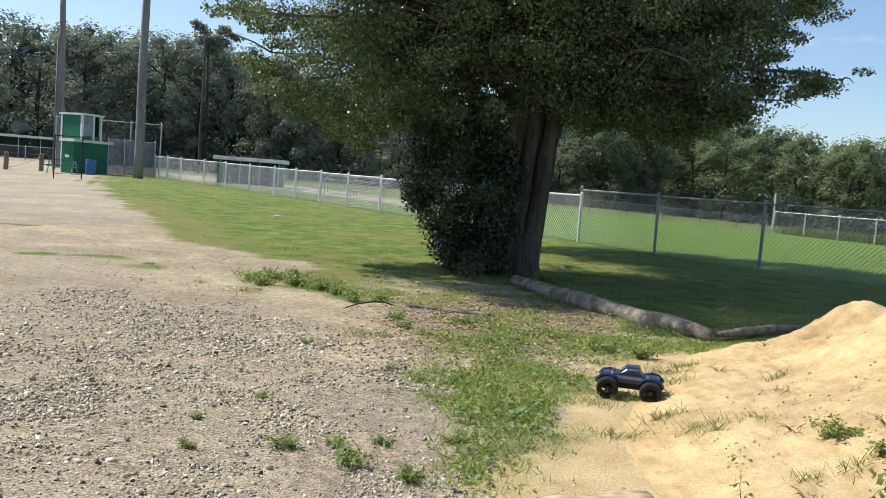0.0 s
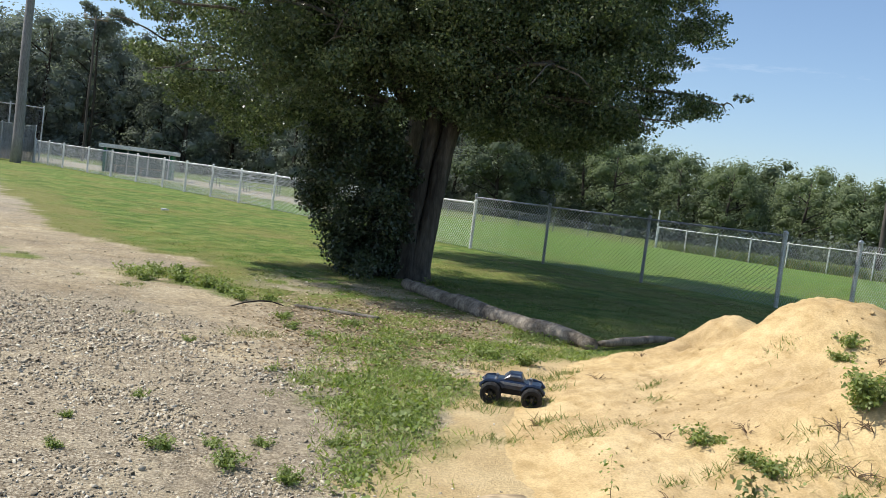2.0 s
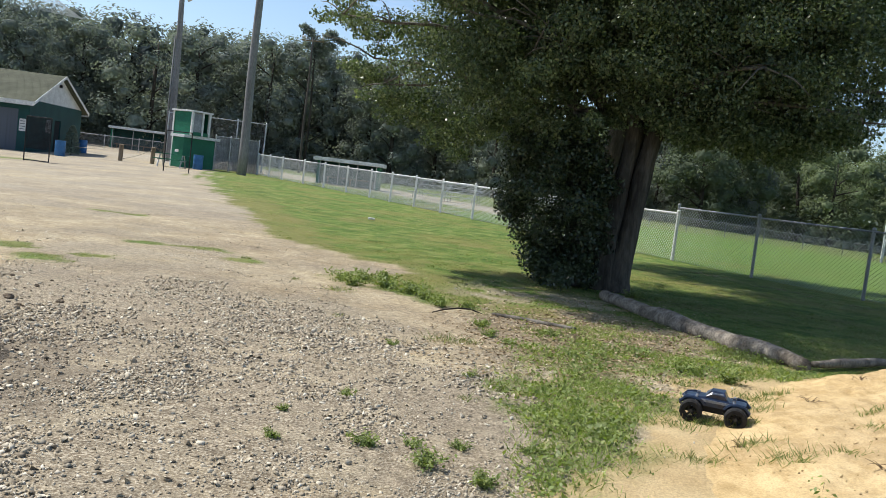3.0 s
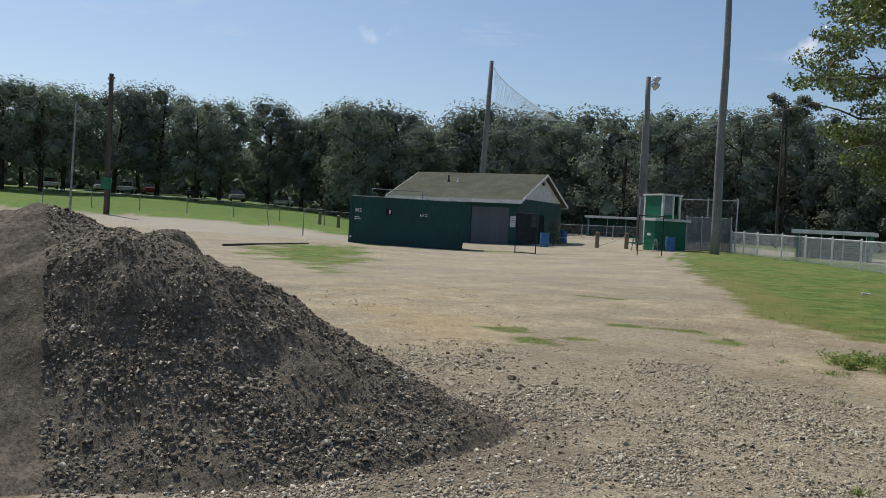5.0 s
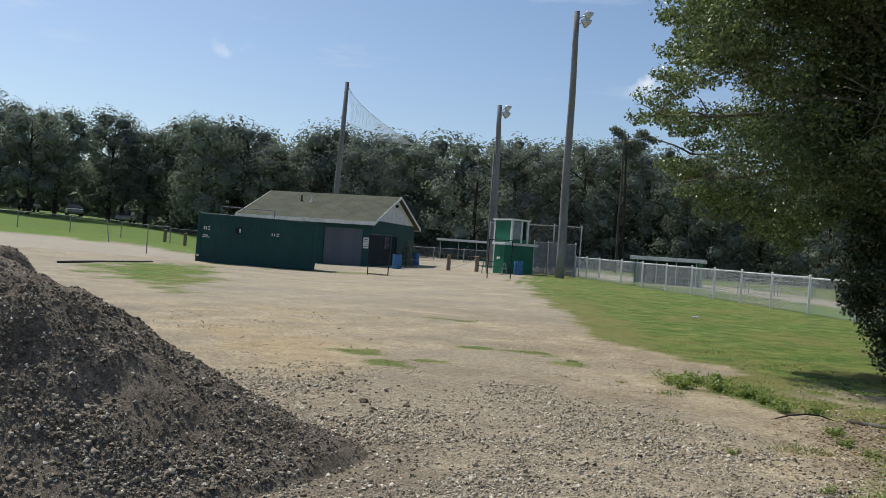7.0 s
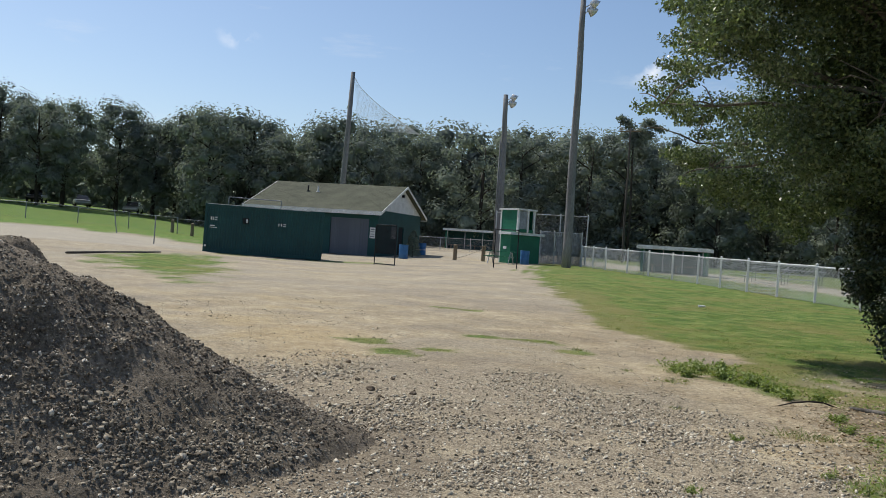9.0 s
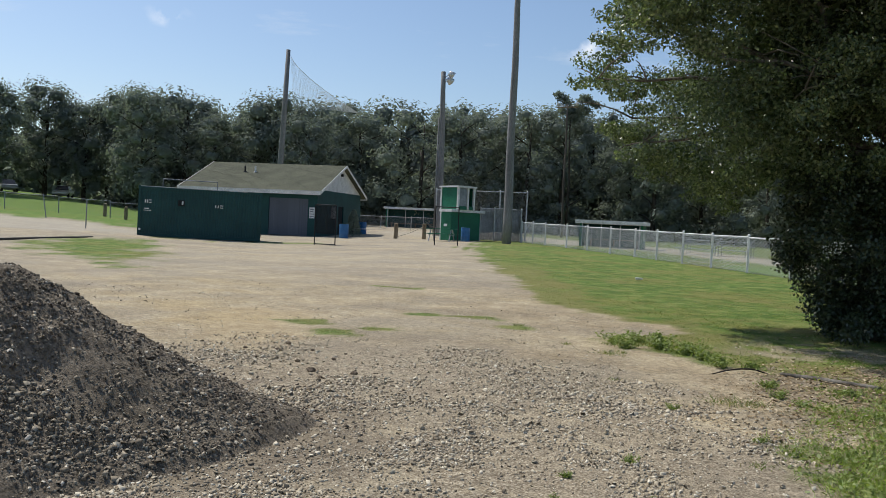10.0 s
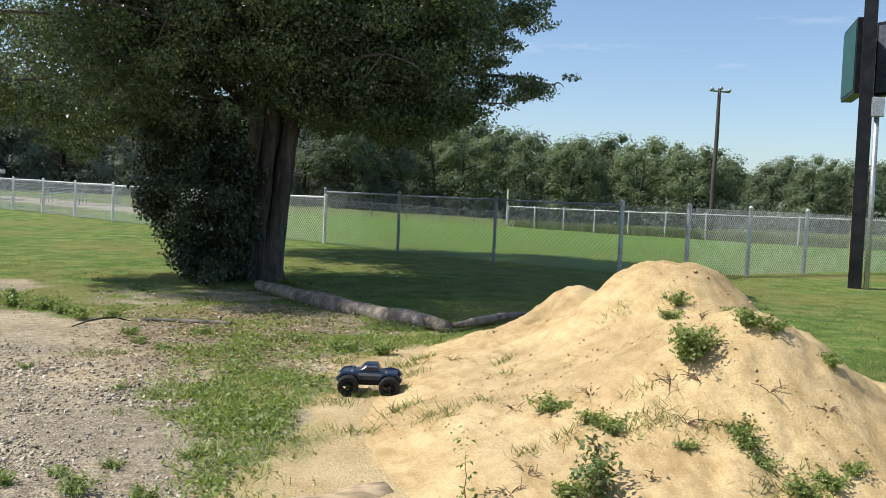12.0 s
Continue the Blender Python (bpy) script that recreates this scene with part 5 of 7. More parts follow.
rope(slack((-23.98, 47.42, gz(-23.98, 47.42) + 0.72), (-27.9, 49.4, gz(-27.9, 49.4) + 0.55), 0.10), "pale slack rope tied to a wooden bollard")
rope(slack((-22.2, 47.87, gz(-22.2, 47.87) + 0.78), (-23.72, 47.35, gz(-23.72, 47.35) + 0.12), 0.06), "pale slack rope hanging from a wooden bollard")


def gate_frame(x, y, yaw, w, h, label, material, mid):
    root = thing("gate", pose(x, y, gz(x, y), 0, 0, yaw), label, "gate", "gates")
    for xx in (0, w):
        bm = bmesh.new()
        rod(bm, (xx, 0, -0.1), (xx, 0, h), 0.026, seg=10)
        part("post", bm, material, root)
    for z in mid:
        bm = bmesh.new()
        rod(bm, (0, 0, z), (w, 0, z), 0.022, seg=8)
        part("bar", bm, material, root)
    if len(mid) > 1:
        ob = new("screen", wire_panel("screen", w, 1.35, 0.045, 0.008, material))
        ob.parent = root
        ob.matrix_local = Matrix.Translation((0, 0, 0.55))
        ob["label"] = "dark mesh screen"


gate_frame(-22.0, 35.1, 10, 1.05, 1.9, "open black tubular gate frame before the field house", M_BLACK, (0.05, 1.93))
gate_frame(-17.0, 38.0, 10, 1.15, 1.9, "black tubular gate frame at the lawn corner", M_BLACK, (1.88,))


def picnic_table(x, y, yaw):
    root = thing("picnic_table", pose(x, y, gz(x, y), 0, 0, yaw), "weathered green picnic table beside the booth", "table")
    bm = bmesh.new()
    for k in range(4):
        box(bm, 0, -0.36 + 0.185 * k, 0.70, 1.7, -0.20 + 0.185 * k, 0.74)
    part("tabletop", bm, M_GREEN_LIGHT, root)
    for yy in (-0.75, 0.5):
        bm = bmesh.new()
        box(bm, 0, yy, 0.42, 1.7, yy + 0.25, 0.46, 0.006)
        part("seat", bm, M_GREEN_LIGHT, root)
    for xx in (0.25, 1.45):
        for s in (-1, 1):
            bm = bmesh.new()
            rod(bm, (xx, s * 0.68, -0.02), (xx, s * 0.15, 0.70), 0.035, seg=6)
            part("leg", bm, M_GALV, root)
        bm = bmesh.new()
        rod(bm, (xx, -0.7, 0.4), (xx, 0.7, 0.4), 0.03, seg=6)
        part("brace", bm, M_GALV, root)


picnic_table(-20.6, 45.0, 10)

for x, y, h, lean in ((-34.2, 32.8, 1.5, 1), (-37.5, 41.5, 1.4, 14), (-43.4, 38.5, 1.5, -12), (-31.9, 34.3, 1.2, 0)):
    bm = bmesh.new()
    rod(bm, (0, 0, -0.1), (0, 0, h), 0.03, seg=8)
    ob = tagged(part("steel_stake", bm, M_GALV_DULL), "thin rusty steel stake by the road" if lean < 5 else "leaning steel stake by the road", "stake", "steel stakes")
    ob.matrix_world = pose(x, y, gz(x, y), 0, lean, 0)

# kerb timber beside the grass patch
bm = bmesh.new()
tube(bm, [(0, 0, 0), (2.2, 0.1, 0.0), (4.6, 0.0, 0.01), (7.0, 0.15, 0)], [0.04, 0.05, 0.045, 0.04], 10)
ob = tagged(part("kerb_timber", bm, M_POLE_DARK, smooth=True), "old dark timber lying along the grass patch", "timber")
ob.matrix_world = pose(-24.7, 19.8, gz(-24.7, 19.8) + 0.03, 0, 0, 109)


M_GREEN_SIGN = rough_mat("sign_green", (0.012, 0.075, 0.055), (0.018, 0.10, 0.07), 1.5, 20, 0.45, 0, 0.0)


def sign_pole():
    x, y = 12.45, 13.3
    root = thing("sign_pole", pose(x, y, gz(x, y), 0, -0.5, -43), "tall black steel pole with green-edged sign boxes", "sign")
    bm = bmesh.new()
    box(bm, -0.12, -0.12, -0.3, 0.12, 0.12, 5.55, 0.015)
    part("column", bm, M_BLACK, root)
    for k, (cx, yaw, mat) in enumerate(((-0.24, 100, M_GREEN_SIGN), (0.80, -35, M_DOOR))):
        bm = bmesh.new()
        box(bm, -0.75, -0.11, 3.75, 0.75, 0.11, 5.2, 0.015)
        cab = part("sign_box", bm, M_BLACK, root, "black sign cabinet seen edge-on")
        cab.matrix_local = pose(cx, 0.98 if k == 0 else 0.5, 0, 0, 0, yaw)
        bm = bmesh.new()
        if k == 0:
            box(bm, -0.70, 0.112, 3.82, 0.70, 0.125, 5.13)
        else:
            box(bm, -0.70, -0.125, 3.82, 0.70, -0.112, 5.13)
        part("sign_face", bm, mat, cab, "plain green panel" if k == 0 else "plain grey panel")
    bm = bmesh.new()
    rod(bm, (0.2, -0.1, -0.1), (0.2, -0.1, 3.3), 0.05, seg=10)
    part("conduit", bm, M_GALV, root, "bright galvanised conduit", True)
    bm = bmesh.new()
    box(bm, 0.1, -0.22, 3.25, 0.32, -0.04, 3.6, 0.01)
    part("junction_box", bm, M_GALV, root)


sign_pole()
bm = bmesh.new()
rod(bm, (0, 0, -0.1), (0, 0, 2.6), 0.05, seg=10)
ob = tagged(part("foul_pole", bm, M_WHITE), "short pale foul pole at the outfield fence", "foul pole")
ob.matrix_world = pose(22.0, 56.2, gz(22, 56.2))
bm = bmesh.new()
rod(bm, (0, 0, -0.1), (0, 0, 1.9), 0.05, seg=10)
ob = tagged(part("marker_post", bm, rough_mat("yellow_paint", (0.55, 0.40, 0.08), (0.7, 0.52, 0.12), 3, 30, 0.5)), "yellow marker post near the sign pole", "post")
ob.matrix_world = pose(14.9, 16.1, gz(14.9, 16.1))


# ---- trees ----
def leaf_quads(c, size, rng, up=0.35, out=None, spread=0.55):
    """A pointed leaf (a bent rhombus) at every centre; with out, the leaves face outwards from their spray."""
    n = len(c)
    d = rng.normal(size=(n, 3))
    nrm = rng.normal(size=(n, 3))
    if out is None:
        nrm[:, 2] = np.abs(nrm[:, 2]) + up
    else:
        nrm = nrm * spread + out
        nrm[:, 2] += up
        nrm /= np.linalg.norm(nrm, axis=1)[:, None] + 1e-9
        d -= nrm * (d * nrm).sum(1)[:, None]
    d /= np.linalg.norm(d, axis=1)[:, None] + 1e-9
    s = np.cross(d, nrm)
    s /= np.linalg.norm(s, axis=1)[:, None] + 1e-9
    k = np.cross(s, d)
    size = size[:, None]
    a, b = c - d * size * 0.5, c + d * size * 0.5 - k * size * 0.08
    l, r = c + s * size * 0.27 + k * size * 0.06, c - s * size * 0.27 + k * size * 0.06
    return np.stack([a, l, b, r], 1).reshape(-1, 3), np.arange(4 * n).reshape(-1, 4)


def limb_points(a, b, sag, rng, n=6):
    a, b = np.array(a, float), np.array(b, float)
    out = []
    for i in range(n + 1):
        t = i / n
        p = a + (b - a) * t
        p[2] += sag * math.sin(t * math.pi)
        if 0 < i < n:
            p += rng.normal(size=3) * 0.06 * np.linalg.norm(b - a) / 3
        out.append(tuple(p))
    return out


# the crown's and the shoots' outlines, across and up from the tree's foot
CROWN = [(-4.86, 3.61), (-4.5, 4.0), (-4.4, 4.8), (-4.35, 5.5), (-3.9, 6.4), (-2.8, 7.3), (-1.0, 7.9), (0.8, 7.7), (2.3, 7.0), (3.4, 6.0), (4.15, 5.0), (4.45, 4.36), (4.05, 4.0), (3.85, 3.65),
         (3.6, 3.40), (4.05, 3.38), (4.63, 3.5), (4.85, 3.2), (4.1, 2.86), (3.4, 2.9), (3.45, 2.6), (3.1, 2.42), (2.7, 2.3), (2.3, 2.0), (1.85, 2.2), (1.1, 2.15), (0.6, 2.35), (0.1, 2.45), (-0.6, 2.2),
         (-1.6, 1.85), (-2.0, 2.0), (-2.5, 1.68), (-2.85, 1.7), (-3.2, 1.95), (-3.7, 2.18), (-4.07, 2.4), (-4.35, 2.9), (-4.2, 3.2)]
SHOOTS = [(-0.9, -0.4), (-1.12, -0.2), (-1.2, 0.1), (-1.4, 0.5), (-1.75, 0.9), (-1.98, 1.3), (-1.8, 1.55), (-1.75, 2.3), (-0.3, 2.5), (-0.1, 1.6), (-0.06, 0.8), (-0.06, -0.4)]


def sprays(lobes, count, rng):
    """Leaf centres and outward ways of rounded sprays (x, y, z, radius, flatness), ragged at the rim."""
    pts, outs = [], []
    for cx, cy, cz, r, fl in lobes:
        k = int(count * r ** 1.7)
        u = rng.normal(size=(k, 3))
        u /= np.linalg.norm(u, axis=1)[:, None]
        d = r * rng.uniform(0.1, 1.0, (k, 1)) ** 0.4 * (0.55 + 0.85 * fbm(u[:, 0] * 4 + cx, u[:, 1] * 4 + u[:, 2] * 3 + cz, 3, 41))[:, None]
        pts.append(u * d * np.array([1.15, 1.05, 0.75 * fl]) + np.array([cx, cy, cz]))
        outs.append(u)
    return np.concatenate(pts), np.concatenate(outs)


def big_tree():
    rng = np.random.default_rng(77)
    ox, oy = 1.25, 13.1
    root = thing("shade_tree", pose(ox, oy, gz(ox, oy)), "broad leafy shade tree with a split trunk", "tree")
    # fused stems; local coordinates
    stems = [([(0.15, -0.05, -0.15), (0.16, -0.05, 0.2), (0.22, -0.02, 0.8), (0.25, 0.0, 1.3), (0.34, 0.0, 2.0), (0.46, 0.05, 2.9), (0.7, 0.1, 4.3), (0.95, 0.2, 6.4)], [0.24, 0.155, 0.145, 0.14, 0.135, 0.14, 0.13, 0.06]),
             ([(-0.10, -0.08, -0.15), (-0.09, -0.08, 0.25), (-0.05, -0.06, 0.9), (0.0, -0.04, 1.5), (0.08, 0.0, 2.1), (0.10, 0.08, 3.0), (-0.1, 0.2, 4.6), (-0.4, 0.3, 6.6)], [0.24, 0.15, 0.125, 0.12, 0.12, 0.12, 0.10, 0.05]),
             ([(-0.5, 0.1, -0.15), (-0.52, 0.1, 0.4), (-0.56, 0.15, 1.2), (-0.7, 0.2, 2.2), (-1.1, 0.3, 3.4), (-1.7, 0.4, 5.2)], [0.22, 0.17, 0.155, 0.14, 0.10, 0.05]),
             ([(0.02, 0.22, -0.15), (0.04, 0.22, 0.5), (0.1, 0.22, 1.5), (0.22, 0.25, 2.8), (0.3, 0.9, 4.8)], [0.30, 0.22, 0.19, 0.16, 0.06])]
    for pts, rad in stems:
        bm = bmesh.new()
        tube(bm, pts, rad, 20)
        bmesh.ops.subdivide_edges(bm, edges=[e for e in bm.edges if abs(e.verts[0].co.z - e.verts[1].co.z) > 0.2], cuts=4)
        for v in bm.verts:
            k = noise.noise(Vector((v.co.x * 9, v.co.y * 9, v.co.z * 1.1)))
            v.co.x += 0.035 * k
            v.co.y += 0.045 * noise.noise(Vector((v.co.x * 9 + 7, v.co.y * 9, v.co.z * 1.1)))
        part("trunk", bm, M_TRUNK, root, smooth=True)
    # limbs reaching into the crown
    ends = [(-4.4, -0.4, 3.6), (-3.6, 0.9, 4.8), (-2.4, -1.6, 5.6), (4.5, -0.3, 3.25), (3.2, 0.9, 4.6), (2.4, -1.5, 5.4), (-3.4, -2.0, 6.0), (0.3, -2.2, 4.6), (0.6, 2.4, 5.0), (-1.2, 0.5, 7.2), (1.6, 0.2, 7.2), (-3.6, -0.8, 2.6), (3.0, -0.9, 2.8), (-1.5, -1.6, 3.2), (1.7, -1.6, 3.2),
            (-3.9, -1.2, 4.3), (-2.7, -1.4, 3.7), (-4.0, 0.3, 3.1)]
    for e in ends:
        bm = bmesh.new()
        s = (0.4 if e[0] > 0 else -0.4, 0.1, min(e[2] - 0.1, rng.uniform(2.5, 3.2)))
        pts = limb_points(s, e, 0.25, rng)
        tube(bm, pts, [(0.06 if e[0] < -1 else 0.075) * (1 - 0.86 * i / 6) for i in range(7)], 8)
        for _ in range(9):
            i = rng.integers(2, 7)
            q = np.array(pts[i]) + rng.normal(size=3) * np.array([0.5, 0.5, 0.25])
            tube(bm, limb_points(pts[i], q, 0.06, rng, 3), [0.016, 0.012, 0.009, 0.004], 5)
        part("limb", bm, M_LIMB, root, smooth=True)
    # crown: sprays of leaves filling the outline, thinner front to back towards the rim
    lobes = []
    while len(lobes) < 500:
        x, y, z, r = rng.uniform(-4.9, 4.9), rng.normal() * 1.25, rng.uniform(1.6, 7.9), rng.uniform(0.24, 0.52)
        rim = float(inside(x, z, CROWN))
        if abs(y) > 2.9 or rim < r * 0.55 + 0.32 * max(0.0, abs(y) - 0.3):
            continue
        low = z < 3.0 and x > -1.2
        if (low and abs(y) > 1.3) or (rim > 1.0 and abs(y) < 0.6 and rng.random() < 0.5):
            continue
        lobes.append((x, y, z, r * (0.8 if rim < 0.7 else 1.0), rng.uniform(0.7, 1.0)))
    # boughs that reach forward over the fallen log
    for _ in range(62):
        lobes.append((rng.uniform(-3.0, 0.3), rng.uniform(-3.7, -1.4), rng.uniform(4.9, 7.0), rng.uniform(0.34, 0.55), 0.8))
    for _ in range(52):
        lobes.append((rng.uniform(-3.6, -1.9), rng.uniform(-2.8, -1.3), rng.uniform(4.1, 5.6), rng.uniform(0.30, 0.48), 0.8))
    # the dark heart of the crown, closed over the forks
    for _ in range(150):
        lobes.append((rng.uniform(-1.9, 3.0), rng.uniform(-1.3, 1.5), rng.uniform(2.65, 5.2), rng.uniform(0.38, 0.6), 1.0))
    for _ in range(75):
        lobes.append((rng.uniform(0.5, 3.0), rng.uniform(-0.9, 0.9), rng.uniform(2.35, 2.85), rng.uniform(0.22, 0.36), 0.9))
    # small sprays that give the rim its ragged edge
    n = 0
    while n < 330:
        x, y, z, r = rng.uniform(-4.95, 4.95), rng.normal() * 0.5, rng.uniform(1.6, 6.4), rng.uniform(0.12, 0.24)
        rim = float(inside(x, z, CROWN))
        if not 0.04 < rim < 0.42:
            continue
        lobes.append((x, y, z, r, rng.uniform(0.6, 0.9)))
        n += 1
    c, o = sprays(lobes, 2350, rng)
    keep = inside(c[:, 0], c[:, 2], CROWN) > -0.12 + 0.35 * (fbm(c[:, 0] * 3, c[:, 2] * 3, 3, 88) - 0.5)
    c, o = c[keep], o[keep]
    v, f = leaf_quads(c, rng.uniform(0.034, 0.074, len(c)), rng, 0.3, o, 1.1)
    # oversized leaves added deep inside to block light and sky gaps
    inner = rng.normal(size=(30000, 3)) * np.array([2.0, 1.0, 1.6]) + np.array([0.4, 0.4, 4.3])
    inner = inner[(inside(inner[:, 0], inner[:, 2], CROWN) > 0.6 + 0.5 * np.abs(inner[:, 1] - 0.3)) & (inner[:, 2] > 2.6) & (inner[:, 0] > -2.6) & (inner[:, 1] > -1.0)]
    v2, f2 = leaf_quads(inner, rng.uniform(0.12, 0.24, len(inner)), rng)
    v, f = np.concatenate([v, v2]), np.concatenate([f, f2 + len(v)])
    crown = new("crown", mesh_np("crown", v, f, M_LEAF))
    crown.parent = root
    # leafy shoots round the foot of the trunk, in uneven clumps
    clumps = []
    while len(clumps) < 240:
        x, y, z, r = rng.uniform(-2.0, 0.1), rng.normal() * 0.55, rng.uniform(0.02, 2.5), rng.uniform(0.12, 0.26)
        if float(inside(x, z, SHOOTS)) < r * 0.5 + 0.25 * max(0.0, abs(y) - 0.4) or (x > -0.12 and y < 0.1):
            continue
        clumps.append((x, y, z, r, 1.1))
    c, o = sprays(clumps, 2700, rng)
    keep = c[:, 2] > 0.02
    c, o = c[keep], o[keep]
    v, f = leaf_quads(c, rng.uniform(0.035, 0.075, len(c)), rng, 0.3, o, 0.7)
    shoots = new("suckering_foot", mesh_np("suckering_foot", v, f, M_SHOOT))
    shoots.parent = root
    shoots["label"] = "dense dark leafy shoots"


def rear_tree():
    """A second tree close behind the first, whose shade reaches the fence."""
    rng = np.random.default_rng(79)
    ox, oy = 1.5, 18.7
    root = thing("shade_tree", pose(ox, oy, gz(ox, oy)), "dark leafy tree close behind the split-trunked one", "tree")
    bm = bmesh.new()
    tube(bm, [(0, 0, -0.2), (0.02, 0, 1.2), (0.1, 0, 3.0), (0.3, 0.2, 5.0), (0.4, 0.3, 7.0)], [0.30, 0.24, 0.21, 0.15, 0.05], 14)
    part("trunk", bm, M_BARK, root, smooth=True)
    pts = []
    for k in range(180):
        a, q = rng.uniform(0, math.tau), math.sqrt(rng.uniform(0.0, 1.0)) * 4.1
        r = rng.uniform(0.6, 1.05)
        x, y = 1.3 + math.cos(a) * q * 0.88, 0.3 + math.sin(a) * q
        z = rng.uniform(4.1 + 0.2 * max(0.0, x), 8.2 - 0.3 * q)
        n = int(400 * r * r)
        u = rng.normal(size=(n, 3))
        u /= np.linalg.norm(u, axis=1)[:, None]
        pts.append(u * (r * rng.uniform(0.2, 1.0, (n, 1)) ** 0.45) * np.array([1.1, 1.1, 0.75]) + np.array([x, y, z]))
    for k in range(5):
        bm = bmesh.new()
        a = k * 1.3
        tube(bm, limb_points((0.1, 0, 3.0 + 0.3 * k), (0.6 + math.cos(a) * 3, 0.3 + math.sin(a) * 3, 5.2 + 0.3 * k), 0.3, rng), [0.09 - 0.012 * i for i in range(7)], 8)
        part("limb", bm, M_BARK, root, smooth=True)
    c = np.concatenate(pts)
    v, f = leaf_quads(c, rng.uniform(0.11, 0.20, len(c)), rng)
    crown = new("crown", mesh_np("crown", v, f, M_LEAF))
    crown.parent = root


rear_tree()
big_tree()


def quad_ball(n):
    """Unit directions over a sphere and the quads between them, for the closed leafage inside a bough."""
    g = np.linspace(-1, 1, n + 1)
    a, b = (q.ravel() for q in np.meshgrid(g, g))
    one = np.ones_like(a)
    sides = [(a, b, one), (b, a, -one), (one, a, b), (-one, b, a), (b, one, a), (a, -one, b)]
    v = np.concatenate([np.stack(q, -1) for q in sides])
    idx = np.arange((n + 1) ** 2).reshape(n + 1, n + 1)
    quads = np.stack([idx[:-1, :-1], idx[:-1, 1:], idx[1:, 1:], idx[1:, :-1]], -1).reshape(-1, 4)
    return v / np.linalg.norm(v, axis=1)[:, None], np.concatenate([quads + len(idx) ** 2 * k for k in range(6)])


BALL = quad_ball(3)


def forest_tree(rng, height, width, bare, material, thick=64, big=1.0, name="tree"):
    """One tree of the far woods: trunk, limbs, and a crown of billowing boughs with gaps between them."""
    root = thing(name, Matrix.Identity(4), "tall leafy tree at the edge of the woods", "tree", "woods")
    bm = bmesh.new()
    lean = rng.normal(size=2) * 0.3
    tube(bm, [(0, 0, -0.5), (lean[0] * 0.3, lean[1] * 0.3, height * 0.3), (lean[0], lean[1], height * 0.6), (lean[0] * 1.4, lean[1] * 1.4, height * 0.88)], [0.30, 0.24, 0.16, 0.05], 8)
    pts, outs, cores = [], [], []
    boughs = 30 if bare > 0.2 else 26
    for i in range(boughs):
        z = bare + (1 - bare) * (i + rng.uniform(0, 1)) / boughs
        w = width * 0.56 * math.sqrt(max(0.04, 1 - (((z - bare) / (1 - bare) - 0.5) / 0.58) ** 2))
        r = rng.uniform(0.9, 2.1) * width / 9.0
        a, q = i * 2.4 + rng.uniform(-0.5, 0.5), rng.uniform(0.45, 1.0) * max(0.2, w - r * 0.45)
        mid = np.array([lean[0] * z + math.cos(a) * q, lean[1] * z + math.sin(a) * q, z * height - r * 0.5])
        if i % 3 == 0:
            tube(bm, limb_points((lean[0] * z, lean[1] * z, max(0.5, mid[2] - 1.6)), tuple(mid), 0.2, rng, 3), [0.11, 0.09, 0.06, 0.03], 5)
        k = int(thick * 1.35 * r * r)
        u = rng.normal(size=(k, 3))
        u[:, 2] = np.where(u[:, 2] < -0.9, -u[:, 2] * 0.6, u[:, 2])
        u /= np.linalg.norm(u, axis=1)[:, None]
        swell = lambda e: (r * (0.62 + 0.72 * fbm(e[:, 0] * 2.3 + i, e[:, 1] * 2.3 + e[:, 2] * 1.7, 3, 43)))[:, None]
        pts.append(u * swell(u) * rng.uniform(0.50, 1.1, (k, 1)) * np.array([1.15, 1.15, 1.02]) + mid)
        outs.append(u)
        cores.append(BALL[0] * swell(BALL[0]) * np.array([0.48, 0.48, 0.40]) + mid)
    part("trunk", bm, M_FAR_BARK, root, smooth=True)
    c = np.concatenate(pts)
    v, f = leaf_quads(c, rng.uniform(0.27, 0.46, len(c)) * (1 + 0.5 * (big - 1)), rng, 0.3, np.concatenate(outs), 0.22)
    inner = np.concatenate([BALL[1] + len(BALL[0]) * i for i in range(boughs)])
    v, f = np.concatenate([v] + cores), np.concatenate([f, inner + len(v)])
    crown = new("crown", mesh_np("crown", v, f, material, True))
    crown.parent = root
    return root


SKYLINE = ([-64, -44, -38, -35, -30, -26, -19, -12, -4, 4, 10, 14, 20, 27, 32, 35, 38, 41, 46, 50, 55, 62, 90],
           [8.4, 8.4, 8.5, 9.2, 10.4, 11.2, 11.4, 11.4, 12.0, 13.6, 15.4, 16.0, 16.7, 16.5, 15.3, 16.1, 14.9, 15.8, 15.0, 15.5, 16.4, 16.0, 15.2])


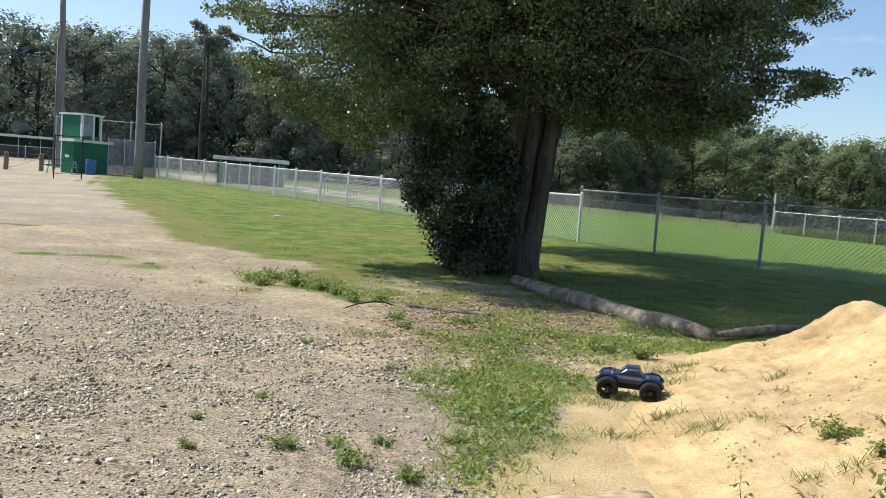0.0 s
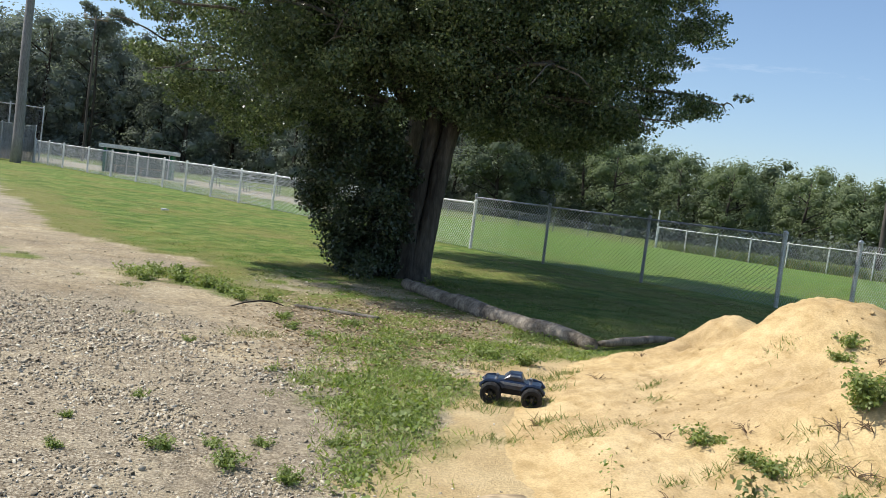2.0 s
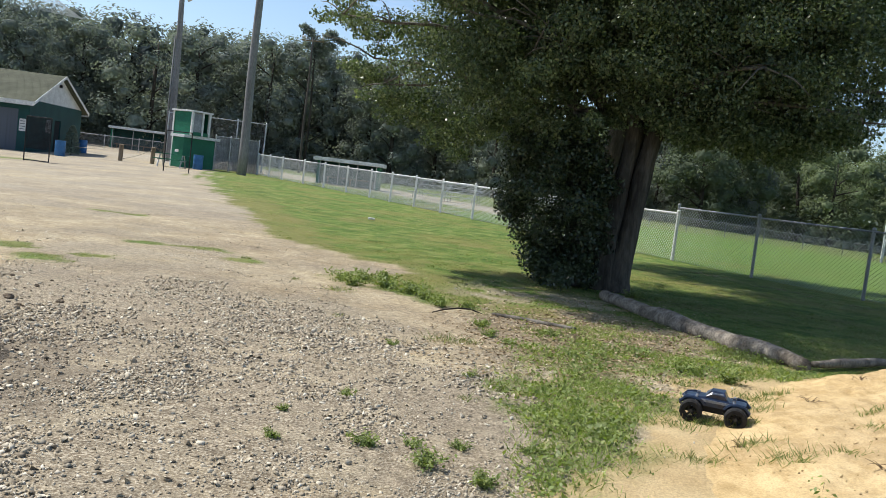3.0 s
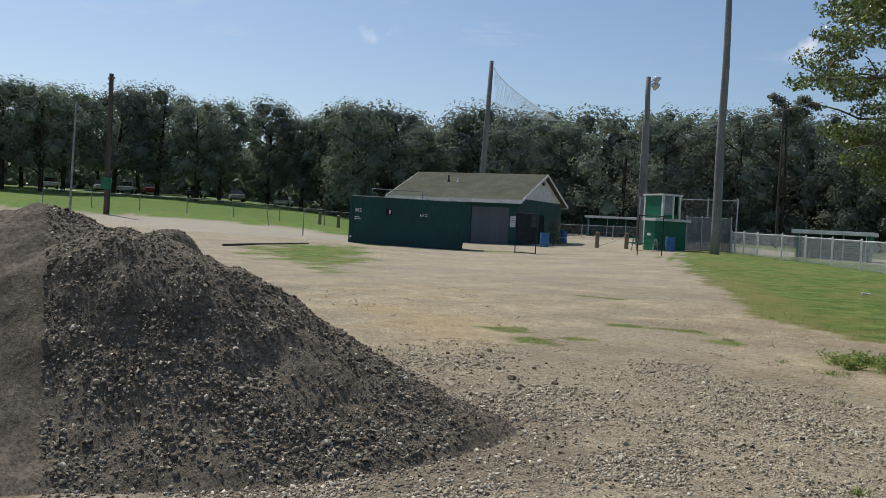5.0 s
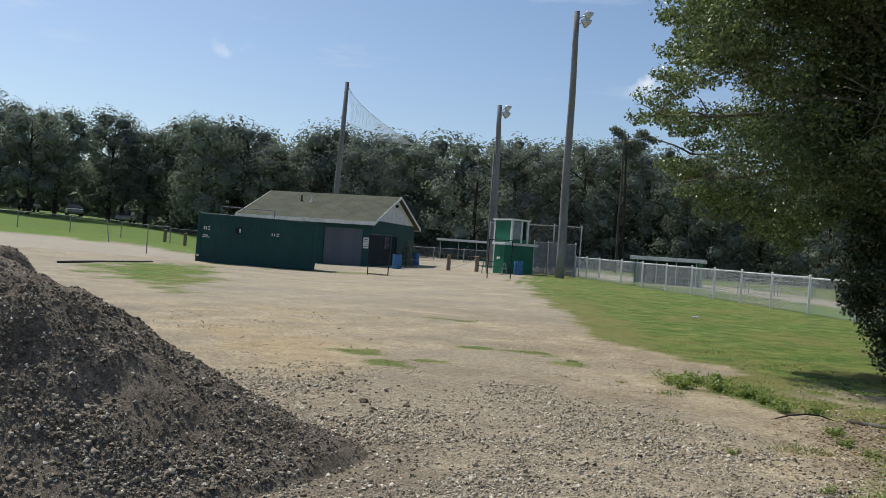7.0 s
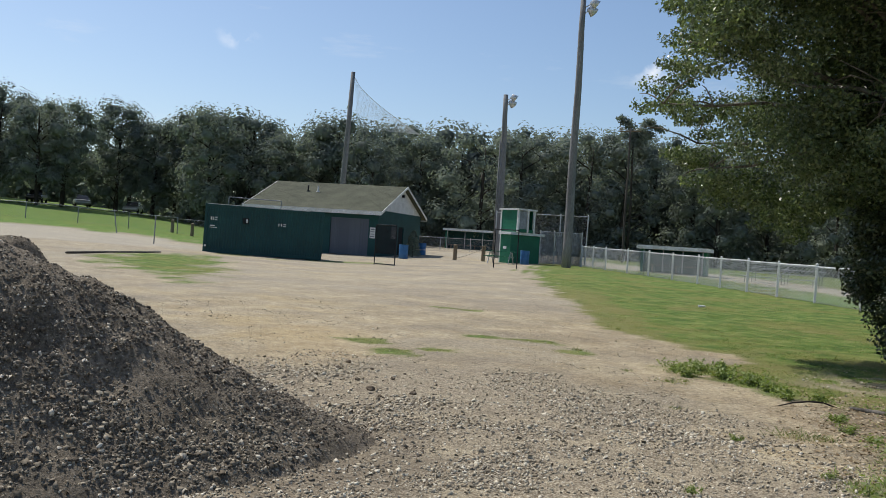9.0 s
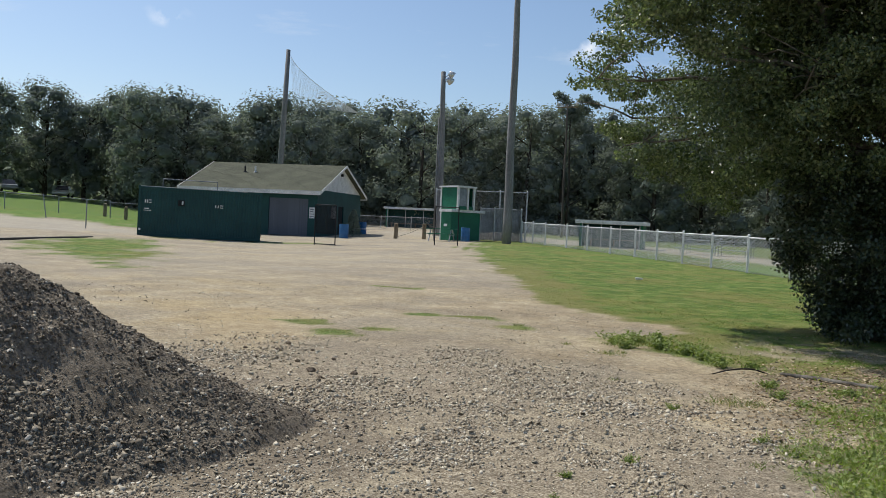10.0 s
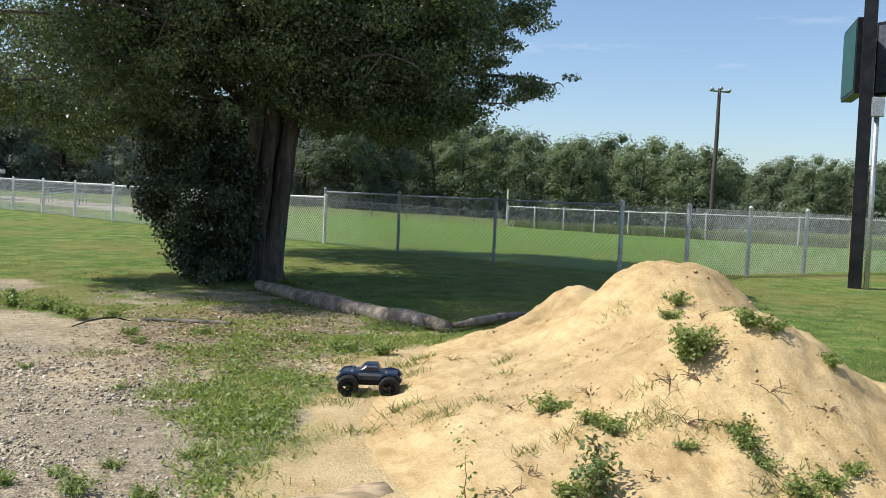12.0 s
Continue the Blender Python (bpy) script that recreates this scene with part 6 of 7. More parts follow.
def woods():
    rng = np.random.default_rng(303)
    tall = {}

    def kind(h, w, b, *rest):
        t = forest_tree(rng, h, w, b, *rest)
        crown = next(c for c in t.children if c.name.startswith("crown"))
        z = np.empty(len(crown.data.vertices) * 3, np.float32)
        crown.data.vertices.foreach_get("co", z)
        tall[t.name] = float(z[2::3].max())
        return t

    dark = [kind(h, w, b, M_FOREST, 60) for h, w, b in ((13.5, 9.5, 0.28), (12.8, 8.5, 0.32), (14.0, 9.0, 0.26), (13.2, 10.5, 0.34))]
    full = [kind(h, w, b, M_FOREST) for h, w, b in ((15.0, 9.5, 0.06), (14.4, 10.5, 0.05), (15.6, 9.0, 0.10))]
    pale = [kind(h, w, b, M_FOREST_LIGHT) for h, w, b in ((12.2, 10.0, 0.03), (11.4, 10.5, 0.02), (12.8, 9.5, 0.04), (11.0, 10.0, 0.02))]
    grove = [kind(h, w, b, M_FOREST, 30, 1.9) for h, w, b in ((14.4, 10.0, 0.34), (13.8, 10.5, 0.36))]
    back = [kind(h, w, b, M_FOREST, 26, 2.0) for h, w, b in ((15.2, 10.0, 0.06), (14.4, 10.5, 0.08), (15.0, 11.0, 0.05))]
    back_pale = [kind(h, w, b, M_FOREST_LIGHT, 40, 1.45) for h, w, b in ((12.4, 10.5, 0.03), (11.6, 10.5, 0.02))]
    used = set()

    def plant(kinds, deg, r, hscale):
        src = kinds[int(rng.integers(len(kinds)))]
        hscale = hscale * float(np.interp(deg, SKYLINE[0], SKYLINE[1])) * r / 100 / tall[src.name]
        a = math.radians(deg)
        x, y = -math.sin(a) * r, math.cos(a) * r
        s = hscale * rng.uniform(0.88, 1.05)
        g = gz(x, y) - 0.1
        s *= 1 - g / 14.0
        m = pose(x, y, g, 0, 0, rng.uniform(0, 360)) @ Matrix.Diagonal((s * rng.uniform(0.95, 1.15), s, s, 1))
        if src.name not in used:
            used.add(src.name)
            src.matrix_world = m
        else:
            t = copy_thing(src, Matrix.Identity(4))
            t.matrix_world = m
    # left: open grove with bare trunks
    for deg in np.arange(44, 86, 2.3):
        plant(dark, deg + rng.normal() * 0.5, 104 + rng.normal() * 3, 1.0)
        if rng.random() < 0.6:
            plant(grove, deg + 1.1 + rng.normal() * 0.6, 118 + rng.normal() * 4, 0.9)
    # middle: dense woods
    for deg in np.arange(3, 45, 2.1):
        plant(full if deg < 34 else dark + full, deg + rng.normal() * 0.5, 98 + rng.normal() * 3, 0.99)
        plant(back, deg + 1.0 + rng.normal() * 0.6, 110 + rng.normal() * 4, 0.97)
    for deg in np.arange(-13, 5, 2.6):
        plant(full + pale, deg + rng.normal() * 0.5, 92 + rng.normal() * 3, 0.98)
        plant(back, deg + 1.2 + rng.normal() * 0.6, 104 + rng.normal() * 4, 0.98)
    # right: lighter, lower trees
    for deg in np.arange(-62, -9, 2.2):
        plant(pale, deg + rng.normal() * 0.6, 102 + rng.normal() * 4, 0.96)
        plant(back_pale, deg + 1.0 + rng.normal() * 0.6, 116 + rng.normal() * 4, 0.96)


woods()


def undergrowth():
    """Low bushes at the foot of the woods, past counting."""
    rng = np.random.default_rng(404)
    n = 900
    deg = rng.uniform(-64, 44, n)
    r = rng.uniform(94, 122, n)
    a = np.radians(deg)
    x, y = -np.sin(a) * r, np.cos(a) * r
    h = rng.uniform(1.0, 3.6, n)
    per = 46
    c = np.repeat(np.stack([x, y, land(x, y)], -1), per, 0)
    k = len(c)
    hh = np.repeat(h, per)
    c = c + np.stack([rng.normal(size=k) * hh * 0.5, rng.normal(size=k) * hh * 0.5, rng.uniform(0, 1, k) * hh], -1)
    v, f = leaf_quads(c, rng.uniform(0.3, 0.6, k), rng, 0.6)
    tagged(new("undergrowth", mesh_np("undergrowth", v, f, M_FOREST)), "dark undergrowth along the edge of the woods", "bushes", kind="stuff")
    # deep woods behind
    n = 2000
    deg = rng.uniform(-64, 90, n)
    r = rng.uniform(124, 140, n)
    deg = np.where(deg > 45, deg - 60, deg)
    foot = np.where(deg > 45, 0.30, 0.02)
    a = np.radians(deg)
    x, y = -np.sin(a) * r, np.cos(a) * r
    top = np.interp(deg, [-64, -36, -28, -15, 0, 8, 90], [6.8, 7.2, 9.4, 9.8, 11.0, 13.6, 12.0]) * rng.uniform(0.85, 1.1, n)
    per = 28
    c = np.repeat(np.stack([x, y, land(x, y)], -1), per, 0)
    k = len(c)
    c = c + np.stack([rng.normal(size=k) * 1.6, rng.normal(size=k) * 1.6, (np.repeat(foot, per) + (1 - np.repeat(foot, per)) * rng.uniform(0, 1, k)) * np.repeat(top, per)], -1)
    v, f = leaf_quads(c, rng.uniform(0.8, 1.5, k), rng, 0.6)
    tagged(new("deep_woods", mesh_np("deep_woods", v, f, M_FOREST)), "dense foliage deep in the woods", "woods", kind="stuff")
    n = 700
    deg = rng.uniform(44, 92, n)
    r = rng.uniform(150, 172, n)
    a = np.radians(deg)
    x, y = -np.sin(a) * r, np.cos(a) * r
    per = 30
    c = np.repeat(np.stack([x, y, land(x, y)], -1), per, 0)
    k = len(c)
    c = c + np.stack([rng.normal(size=k) * 2.0, rng.normal(size=k) * 2.0, rng.uniform(0, 1, k) ** 1.2 * 9.5], -1)
    v, f = leaf_quads(c, rng.uniform(1.2, 2.2, k), rng, 0.6)
    tagged(new("far_thicket", mesh_np("far_thicket", v, f, M_FOREST)), "dim thicket seen between the trunks of the grove", "bushes", kind="stuff")
    # tall dry grass along the outfield fence
    n = 9000
    t = rng.uniform(0, 1, n)
    x = 22.5 + (31 - 22.5) * t + rng.normal(size=n) * 0.5 + 0.6
    y = 56.5 + (32 - 56.5) * t + rng.normal(size=n) * 0.5
    v, f = blades(np.stack([x, y], -1), ground_z(x, y), rng.uniform(0.25, 0.75, n), np.full(n, 0.03), rng, 0.5)
    tagged(new("tall_dry_grass", mesh_np("tall_dry_grass", v, f, M_GRASS)), "uncut grass along the outfield fence", "grass", kind="stuff")


undergrowth()


# ---- things lying about ----
def log(name, pts, rad, label, seed, material=M_LOG):
    bm = bmesh.new()
    dense_p, dense_r = [], []
    for i in range(len(pts) - 1):
        for k in range(6):
            t = k / 6
            dense_p.append(tuple(np.array(pts[i]) * (1 - t) + np.array(pts[i + 1]) * t))
            dense_r.append(rad[i] * (1 - t) + rad[i + 1] * t)
    dense_p.append(pts[-1])
    dense_r.append(rad[-1])
    tube(bm, dense_p, dense_r, 14)
    for v in bm.verts:
        k = noise.noise(Vector(v.co) * 3.1 + Vector((seed, 0, 0)))
        v.co += Vector((0.3, 0.3, 1)).normalized() * k * max(rad) * 0.45
    return tagged(part(name, bm, material, smooth=True), label, "log" if max(rad) > 0.06 else "branch")


def on_ground(pts, lift):
    return [(x, y, float(top_z(np.array(x), np.array(y))) + lift) for x, y in pts]


log("fallen_log", on_ground([(1.12, 11.9), (1.42, 10.9), (1.85, 9.7), (2.25, 8.75), (2.62, 8.02)], 0.055), [0.075, 0.088, 0.092, 0.092, 0.085], "weathered fallen log lying from the tree to the mound", 3)
log("dead_branch", on_ground([(2.72, 8.1), (3.1, 8.45), (3.5, 8.8), (3.85, 9.0)], 0.06), [0.03, 0.045, 0.045, 0.03], "short bleached branch beside the log", 9)
log("dead_branch", on_ground([(-0.27, 8.92), (0.0, 8.82), (0.25, 8.68), (0.58, 8.55)], 0.018), [0.018, 0.025, 0.027, 0.02], "brown dead branch on the leaf litter", 14, M_LIMB)
log("dead_branch", [(x, y, z + e) for (x, y, z), e in zip(on_ground([(-0.86, 8.47), (-0.75, 8.6), (-0.62, 8.72), (-0.5, 8.8), (-0.38, 8.84)], 0.01), (0, 0.025, 0.035, 0.03, 0.0))], [0.005, 0.008, 0.009, 0.008, 0.005], "dark bent twig at the lawn's edge", 17, M_BARK)


def half_buried_timber():
    root = thing("buried_timber", Matrix.Identity(4), "bleached old timber half buried in the sand", "timber")
    bm = bmesh.new()
    a, d = Vector((0.0, 3.31, -0.088)), Vector((0.98, 0.37, -0.005))
    tube(bm, [tuple(a + d * (i / 14)) for i in range(15)], [0.125 + 0.006 * math.sin(i * 1.7) for i in range(15)], 20)
    for v in bm.verts:
        v.co.z += 0.012 * noise.noise(Vector((v.co.x * 4, v.co.y * 14, v.co.z * 14)))
    part("beam", bm, M_OLD_TIMBER, root, smooth=True)
    bm = bmesh.new()
    off = Vector((0.012, -0.03, 0.122))
    tube(bm, [tuple(a + d * t + off + Vector((0, 0.012 * math.sin(t * 9), 0.0))) for t in (0.2, 0.33, 0.45, 0.56, 0.66)], [0.001, 0.004, 0.0045, 0.004, 0.001], 6)
    part("crack", bm, M_DARK, root, "dark drying crack")


half_buried_timber()


M_TWIG = rough_mat("dead_twig", (0.13, 0.085, 0.05), (0.26, 0.185, 0.115), 9, 60, 0.9, 0, 0.0)
M_REDLEAF = per_piece("bramble_leaf", [(0.0, (0.085, 0.125, 0.045)), (0.55, (0.17, 0.225, 0.085)), (0.85, (0.25, 0.28, 0.13)), (1.0, (0.17, 0.10, 0.07))], 0.45, 0.4, True, 12, (1.3, 1.45, 0.6))


def weed(x, y, size, label, seed, shape="low"):
    """A weed of one of six shapes: low rosette, bush, single stalk, broad-leaved bramble, grass tuft, dead sprig."""
    rng = np.random.default_rng(seed)
    z = float(top_z(np.array(x), np.array(y)))
    root = thing("weed", pose(x, y, z), label, "weed", "weeds")

    def stem(pts, r, material):
        bm = bmesh.new()
        tube(bm, pts, [r * (1 - 0.16 * i) for i in range(len(pts))], 4)
        part("stem", bm, material, root)

    if shape == "dead":
        for k in range(7):
            a = rng.uniform(0, math.tau)
            out = rng.uniform(0.4, 1.0) * size
            tip = (math.cos(a) * out, math.sin(a) * out, size * rng.uniform(0.05, 0.35))
            pts = limb_points((0, 0, -0.01), tip, 0.12 * size, rng, 4)
            stem(pts, 0.0028, M_TWIG)
            q = np.array(pts[2]) + rng.normal(size=3) * size * 0.22
            stem([pts[2], tuple((np.array(pts[2]) + q) / 2), tuple(q)], 0.002, M_TWIG)
        return
    if shape == "grass":
        k = int(150 * min(1.0, size * 3.4))
        p = rng.normal(size=(k, 2)) * size * np.array([0.34, 0.26])
        zz = top_z(p[:, 0] + x, p[:, 1] + y) - z - 0.005
        v, f = blades(p, zz, rng.uniform(0.2, 0.65, k) * size * 0.55, np.full(k, 0.0055), rng, 1.8)
        ob = tagged(new("turf", mesh_np("turf", v, f, M_GRASS)), kind="stuff")
        ob.parent = root
        return
    n, lift, reach, per, leaf, spread = {"low": (11, 0.42, 0.72, 10, 0.62, 0.12), "bush": (24, 0.72, 0.55, 14, 0.42, 0.10), "stalk": (1, 1.9, 0.12, 7, 0.62, 0.16), "bramble": (8, 0.85, 0.65, 6, 0.50, 0.12)}[shape]
    cs, ns = [], []
    for k in range(n):
        a = rng.uniform(0, math.tau)
        out = rng.uniform(0.25, 1.0) * size * reach
        tip = (math.cos(a) * out, math.sin(a) * out, size * rng.uniform(0.3 if n > 1 else 0.9, 1.0) * lift)
        pts = limb_points((0, 0, -0.02), tip, 0.06 * size, rng, 8 if shape in ("stalk", "bramble") else 4)
        stem(pts, 0.004 if shape in ("stalk", "bramble") else 0.0032, M_TWIG if shape in ("stalk", "bramble") else M_WEED)
        for p in pts[1:]:
            off = rng.normal(size=(per, 3)) * np.array([spread, spread, spread * 0.7]) * size
            cs.extend(np.array(p) + off)
            ns.extend(off / (np.linalg.norm(off, axis=1)[:, None] + 1e-6) * 0.5)
    if shape == "stalk":
        off = rng.normal(size=(60, 3)) * np.array([0.3, 0.3, 0.12]) * size
        cs.extend(off)
        ns.extend(off)
    c = np.array(cs)
    ground = top_z(c[:, 0] + x, c[:, 1] + y) - z
    c[:, 2] = np.maximum(c[:, 2], ground + 0.006)
    v, f = leaf_quads(c, rng.uniform(0.12, 0.30, len(c)) * size * leaf, rng, 0.9, np.array(ns), 0.6)
    ob = tagged(new("leaves", mesh_np("leaves", v, f, M_REDLEAF if shape == "bramble" else M_WEED)), kind="stuff")
    ob.parent = root


# weeds on the mound
for k, (x, y, size, shape) in enumerate((
        (2.51, 3.68, 0.27, "bush"), (1.91, 4.01, 0.17, "low"), (2.04, 3.56, 0.15, "low"), (2.00, 3.68, 0.12, "low"), (2.20, 3.45, 0.22, "grass"), (2.12, 3.50, 0.16, "grass"), (2.25, 3.70, 0.15, "grass"), (1.74, 3.12, 0.30, "bramble"),
        (1.62, 3.14, 0.16, "low"), (1.24, 3.34, 0.17, "stalk"), (3.19, 4.87, 0.15, "low"), (3.05, 4.75, 0.12, "low"), (2.86, 3.68, 0.17, "low"), (2.95, 3.60, 0.12, "low"), (3.13, 3.42, 0.12, "low"), (3.05, 4.1, 0.10, "low"),
        (2.46, 3.20, 0.13, "low"), (2.44, 3.10, 0.12, "low"), (2.46, 3.00, 0.11, "low"), (2.43, 2.84, 0.24, "grass"), (2.50, 2.80, 0.15, "low"), (2.64, 2.82, 0.14, "low"), (2.80, 2.88, 0.10, "low"),
        (2.91, 5.14, 0.16, "grass"), (2.25, 5.56, 0.17, "grass"), (1.85, 3.66, 0.17, "grass"), (2.34, 3.26, 0.17, "grass"), (2.22, 3.22, 0.10, "low"), (2.10, 5.13, 0.13, "grass"), (1.45, 4.50, 0.24, "grass"),
        (1.22, 5.42, 0.24, "grass"), (1.57, 5.89, 0.28, "grass"), (1.34, 5.99, 0.24, "grass"), (1.27, 6.50, 0.20, "grass"), (1.75, 4.55, 0.15, "grass"), (1.77, 6.36, 0.24, "grass"), (1.95, 6.60, 0.20, "grass"),
        (1.39, 5.49, 0.26, "grass"), (1.02, 5.24, 0.20, "grass"), (1.05, 4.59, 0.20, "grass"), (1.36, 4.84, 0.22, "grass"), (1.70, 6.97, 0.24, "low"), (1.40, 7.10, 0.22, "low"), (1.62, 3.60, 0.12, "grass"),
        (2.36, 3.60, 0.15, "dead"), (2.47, 3.52, 0.12, "dead"), (2.30, 3.35, 0.12, "dead"), (2.12, 3.96, 0.11, "dead"), (2.69, 6.90, 0.13, "dead"), (2.04, 6.05, 0.12, "dead"), (1.55, 3.42, 0.11, "dead"),
        (1.42, 3.30, 0.10, "dead"), (2.0, 3.15, 0.10, "dead"), (2.7, 3.3, 0.11, "dead"), (2.9, 3.15, 0.09, "dead"), (2.75, 3.95, 0.10, "dead"), (1.30, 4.85, 0.13, "dead"), (1.8, 4.2, 0.10, "dead"))):
    label = {"bush": "bushy green weed rooted on the sand mound", "low": "low broad-leaved weed on the sand mound", "grass": "thin grass tuft in the sand", "dead": "dry brown sprig sticking out of the sand",
             "bramble": "broad-leaved bramble with reddish leaf tips on the sand", "stalk": "single tall weed stalk in the sand"}[shape]
    weed(x, y, size, label, 500 + k, shape)
# weeds in the gravel and along the lawn
for k, (x, y, size, leafy) in enumerate((
        (-0.66, 4.05, 0.18, True), (-0.34, 3.91, 0.22, True), (-0.45, 4.15, 0.12, True), (-0.2, 4.2, 0.12, True), (-0.25, 5.19, 0.16, False), (-0.60, 7.10, 0.34, False), (-0.40, 7.15, 0.26, False),
        (-1.62, 7.59, 0.14, False), (-0.95, 6.6, 0.12, True), (-0.93, 4.92, 0.12, True), (-1.17, 4.38, 0.10, True), (-1.09, 3.92, 0.11, True), (-2.11, 9.95, 0.34, False), (-1.62, 9.95, 0.36, True), (-1.95, 9.8, 0.36, True),
        (-1.3, 9.7, 0.34, True), (-3.63, 10.95, 0.22, False), (-0.24, 7.65, 0.2, True), (-0.05, 7.4, 0.18, True), (0.24, 8.1, 0.16, True), (-1.9, 9.3, 0.2, False), (-0.05, 3.75, 0.18, True), (0.15, 4.3, 0.16, True), (-2.6, 9.6, 0.16, False),
        (-0.11, 5.73, 0.15, False), (-0.27, 5.85, 0.13, True), (0.46, 7.23, 0.17, True), (0.35, 8.08, 0.2, True), (1.11, 7.79, 0.2, True), (-0.35, 8.09, 0.22, True),
        (-2.14, 10.11, 0.34, True), (-1.94, 10.41, 0.36, True), (-1.63, 10.31, 0.40, True), (-1.97, 9.04, 0.30, False), (-1.21, 9.88, 0.36, True), (-0.83, 8.94, 0.32, True), (-0.55, 9.2, 0.28, True), (-1.05, 9.4, 0.30, True), (-1.78, 10.15, 0.36, False),
        (1.62, 12.6, 0.3, True), (1.95, 12.5, 0.2, True))):
    weed(x, y, size * 0.74, "green weed growing through the gravel" if y < 8.5 else "leafy weed at the lawn's ragged edge", 700 + k, "low" if leafy else "grass")


def ground_cover():
    """Clover-like leaves in the rough grass beside the sand, and dry leaves under the tree."""
    rng = np.random.default_rng(21)
    p = np.stack([rng.uniform(-0.6, 2.6, 60000), rng.uniform(3.2, 9.4, 60000)], -1)
    mk = masks(p[:, 0], p[:, 1])
    tuft = step(fbm(p[:, 0] * 3.4, p[:, 1] * 3.4, 4, 58), 0.40, 0.62)
    lush = step(inside(p[:, 0], p[:, 1], LUSH) + mk["grass"] * 0.1, -0.1, 0.15)
    p = p[(rng.random(len(p)) < np.maximum(tuft * 0.55, lush * (0.35 + 0.65 * tuft)) * np.maximum(mk["grass"], 0.8 * lush)) & (mound_h(p[:, 0], p[:, 1]) < 0.2)]
    rise = fbm(p[:, 0] * 3.4, p[:, 1] * 3.4, 4, 58)
    c = np.concatenate([p, (top_z(p[:, 0], p[:, 1]) + rng.uniform(0.004, 1.0, len(p)) * np.clip((rise - 0.3) * 0.2, 0.01, 0.07))[:, None]], 1)
    v, f = leaf_quads(c, rng.uniform(0.016, 0.048, len(c)), rng, 1.2)
    v[:, 2] = np.repeat(c[:, 2], 4) + (v[:, 2] - np.repeat(c[:, 2], 4)) * 0.8
    tagged(new("clover", mesh_np("clover", v, f, M_WEED)), "clover and plantain leaves in the rough grass", "ground cover", kind="stuff")
    t = rng.uniform(0, 1, 900)
    drift = np.stack([3.6 + 3.9 * t, 19.6 - 5.2 * t], -1) + rng.normal(size=(900, 2)) * 0.16
    p = np.concatenate([rng.normal(size=(6500, 2)) * np.array([0.75, 0.9]) + np.array([0.8, 8.6]), rng.normal(size=(2600, 2)) * np.array([0.6, 0.9]) + np.array([0.5, 7.0]), rng.normal(size=(900, 2)) * np.array([1.2, 0.8]) + np.array([1.2, 11.8]), drift])
    p = p[(mound_h(p[:, 0], p[:, 1]) < 0.04) & (p[:, 0] > -0.9) & (p[:, 1] > 5.4)]
    c = np.concatenate([p, (ground_z(p[:, 0], p[:, 1]) + rng.uniform(0.004, 0.018, len(p)))[:, None]], 1)
    v, f = leaf_quads(c, rng.uniform(0.022, 0.06, len(c)), rng, 3.0)
    v[:, 2] = np.repeat(c[:, 2], 4) + (v[:, 2] - np.repeat(c[:, 2], 4)) * 0.35
    tagged(new("leaf_litter", mesh_np("leaf_litter", v, f, M_DRY)), "dry fallen leaves under the shade tree", "leaf litter", kind="stuff")


ground_cover()


M_CLOD = rough_mat("earth_clod", (0.12, 0.09, 0.06), (0.24, 0.185, 0.13), 9, 60, 0.95, 0, 0.01)


def stone(x, y, size, label, seed, material=M_PEBBLE):
    bm = bmesh.new()
    bmesh.ops.create_icosphere(bm, subdivisions=2, radius=size)
    for v in bm.verts:
        v.co *= 1 + 0.35 * noise.noise(v.co / size * 1.3 + Vector((seed, 0, 0)))
        v.co.z *= 0.7
    ob = tagged(part("stone", bm, material), label, "stone", "larger stones")
    ob.matrix_world = pose(x, y, float(top_z(np.array(x), np.array(y))) + size * 0.3, 0, 0, seed * 50)


for k, (x, y, s) in enumerate(((-3.96, 6.29, 0.04), (-4.79, 7.0, 0.03), (-4.55, 7.25, 0.02), (-4.2, 7.3, 0.016), (-5.1, 6.9, 0.02), (-3.75, 6.1, 0.02), (-4.93, 7.4, 0.028), (-4.3, 6.6, 0.025), (-3.6, 6.4, 0.03), (-4.1, 6.9, 0.022))):
    stone(x, y, s, "brown clod of earth on the lot", k, M_CLOD)
bm = bmesh.new()
box(bm, -0.09, -0.06, 0, 0.09, 0.06, 0.04, 0.012)
for v in bm.verts:
    v.co.z += 0.03 * noise.noise(v.co * 9)
ob = tagged(part("paper_scrap", bm, M_WHITE), "crumpled white paper scrap on the lawn", "litter")
ob.matrix_world = pose(-4.27, 22.9, gz(-4.27, 22.9) + 0.03, 0, 0, 20)


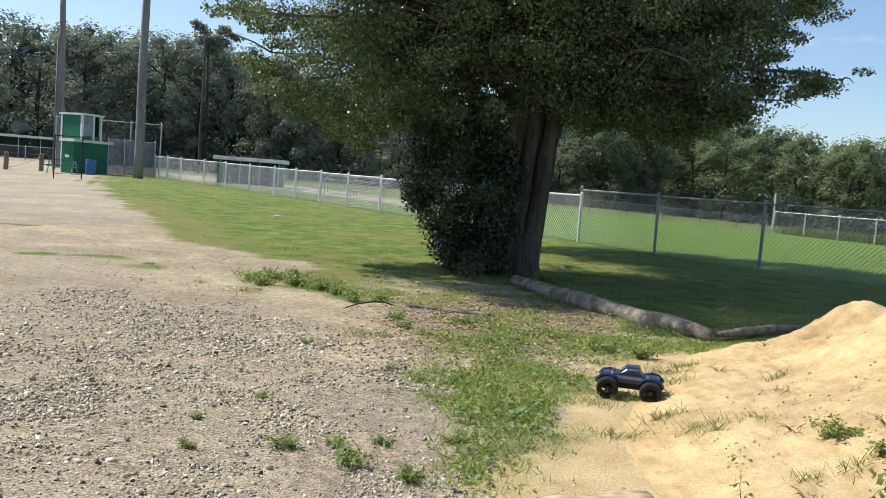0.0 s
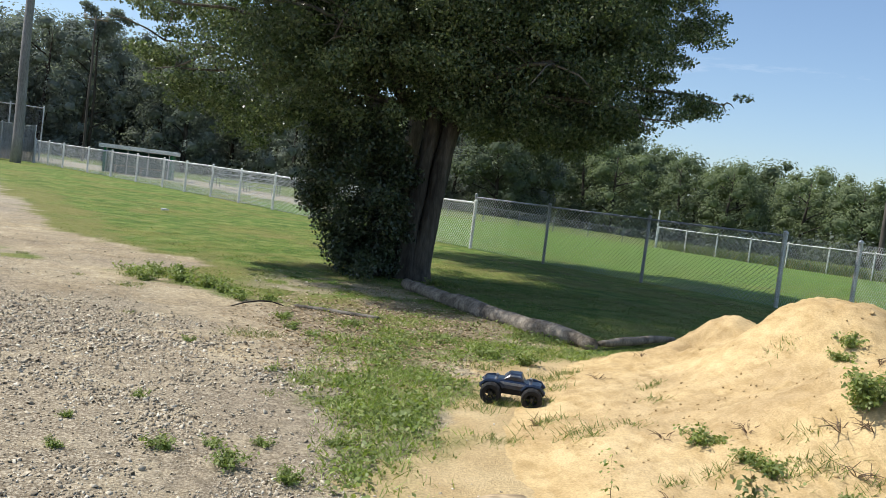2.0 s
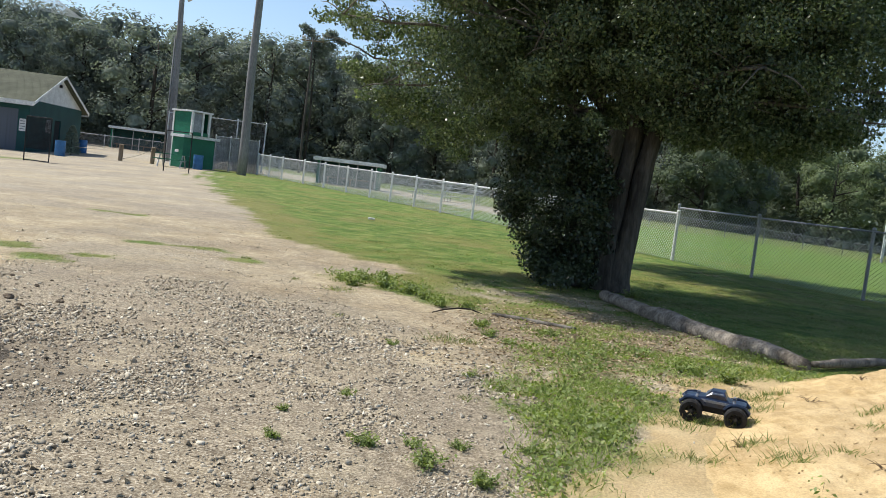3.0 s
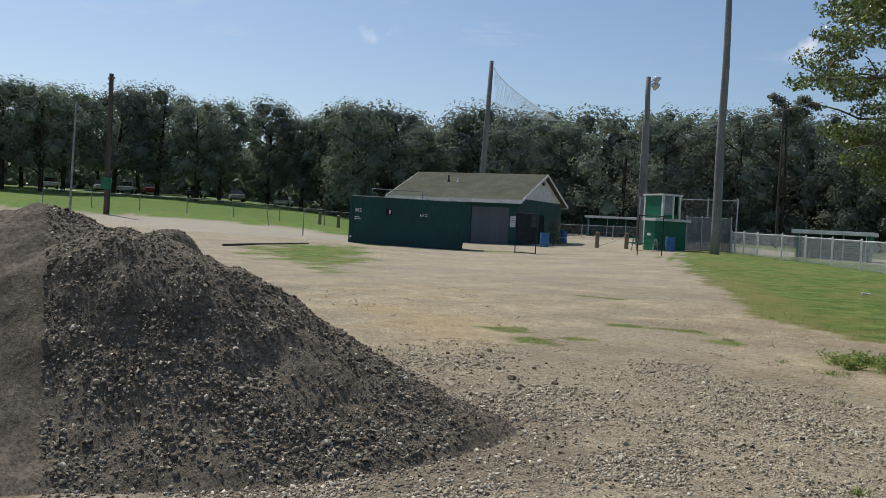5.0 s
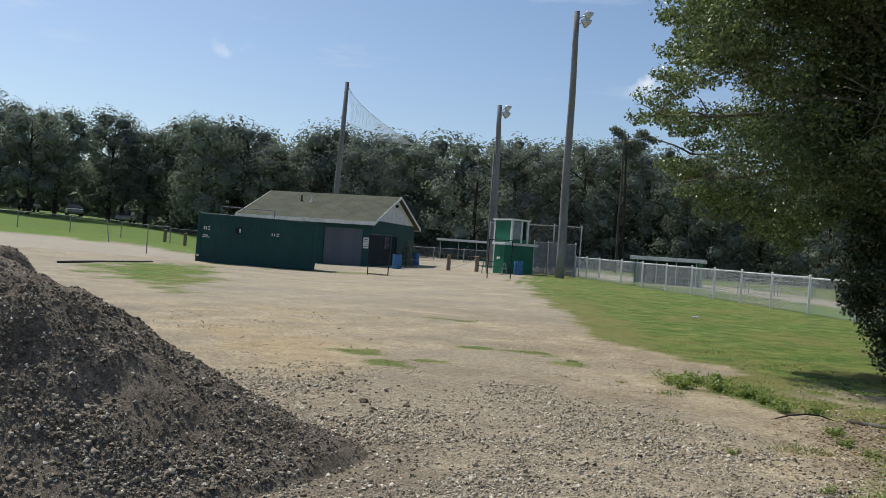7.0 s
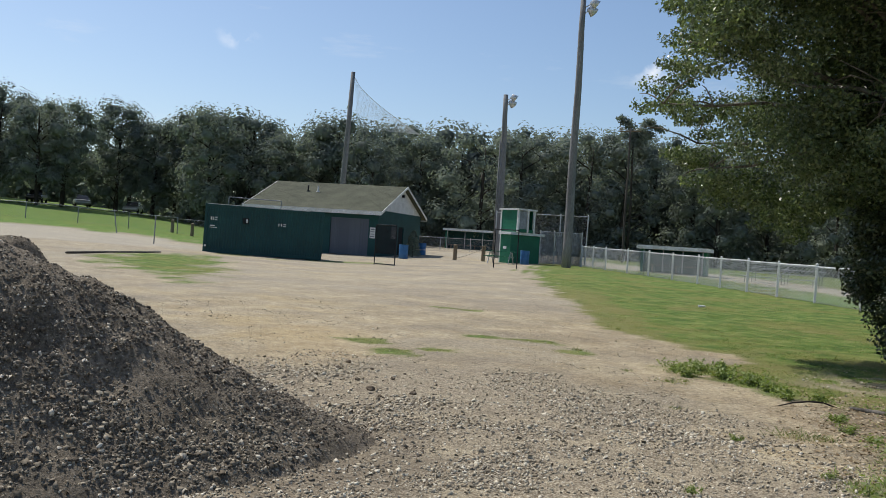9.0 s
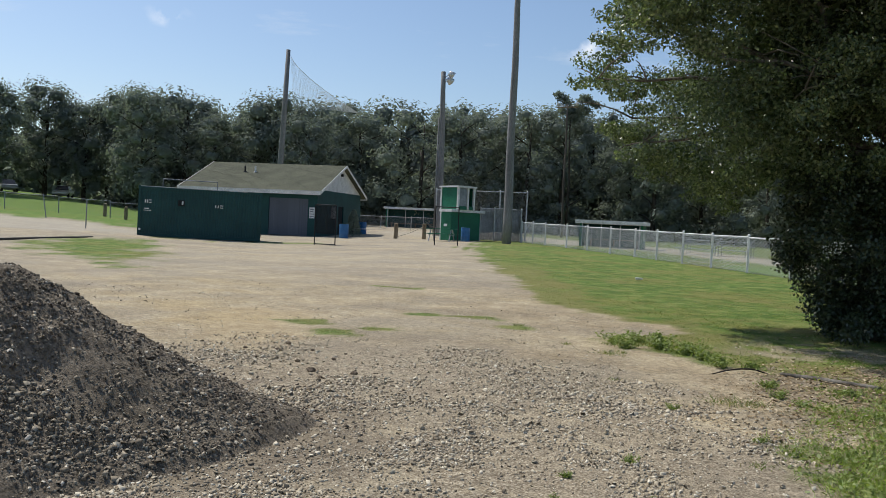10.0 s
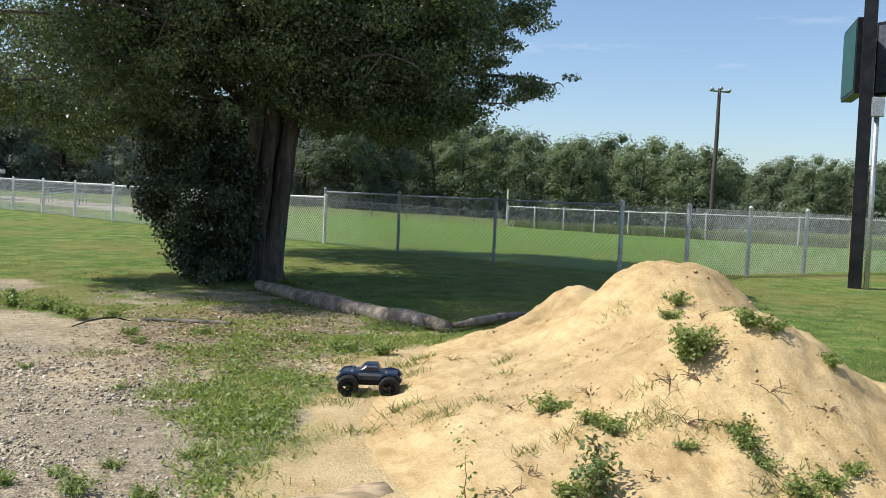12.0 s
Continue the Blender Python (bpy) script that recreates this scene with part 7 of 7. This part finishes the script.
def toy_truck(x, y, yaw):
    z = float(top_z(np.array(x), np.array(y)))
    root = thing("toy_truck", pose(x, y, z + 0.004, 1.0, 0.5, yaw), "dusty blue radio-controlled monster truck with black tyres", "toy truck")
    R, W, wb, tr = 0.070, 0.074, 0.268, 0.25
    # tyre with blocky tread
    bm = bmesh.new()
    seg = 28
    prof = [(-W / 2, R * 0.56), (-W / 2, R * 0.86), (-W * 0.36, R * 0.96), (W * 0.36, R * 0.96), (W / 2, R * 0.86), (W / 2, R * 0.56)]
    rings = [[bm.verts.new((math.cos(k * math.tau / seg) * r * (1.035 if (k // 1) % 2 and r > R * 0.9 else 1), u, math.sin(k * math.tau / seg) * r * (1.035 if k % 2 and r > R * 0.9 else 1))) for k in range(seg)] for u, r in prof]
    for a, b in zip(rings, rings[1:]):
        for k in range(seg):
            bm.faces.new((a[k], a[(k + 1) % seg], b[(k + 1) % seg], b[k]))
    bmesh.ops.recalc_face_normals(bm, faces=bm.faces)
    tyre = bpy.data.meshes.new("tyre")
    bm.to_mesh(tyre)
    bm.free()
    tyre.materials.append(M_TYRE)
    bm = bmesh.new()
    bmesh.ops.create_cone(bm, cap_ends=False, segments=24, radius1=R * 0.58, radius2=R * 0.58, depth=W * 0.92, matrix=pose(0, 0, 0, 90))
    bmesh.ops.create_cone(bm, cap_ends=True, segments=24, radius1=R * 0.30, radius2=R * 0.16, depth=W * 0.5, matrix=pose(0, 0, 0, 90))
    for k in range(6):
        a = k * math.tau / 6
        rod(bm, (math.cos(a) * R * 0.12, 0, math.sin(a) * R * 0.12), (math.cos(a) * R * 0.57, 0, math.sin(a) * R * 0.57), 0.006, seg=5)
    rim = bpy.data.meshes.new("rim")
    bm.to_mesh(rim)
    bm.free()
    rim.materials.append(M_RIM)
    for sx in (-1, 1):
        for sy in (-1, 1):
            w = new("wheel")
            w.parent = root
            w.matrix_local = pose(sx * wb / 2, sy * tr / 2, R)
            w.empty_display_size = 0.02
            shared("tyre", tyre, w, Matrix.Identity(4))
            shared("rim", rim, w, Matrix.Identity(4))
            bm = bmesh.new()
            rod(bm, (sx * wb / 2 * 0.98, sy * 0.085, R + 0.012), (sx * wb / 2 * 0.82, sy * 0.055, R + 0.095), 0.010, seg=8)
            part("shock", bm, M_GALV_DULL, root)
            bm = bmesh.new()
            rod(bm, (sx * wb / 2, sy * 0.03, R + 0.0), (sx * wb / 2, sy * (tr / 2 - 0.02), R), 0.009, seg=8)
            part("axle_arm", bm, M_BLACK, root)
    bm = bmesh.new()
    box(bm, -0.17, -0.05, R - 0.01, 0.17, 0.05, R + 0.03, 0.008)
    part("chassis", bm, M_BLACK, root)

    def shell(stations, name, material, label=""):
        # a lofted body: x, half width at the sill, half width at the top, sill z, top z
        bm = bmesh.new()
        rings = []
        for sx, wl, wt, zl, zt in stations:
            pr = [(-wl, zl), (-wl * 1.02, (zl + zt) / 2), (-wt, zt - 0.006), (-wt * 0.8, zt), (wt * 0.8, zt), (wt, zt - 0.006), (wl * 1.02, (zl + zt) / 2), (wl, zl)]
            rings.append([bm.verts.new((sx, py, pz)) for py, pz in pr])
        for a, b in zip(rings, rings[1:]):
            for k in range(8):
                bm.faces.new((a[k], a[(k + 1) % 8], b[(k + 1) % 8], b[k]))
        bm.faces.new(rings[0])
        bm.faces.new(rings[-1][::-1])
        bmesh.ops.recalc_face_normals(bm, faces=bm.faces)
        return part(name, bm, material, root, label)

    b0 = R + 0.034
    shell([(-0.195, 0.056, 0.050, b0 + 0.012, b0 + 0.034), (-0.178, 0.070, 0.062, b0, b0 + 0.044), (-0.10, 0.078, 0.070, b0, b0 + 0.052), (-0.04, 0.080, 0.072, b0, b0 + 0.060),
           (0.07, 0.080, 0.072, b0, b0 + 0.058), (0.085, 0.080, 0.072, b0, b0 + 0.046), (0.165, 0.076, 0.070, b0 + 0.008, b0 + 0.044), (0.185, 0.070, 0.064, b0 + 0.016, b0 + 0.040)], "body_shell", M_TRUCK, "dusty blue shell")
    shell([(-0.062, 0.072, 0.066, b0 + 0.056, b0 + 0.062), (-0.025, 0.070, 0.054, b0 + 0.057, b0 + 0.098), (0.05, 0.070, 0.054, b0 + 0.056, b0 + 0.100), (0.068, 0.070, 0.060, b0 + 0.055, b0 + 0.062)], "cab", M_TRUCK, "dark blue cab")
    for sx in (-1, 1):
        for sy in (-1, 1):
            bm = bmesh.new()
            tube(bm, [(sx * wb / 2 - 0.075, sy * 0.088, b0 + 0.004), (sx * wb / 2 - 0.045, sy * 0.092, b0 + 0.036), (sx * wb / 2, sy * 0.094, b0 + 0.045), (sx * wb / 2 + 0.045, sy * 0.092, b0 + 0.036), (sx * wb / 2 + 0.075, sy * 0.088, b0 + 0.004)], [0.010] * 5, 6)
            part("fender", bm, M_TRUCK, root)
    for sy in (-1, 1):
        bm = bmesh.new()
        box(bm, -0.02, sy * 0.0645 - 0.003, b0 + 0.068, 0.045, sy * 0.0645 + 0.003, b0 + 0.090, 0.001)
        part("side_window", bm, M_TRUCK_WINDOW, root)
        bm = bmesh.new()
        box(bm, -0.10, sy * 0.0825 - 0.002, b0 + 0.026, 0.10, sy * 0.0825 + 0.002, b0 + 0.042)
        part("side_stripe", bm, M_TRUCK_GREY, root)
    bm = bmesh.new()
    vs = [bm.verts.new(p) for p in ((-0.062, -0.060, b0 + 0.066), (-0.062, 0.060, b0 + 0.066), (-0.031, 0.050, b0 + 0.096), (-0.031, -0.050, b0 + 0.096))]
    bm.faces.new(vs)
    bmesh.ops.solidify(bm, geom=bm.faces[:], thickness=0.003)
    part("windscreen", bm, M_TRUCK_WINDOW, root)
    bm = bmesh.new()
    tube(bm, [(-0.19, -0.06, R + 0.01), (-0.21, -0.045, R + 0.02), (-0.215, 0, R + 0.024), (-0.21, 0.045, R + 0.02), (-0.19, 0.06, R + 0.01)], [0.009] * 5, 8)
    part("front_bumper", bm, M_BLACK, root)
    bm = bmesh.new()
    tube(bm, [(0.19, -0.06, R + 0.01), (0.205, -0.045, R + 0.02), (0.21, 0, R + 0.024), (0.205, 0.045, R + 0.02), (0.19, 0.06, R + 0.01)], [0.008] * 5, 8)
    part("rear_bumper", bm, M_BLACK, root)
    for sy in (-1, 1):
        bm = bmesh.new()
        box(bm, -0.2, sy * 0.036 - 0.012, b0 + 0.015, -0.194, sy * 0.036 + 0.012, b0 + 0.028, 0.002)
        part("headlight", bm, M_LAMP_GLASS, root)


toy_truck(1.30, 5.54, -15)


def shrub(x, y, h, r, label):
    rng = np.random.default_rng(61)
    root = thing("shrub", pose(x, y, gz(x, y)), label, "shrub")
    bm = bmesh.new()
    tube(bm, [(0, 0, -0.1), (0, 0, h * 0.6)], [0.05, 0.02], 8)
    part("stem", bm, M_FAR_BARK, root)
    z = rng.uniform(0.05, 1, 1500)
    a = rng.uniform(0, math.tau, 1500)
    q = r * np.sqrt(rng.uniform(0.2, 1, 1500)) * (1.05 - z) ** 0.6
    v, f = leaf_quads(np.stack([np.cos(a) * q, np.sin(a) * q, z * h], -1), rng.uniform(0.08, 0.16, 1500), rng)
    ob = new("crown", mesh_np("crown", v, f, M_FOREST))
    ob.parent = root


shrub(-28.0, 49.4, 1.75, 0.6, "dark conical shrub beside the field house wall")


def pine():
    rng = np.random.default_rng(88)
    a = math.radians(15.4)
    x, y = -math.sin(a) * 92, math.cos(a) * 92
    root = thing("pine_tree", pose(x, y, gz(x, y)), "tall dark pine rising over the woods", "tree")
    bm = bmesh.new()
    tube(bm, [(0, 0, -0.3), (0.1, 0, 6), (-0.1, 0, 11), (0, 0, 14.6)], [0.15, 0.12, 0.09, 0.04], 8)
    part("trunk", bm, M_FAR_BARK, root, smooth=True)
    pts = []
    for cx, cz, r in ((-1.5, 15.0, 0.45), (-1.0, 14.6, 0.6), (-0.6, 14.1, 0.6), (1.5, 14.6, 0.5), (1.1, 14.3, 0.5), (2.0, 14.1, 0.6), (2.6, 13.8, 0.5), (0.7, 13.6, 0.6), (0.1, 13.2, 0.6), (-0.9, 13.2, 0.6), (1.4, 13.2, 0.7), (0.0, 12.4, 0.7)):
        u = rng.normal(size=(170, 3)) * r * np.array([0.6, 0.5, 0.3])
        pts.append(u + np.array([cx, 0, cz]))
    c = np.concatenate(pts)
    v, f = leaf_quads(c, rng.uniform(0.22, 0.42, len(c)), rng, 0.4)
    ob = new("crown", mesh_np("crown", v, f, M_FOREST))
    ob.parent = root


pine()


def parked_car(x, y, yaw, paint, label):
    root = thing("car", pose(x, y, gz(x, y), 0, 0, yaw), label, "car", "parked cars")
    bm = bmesh.new()
    secs = [(-2.15, 0.45, 0.62), (-2.05, 0.35, 0.78), (-1.0, 0.30, 0.88), (1.2, 0.30, 0.92), (2.05, 0.35, 0.86), (2.15, 0.45, 0.7)]
    rings = [[bm.verts.new(p) for p in ((sx, -0.82, zl), (sx, -0.88, (zl + zt) / 2), (sx, -0.78, zt), (sx, 0.78, zt), (sx, 0.88, (zl + zt) / 2), (sx, 0.82, zl))] for sx, zl, zt in secs]
    for a, b in zip(rings, rings[1:]):
        for k in range(6):
            bm.faces.new((a[k], a[(k + 1) % 6], b[(k + 1) % 6], b[k]))
    bm.faces.new(rings[0])
    bm.faces.new(rings[-1][::-1])
    bmesh.ops.recalc_face_normals(bm, faces=bm.faces)
    part("body", bm, paint, root)
    bm = bmesh.new()
    lo, hi = [(-1.0, 0.74), (1.6, 0.74)], [(-0.35, 0.60), (1.05, 0.60)]
    vs = [bm.verts.new((sx, s * w, z)) for (pair, z) in ((lo, 0.88), (hi, 1.42)) for sx, w in pair for s in (-1, 1)]
    for q in ((0, 1, 5, 4), (2, 3, 7, 6), (0, 2, 6, 4), (1, 3, 7, 5), (4, 5, 7, 6)):
        bm.faces.new([vs[i] for i in q])
    bmesh.ops.recalc_face_normals(bm, faces=bm.faces)
    part("cabin_glass", bm, M_GLASS_DARK, root)
    bm = bmesh.new()
    box(bm, -0.38, -0.6, 1.40, 1.08, 0.6, 1.45, 0.02)
    part("roof", bm, paint, root)
    for sx in (-1.35, 1.35):
        for sy in (-0.78, 0.78):
            bm = bmesh.new()
            rod(bm, (sx, sy - 0.1, 0.32), (sx, sy + 0.1, 0.32), 0.32, seg=16)
            part("wheel", bm, M_TYRE, root)


PAINTS = [rough_mat("car_paint_" + n, a, b, 1, 20, 0.3, 0.2, 0.0, 0.6) for n, a, b in (("white", (0.6,) * 3, (0.7,) * 3), ("silver", (0.35, 0.36, 0.38), (0.45, 0.46, 0.48)), ("red", (0.22, 0.02, 0.02), (0.3, 0.03, 0.03)), ("black", (0.02,) * 3, (0.03,) * 3))]
for k, (deg, r) in enumerate(((61.5, 111), (58.7, 112), (57.2, 111), (55.8, 112), (53.0, 111), (50.5, 112), (47.5, 111))):
    a = math.radians(deg)
    parked_car(-math.sin(a) * r, math.cos(a) * r, deg + 80 + 15 * (k % 2), PAINTS[(0, 1, 0, 2, 3, 1, 0)[k]], ("white", "silver", "white", "red", "black", "silver", "white")[k] + " car parked under the far trees")
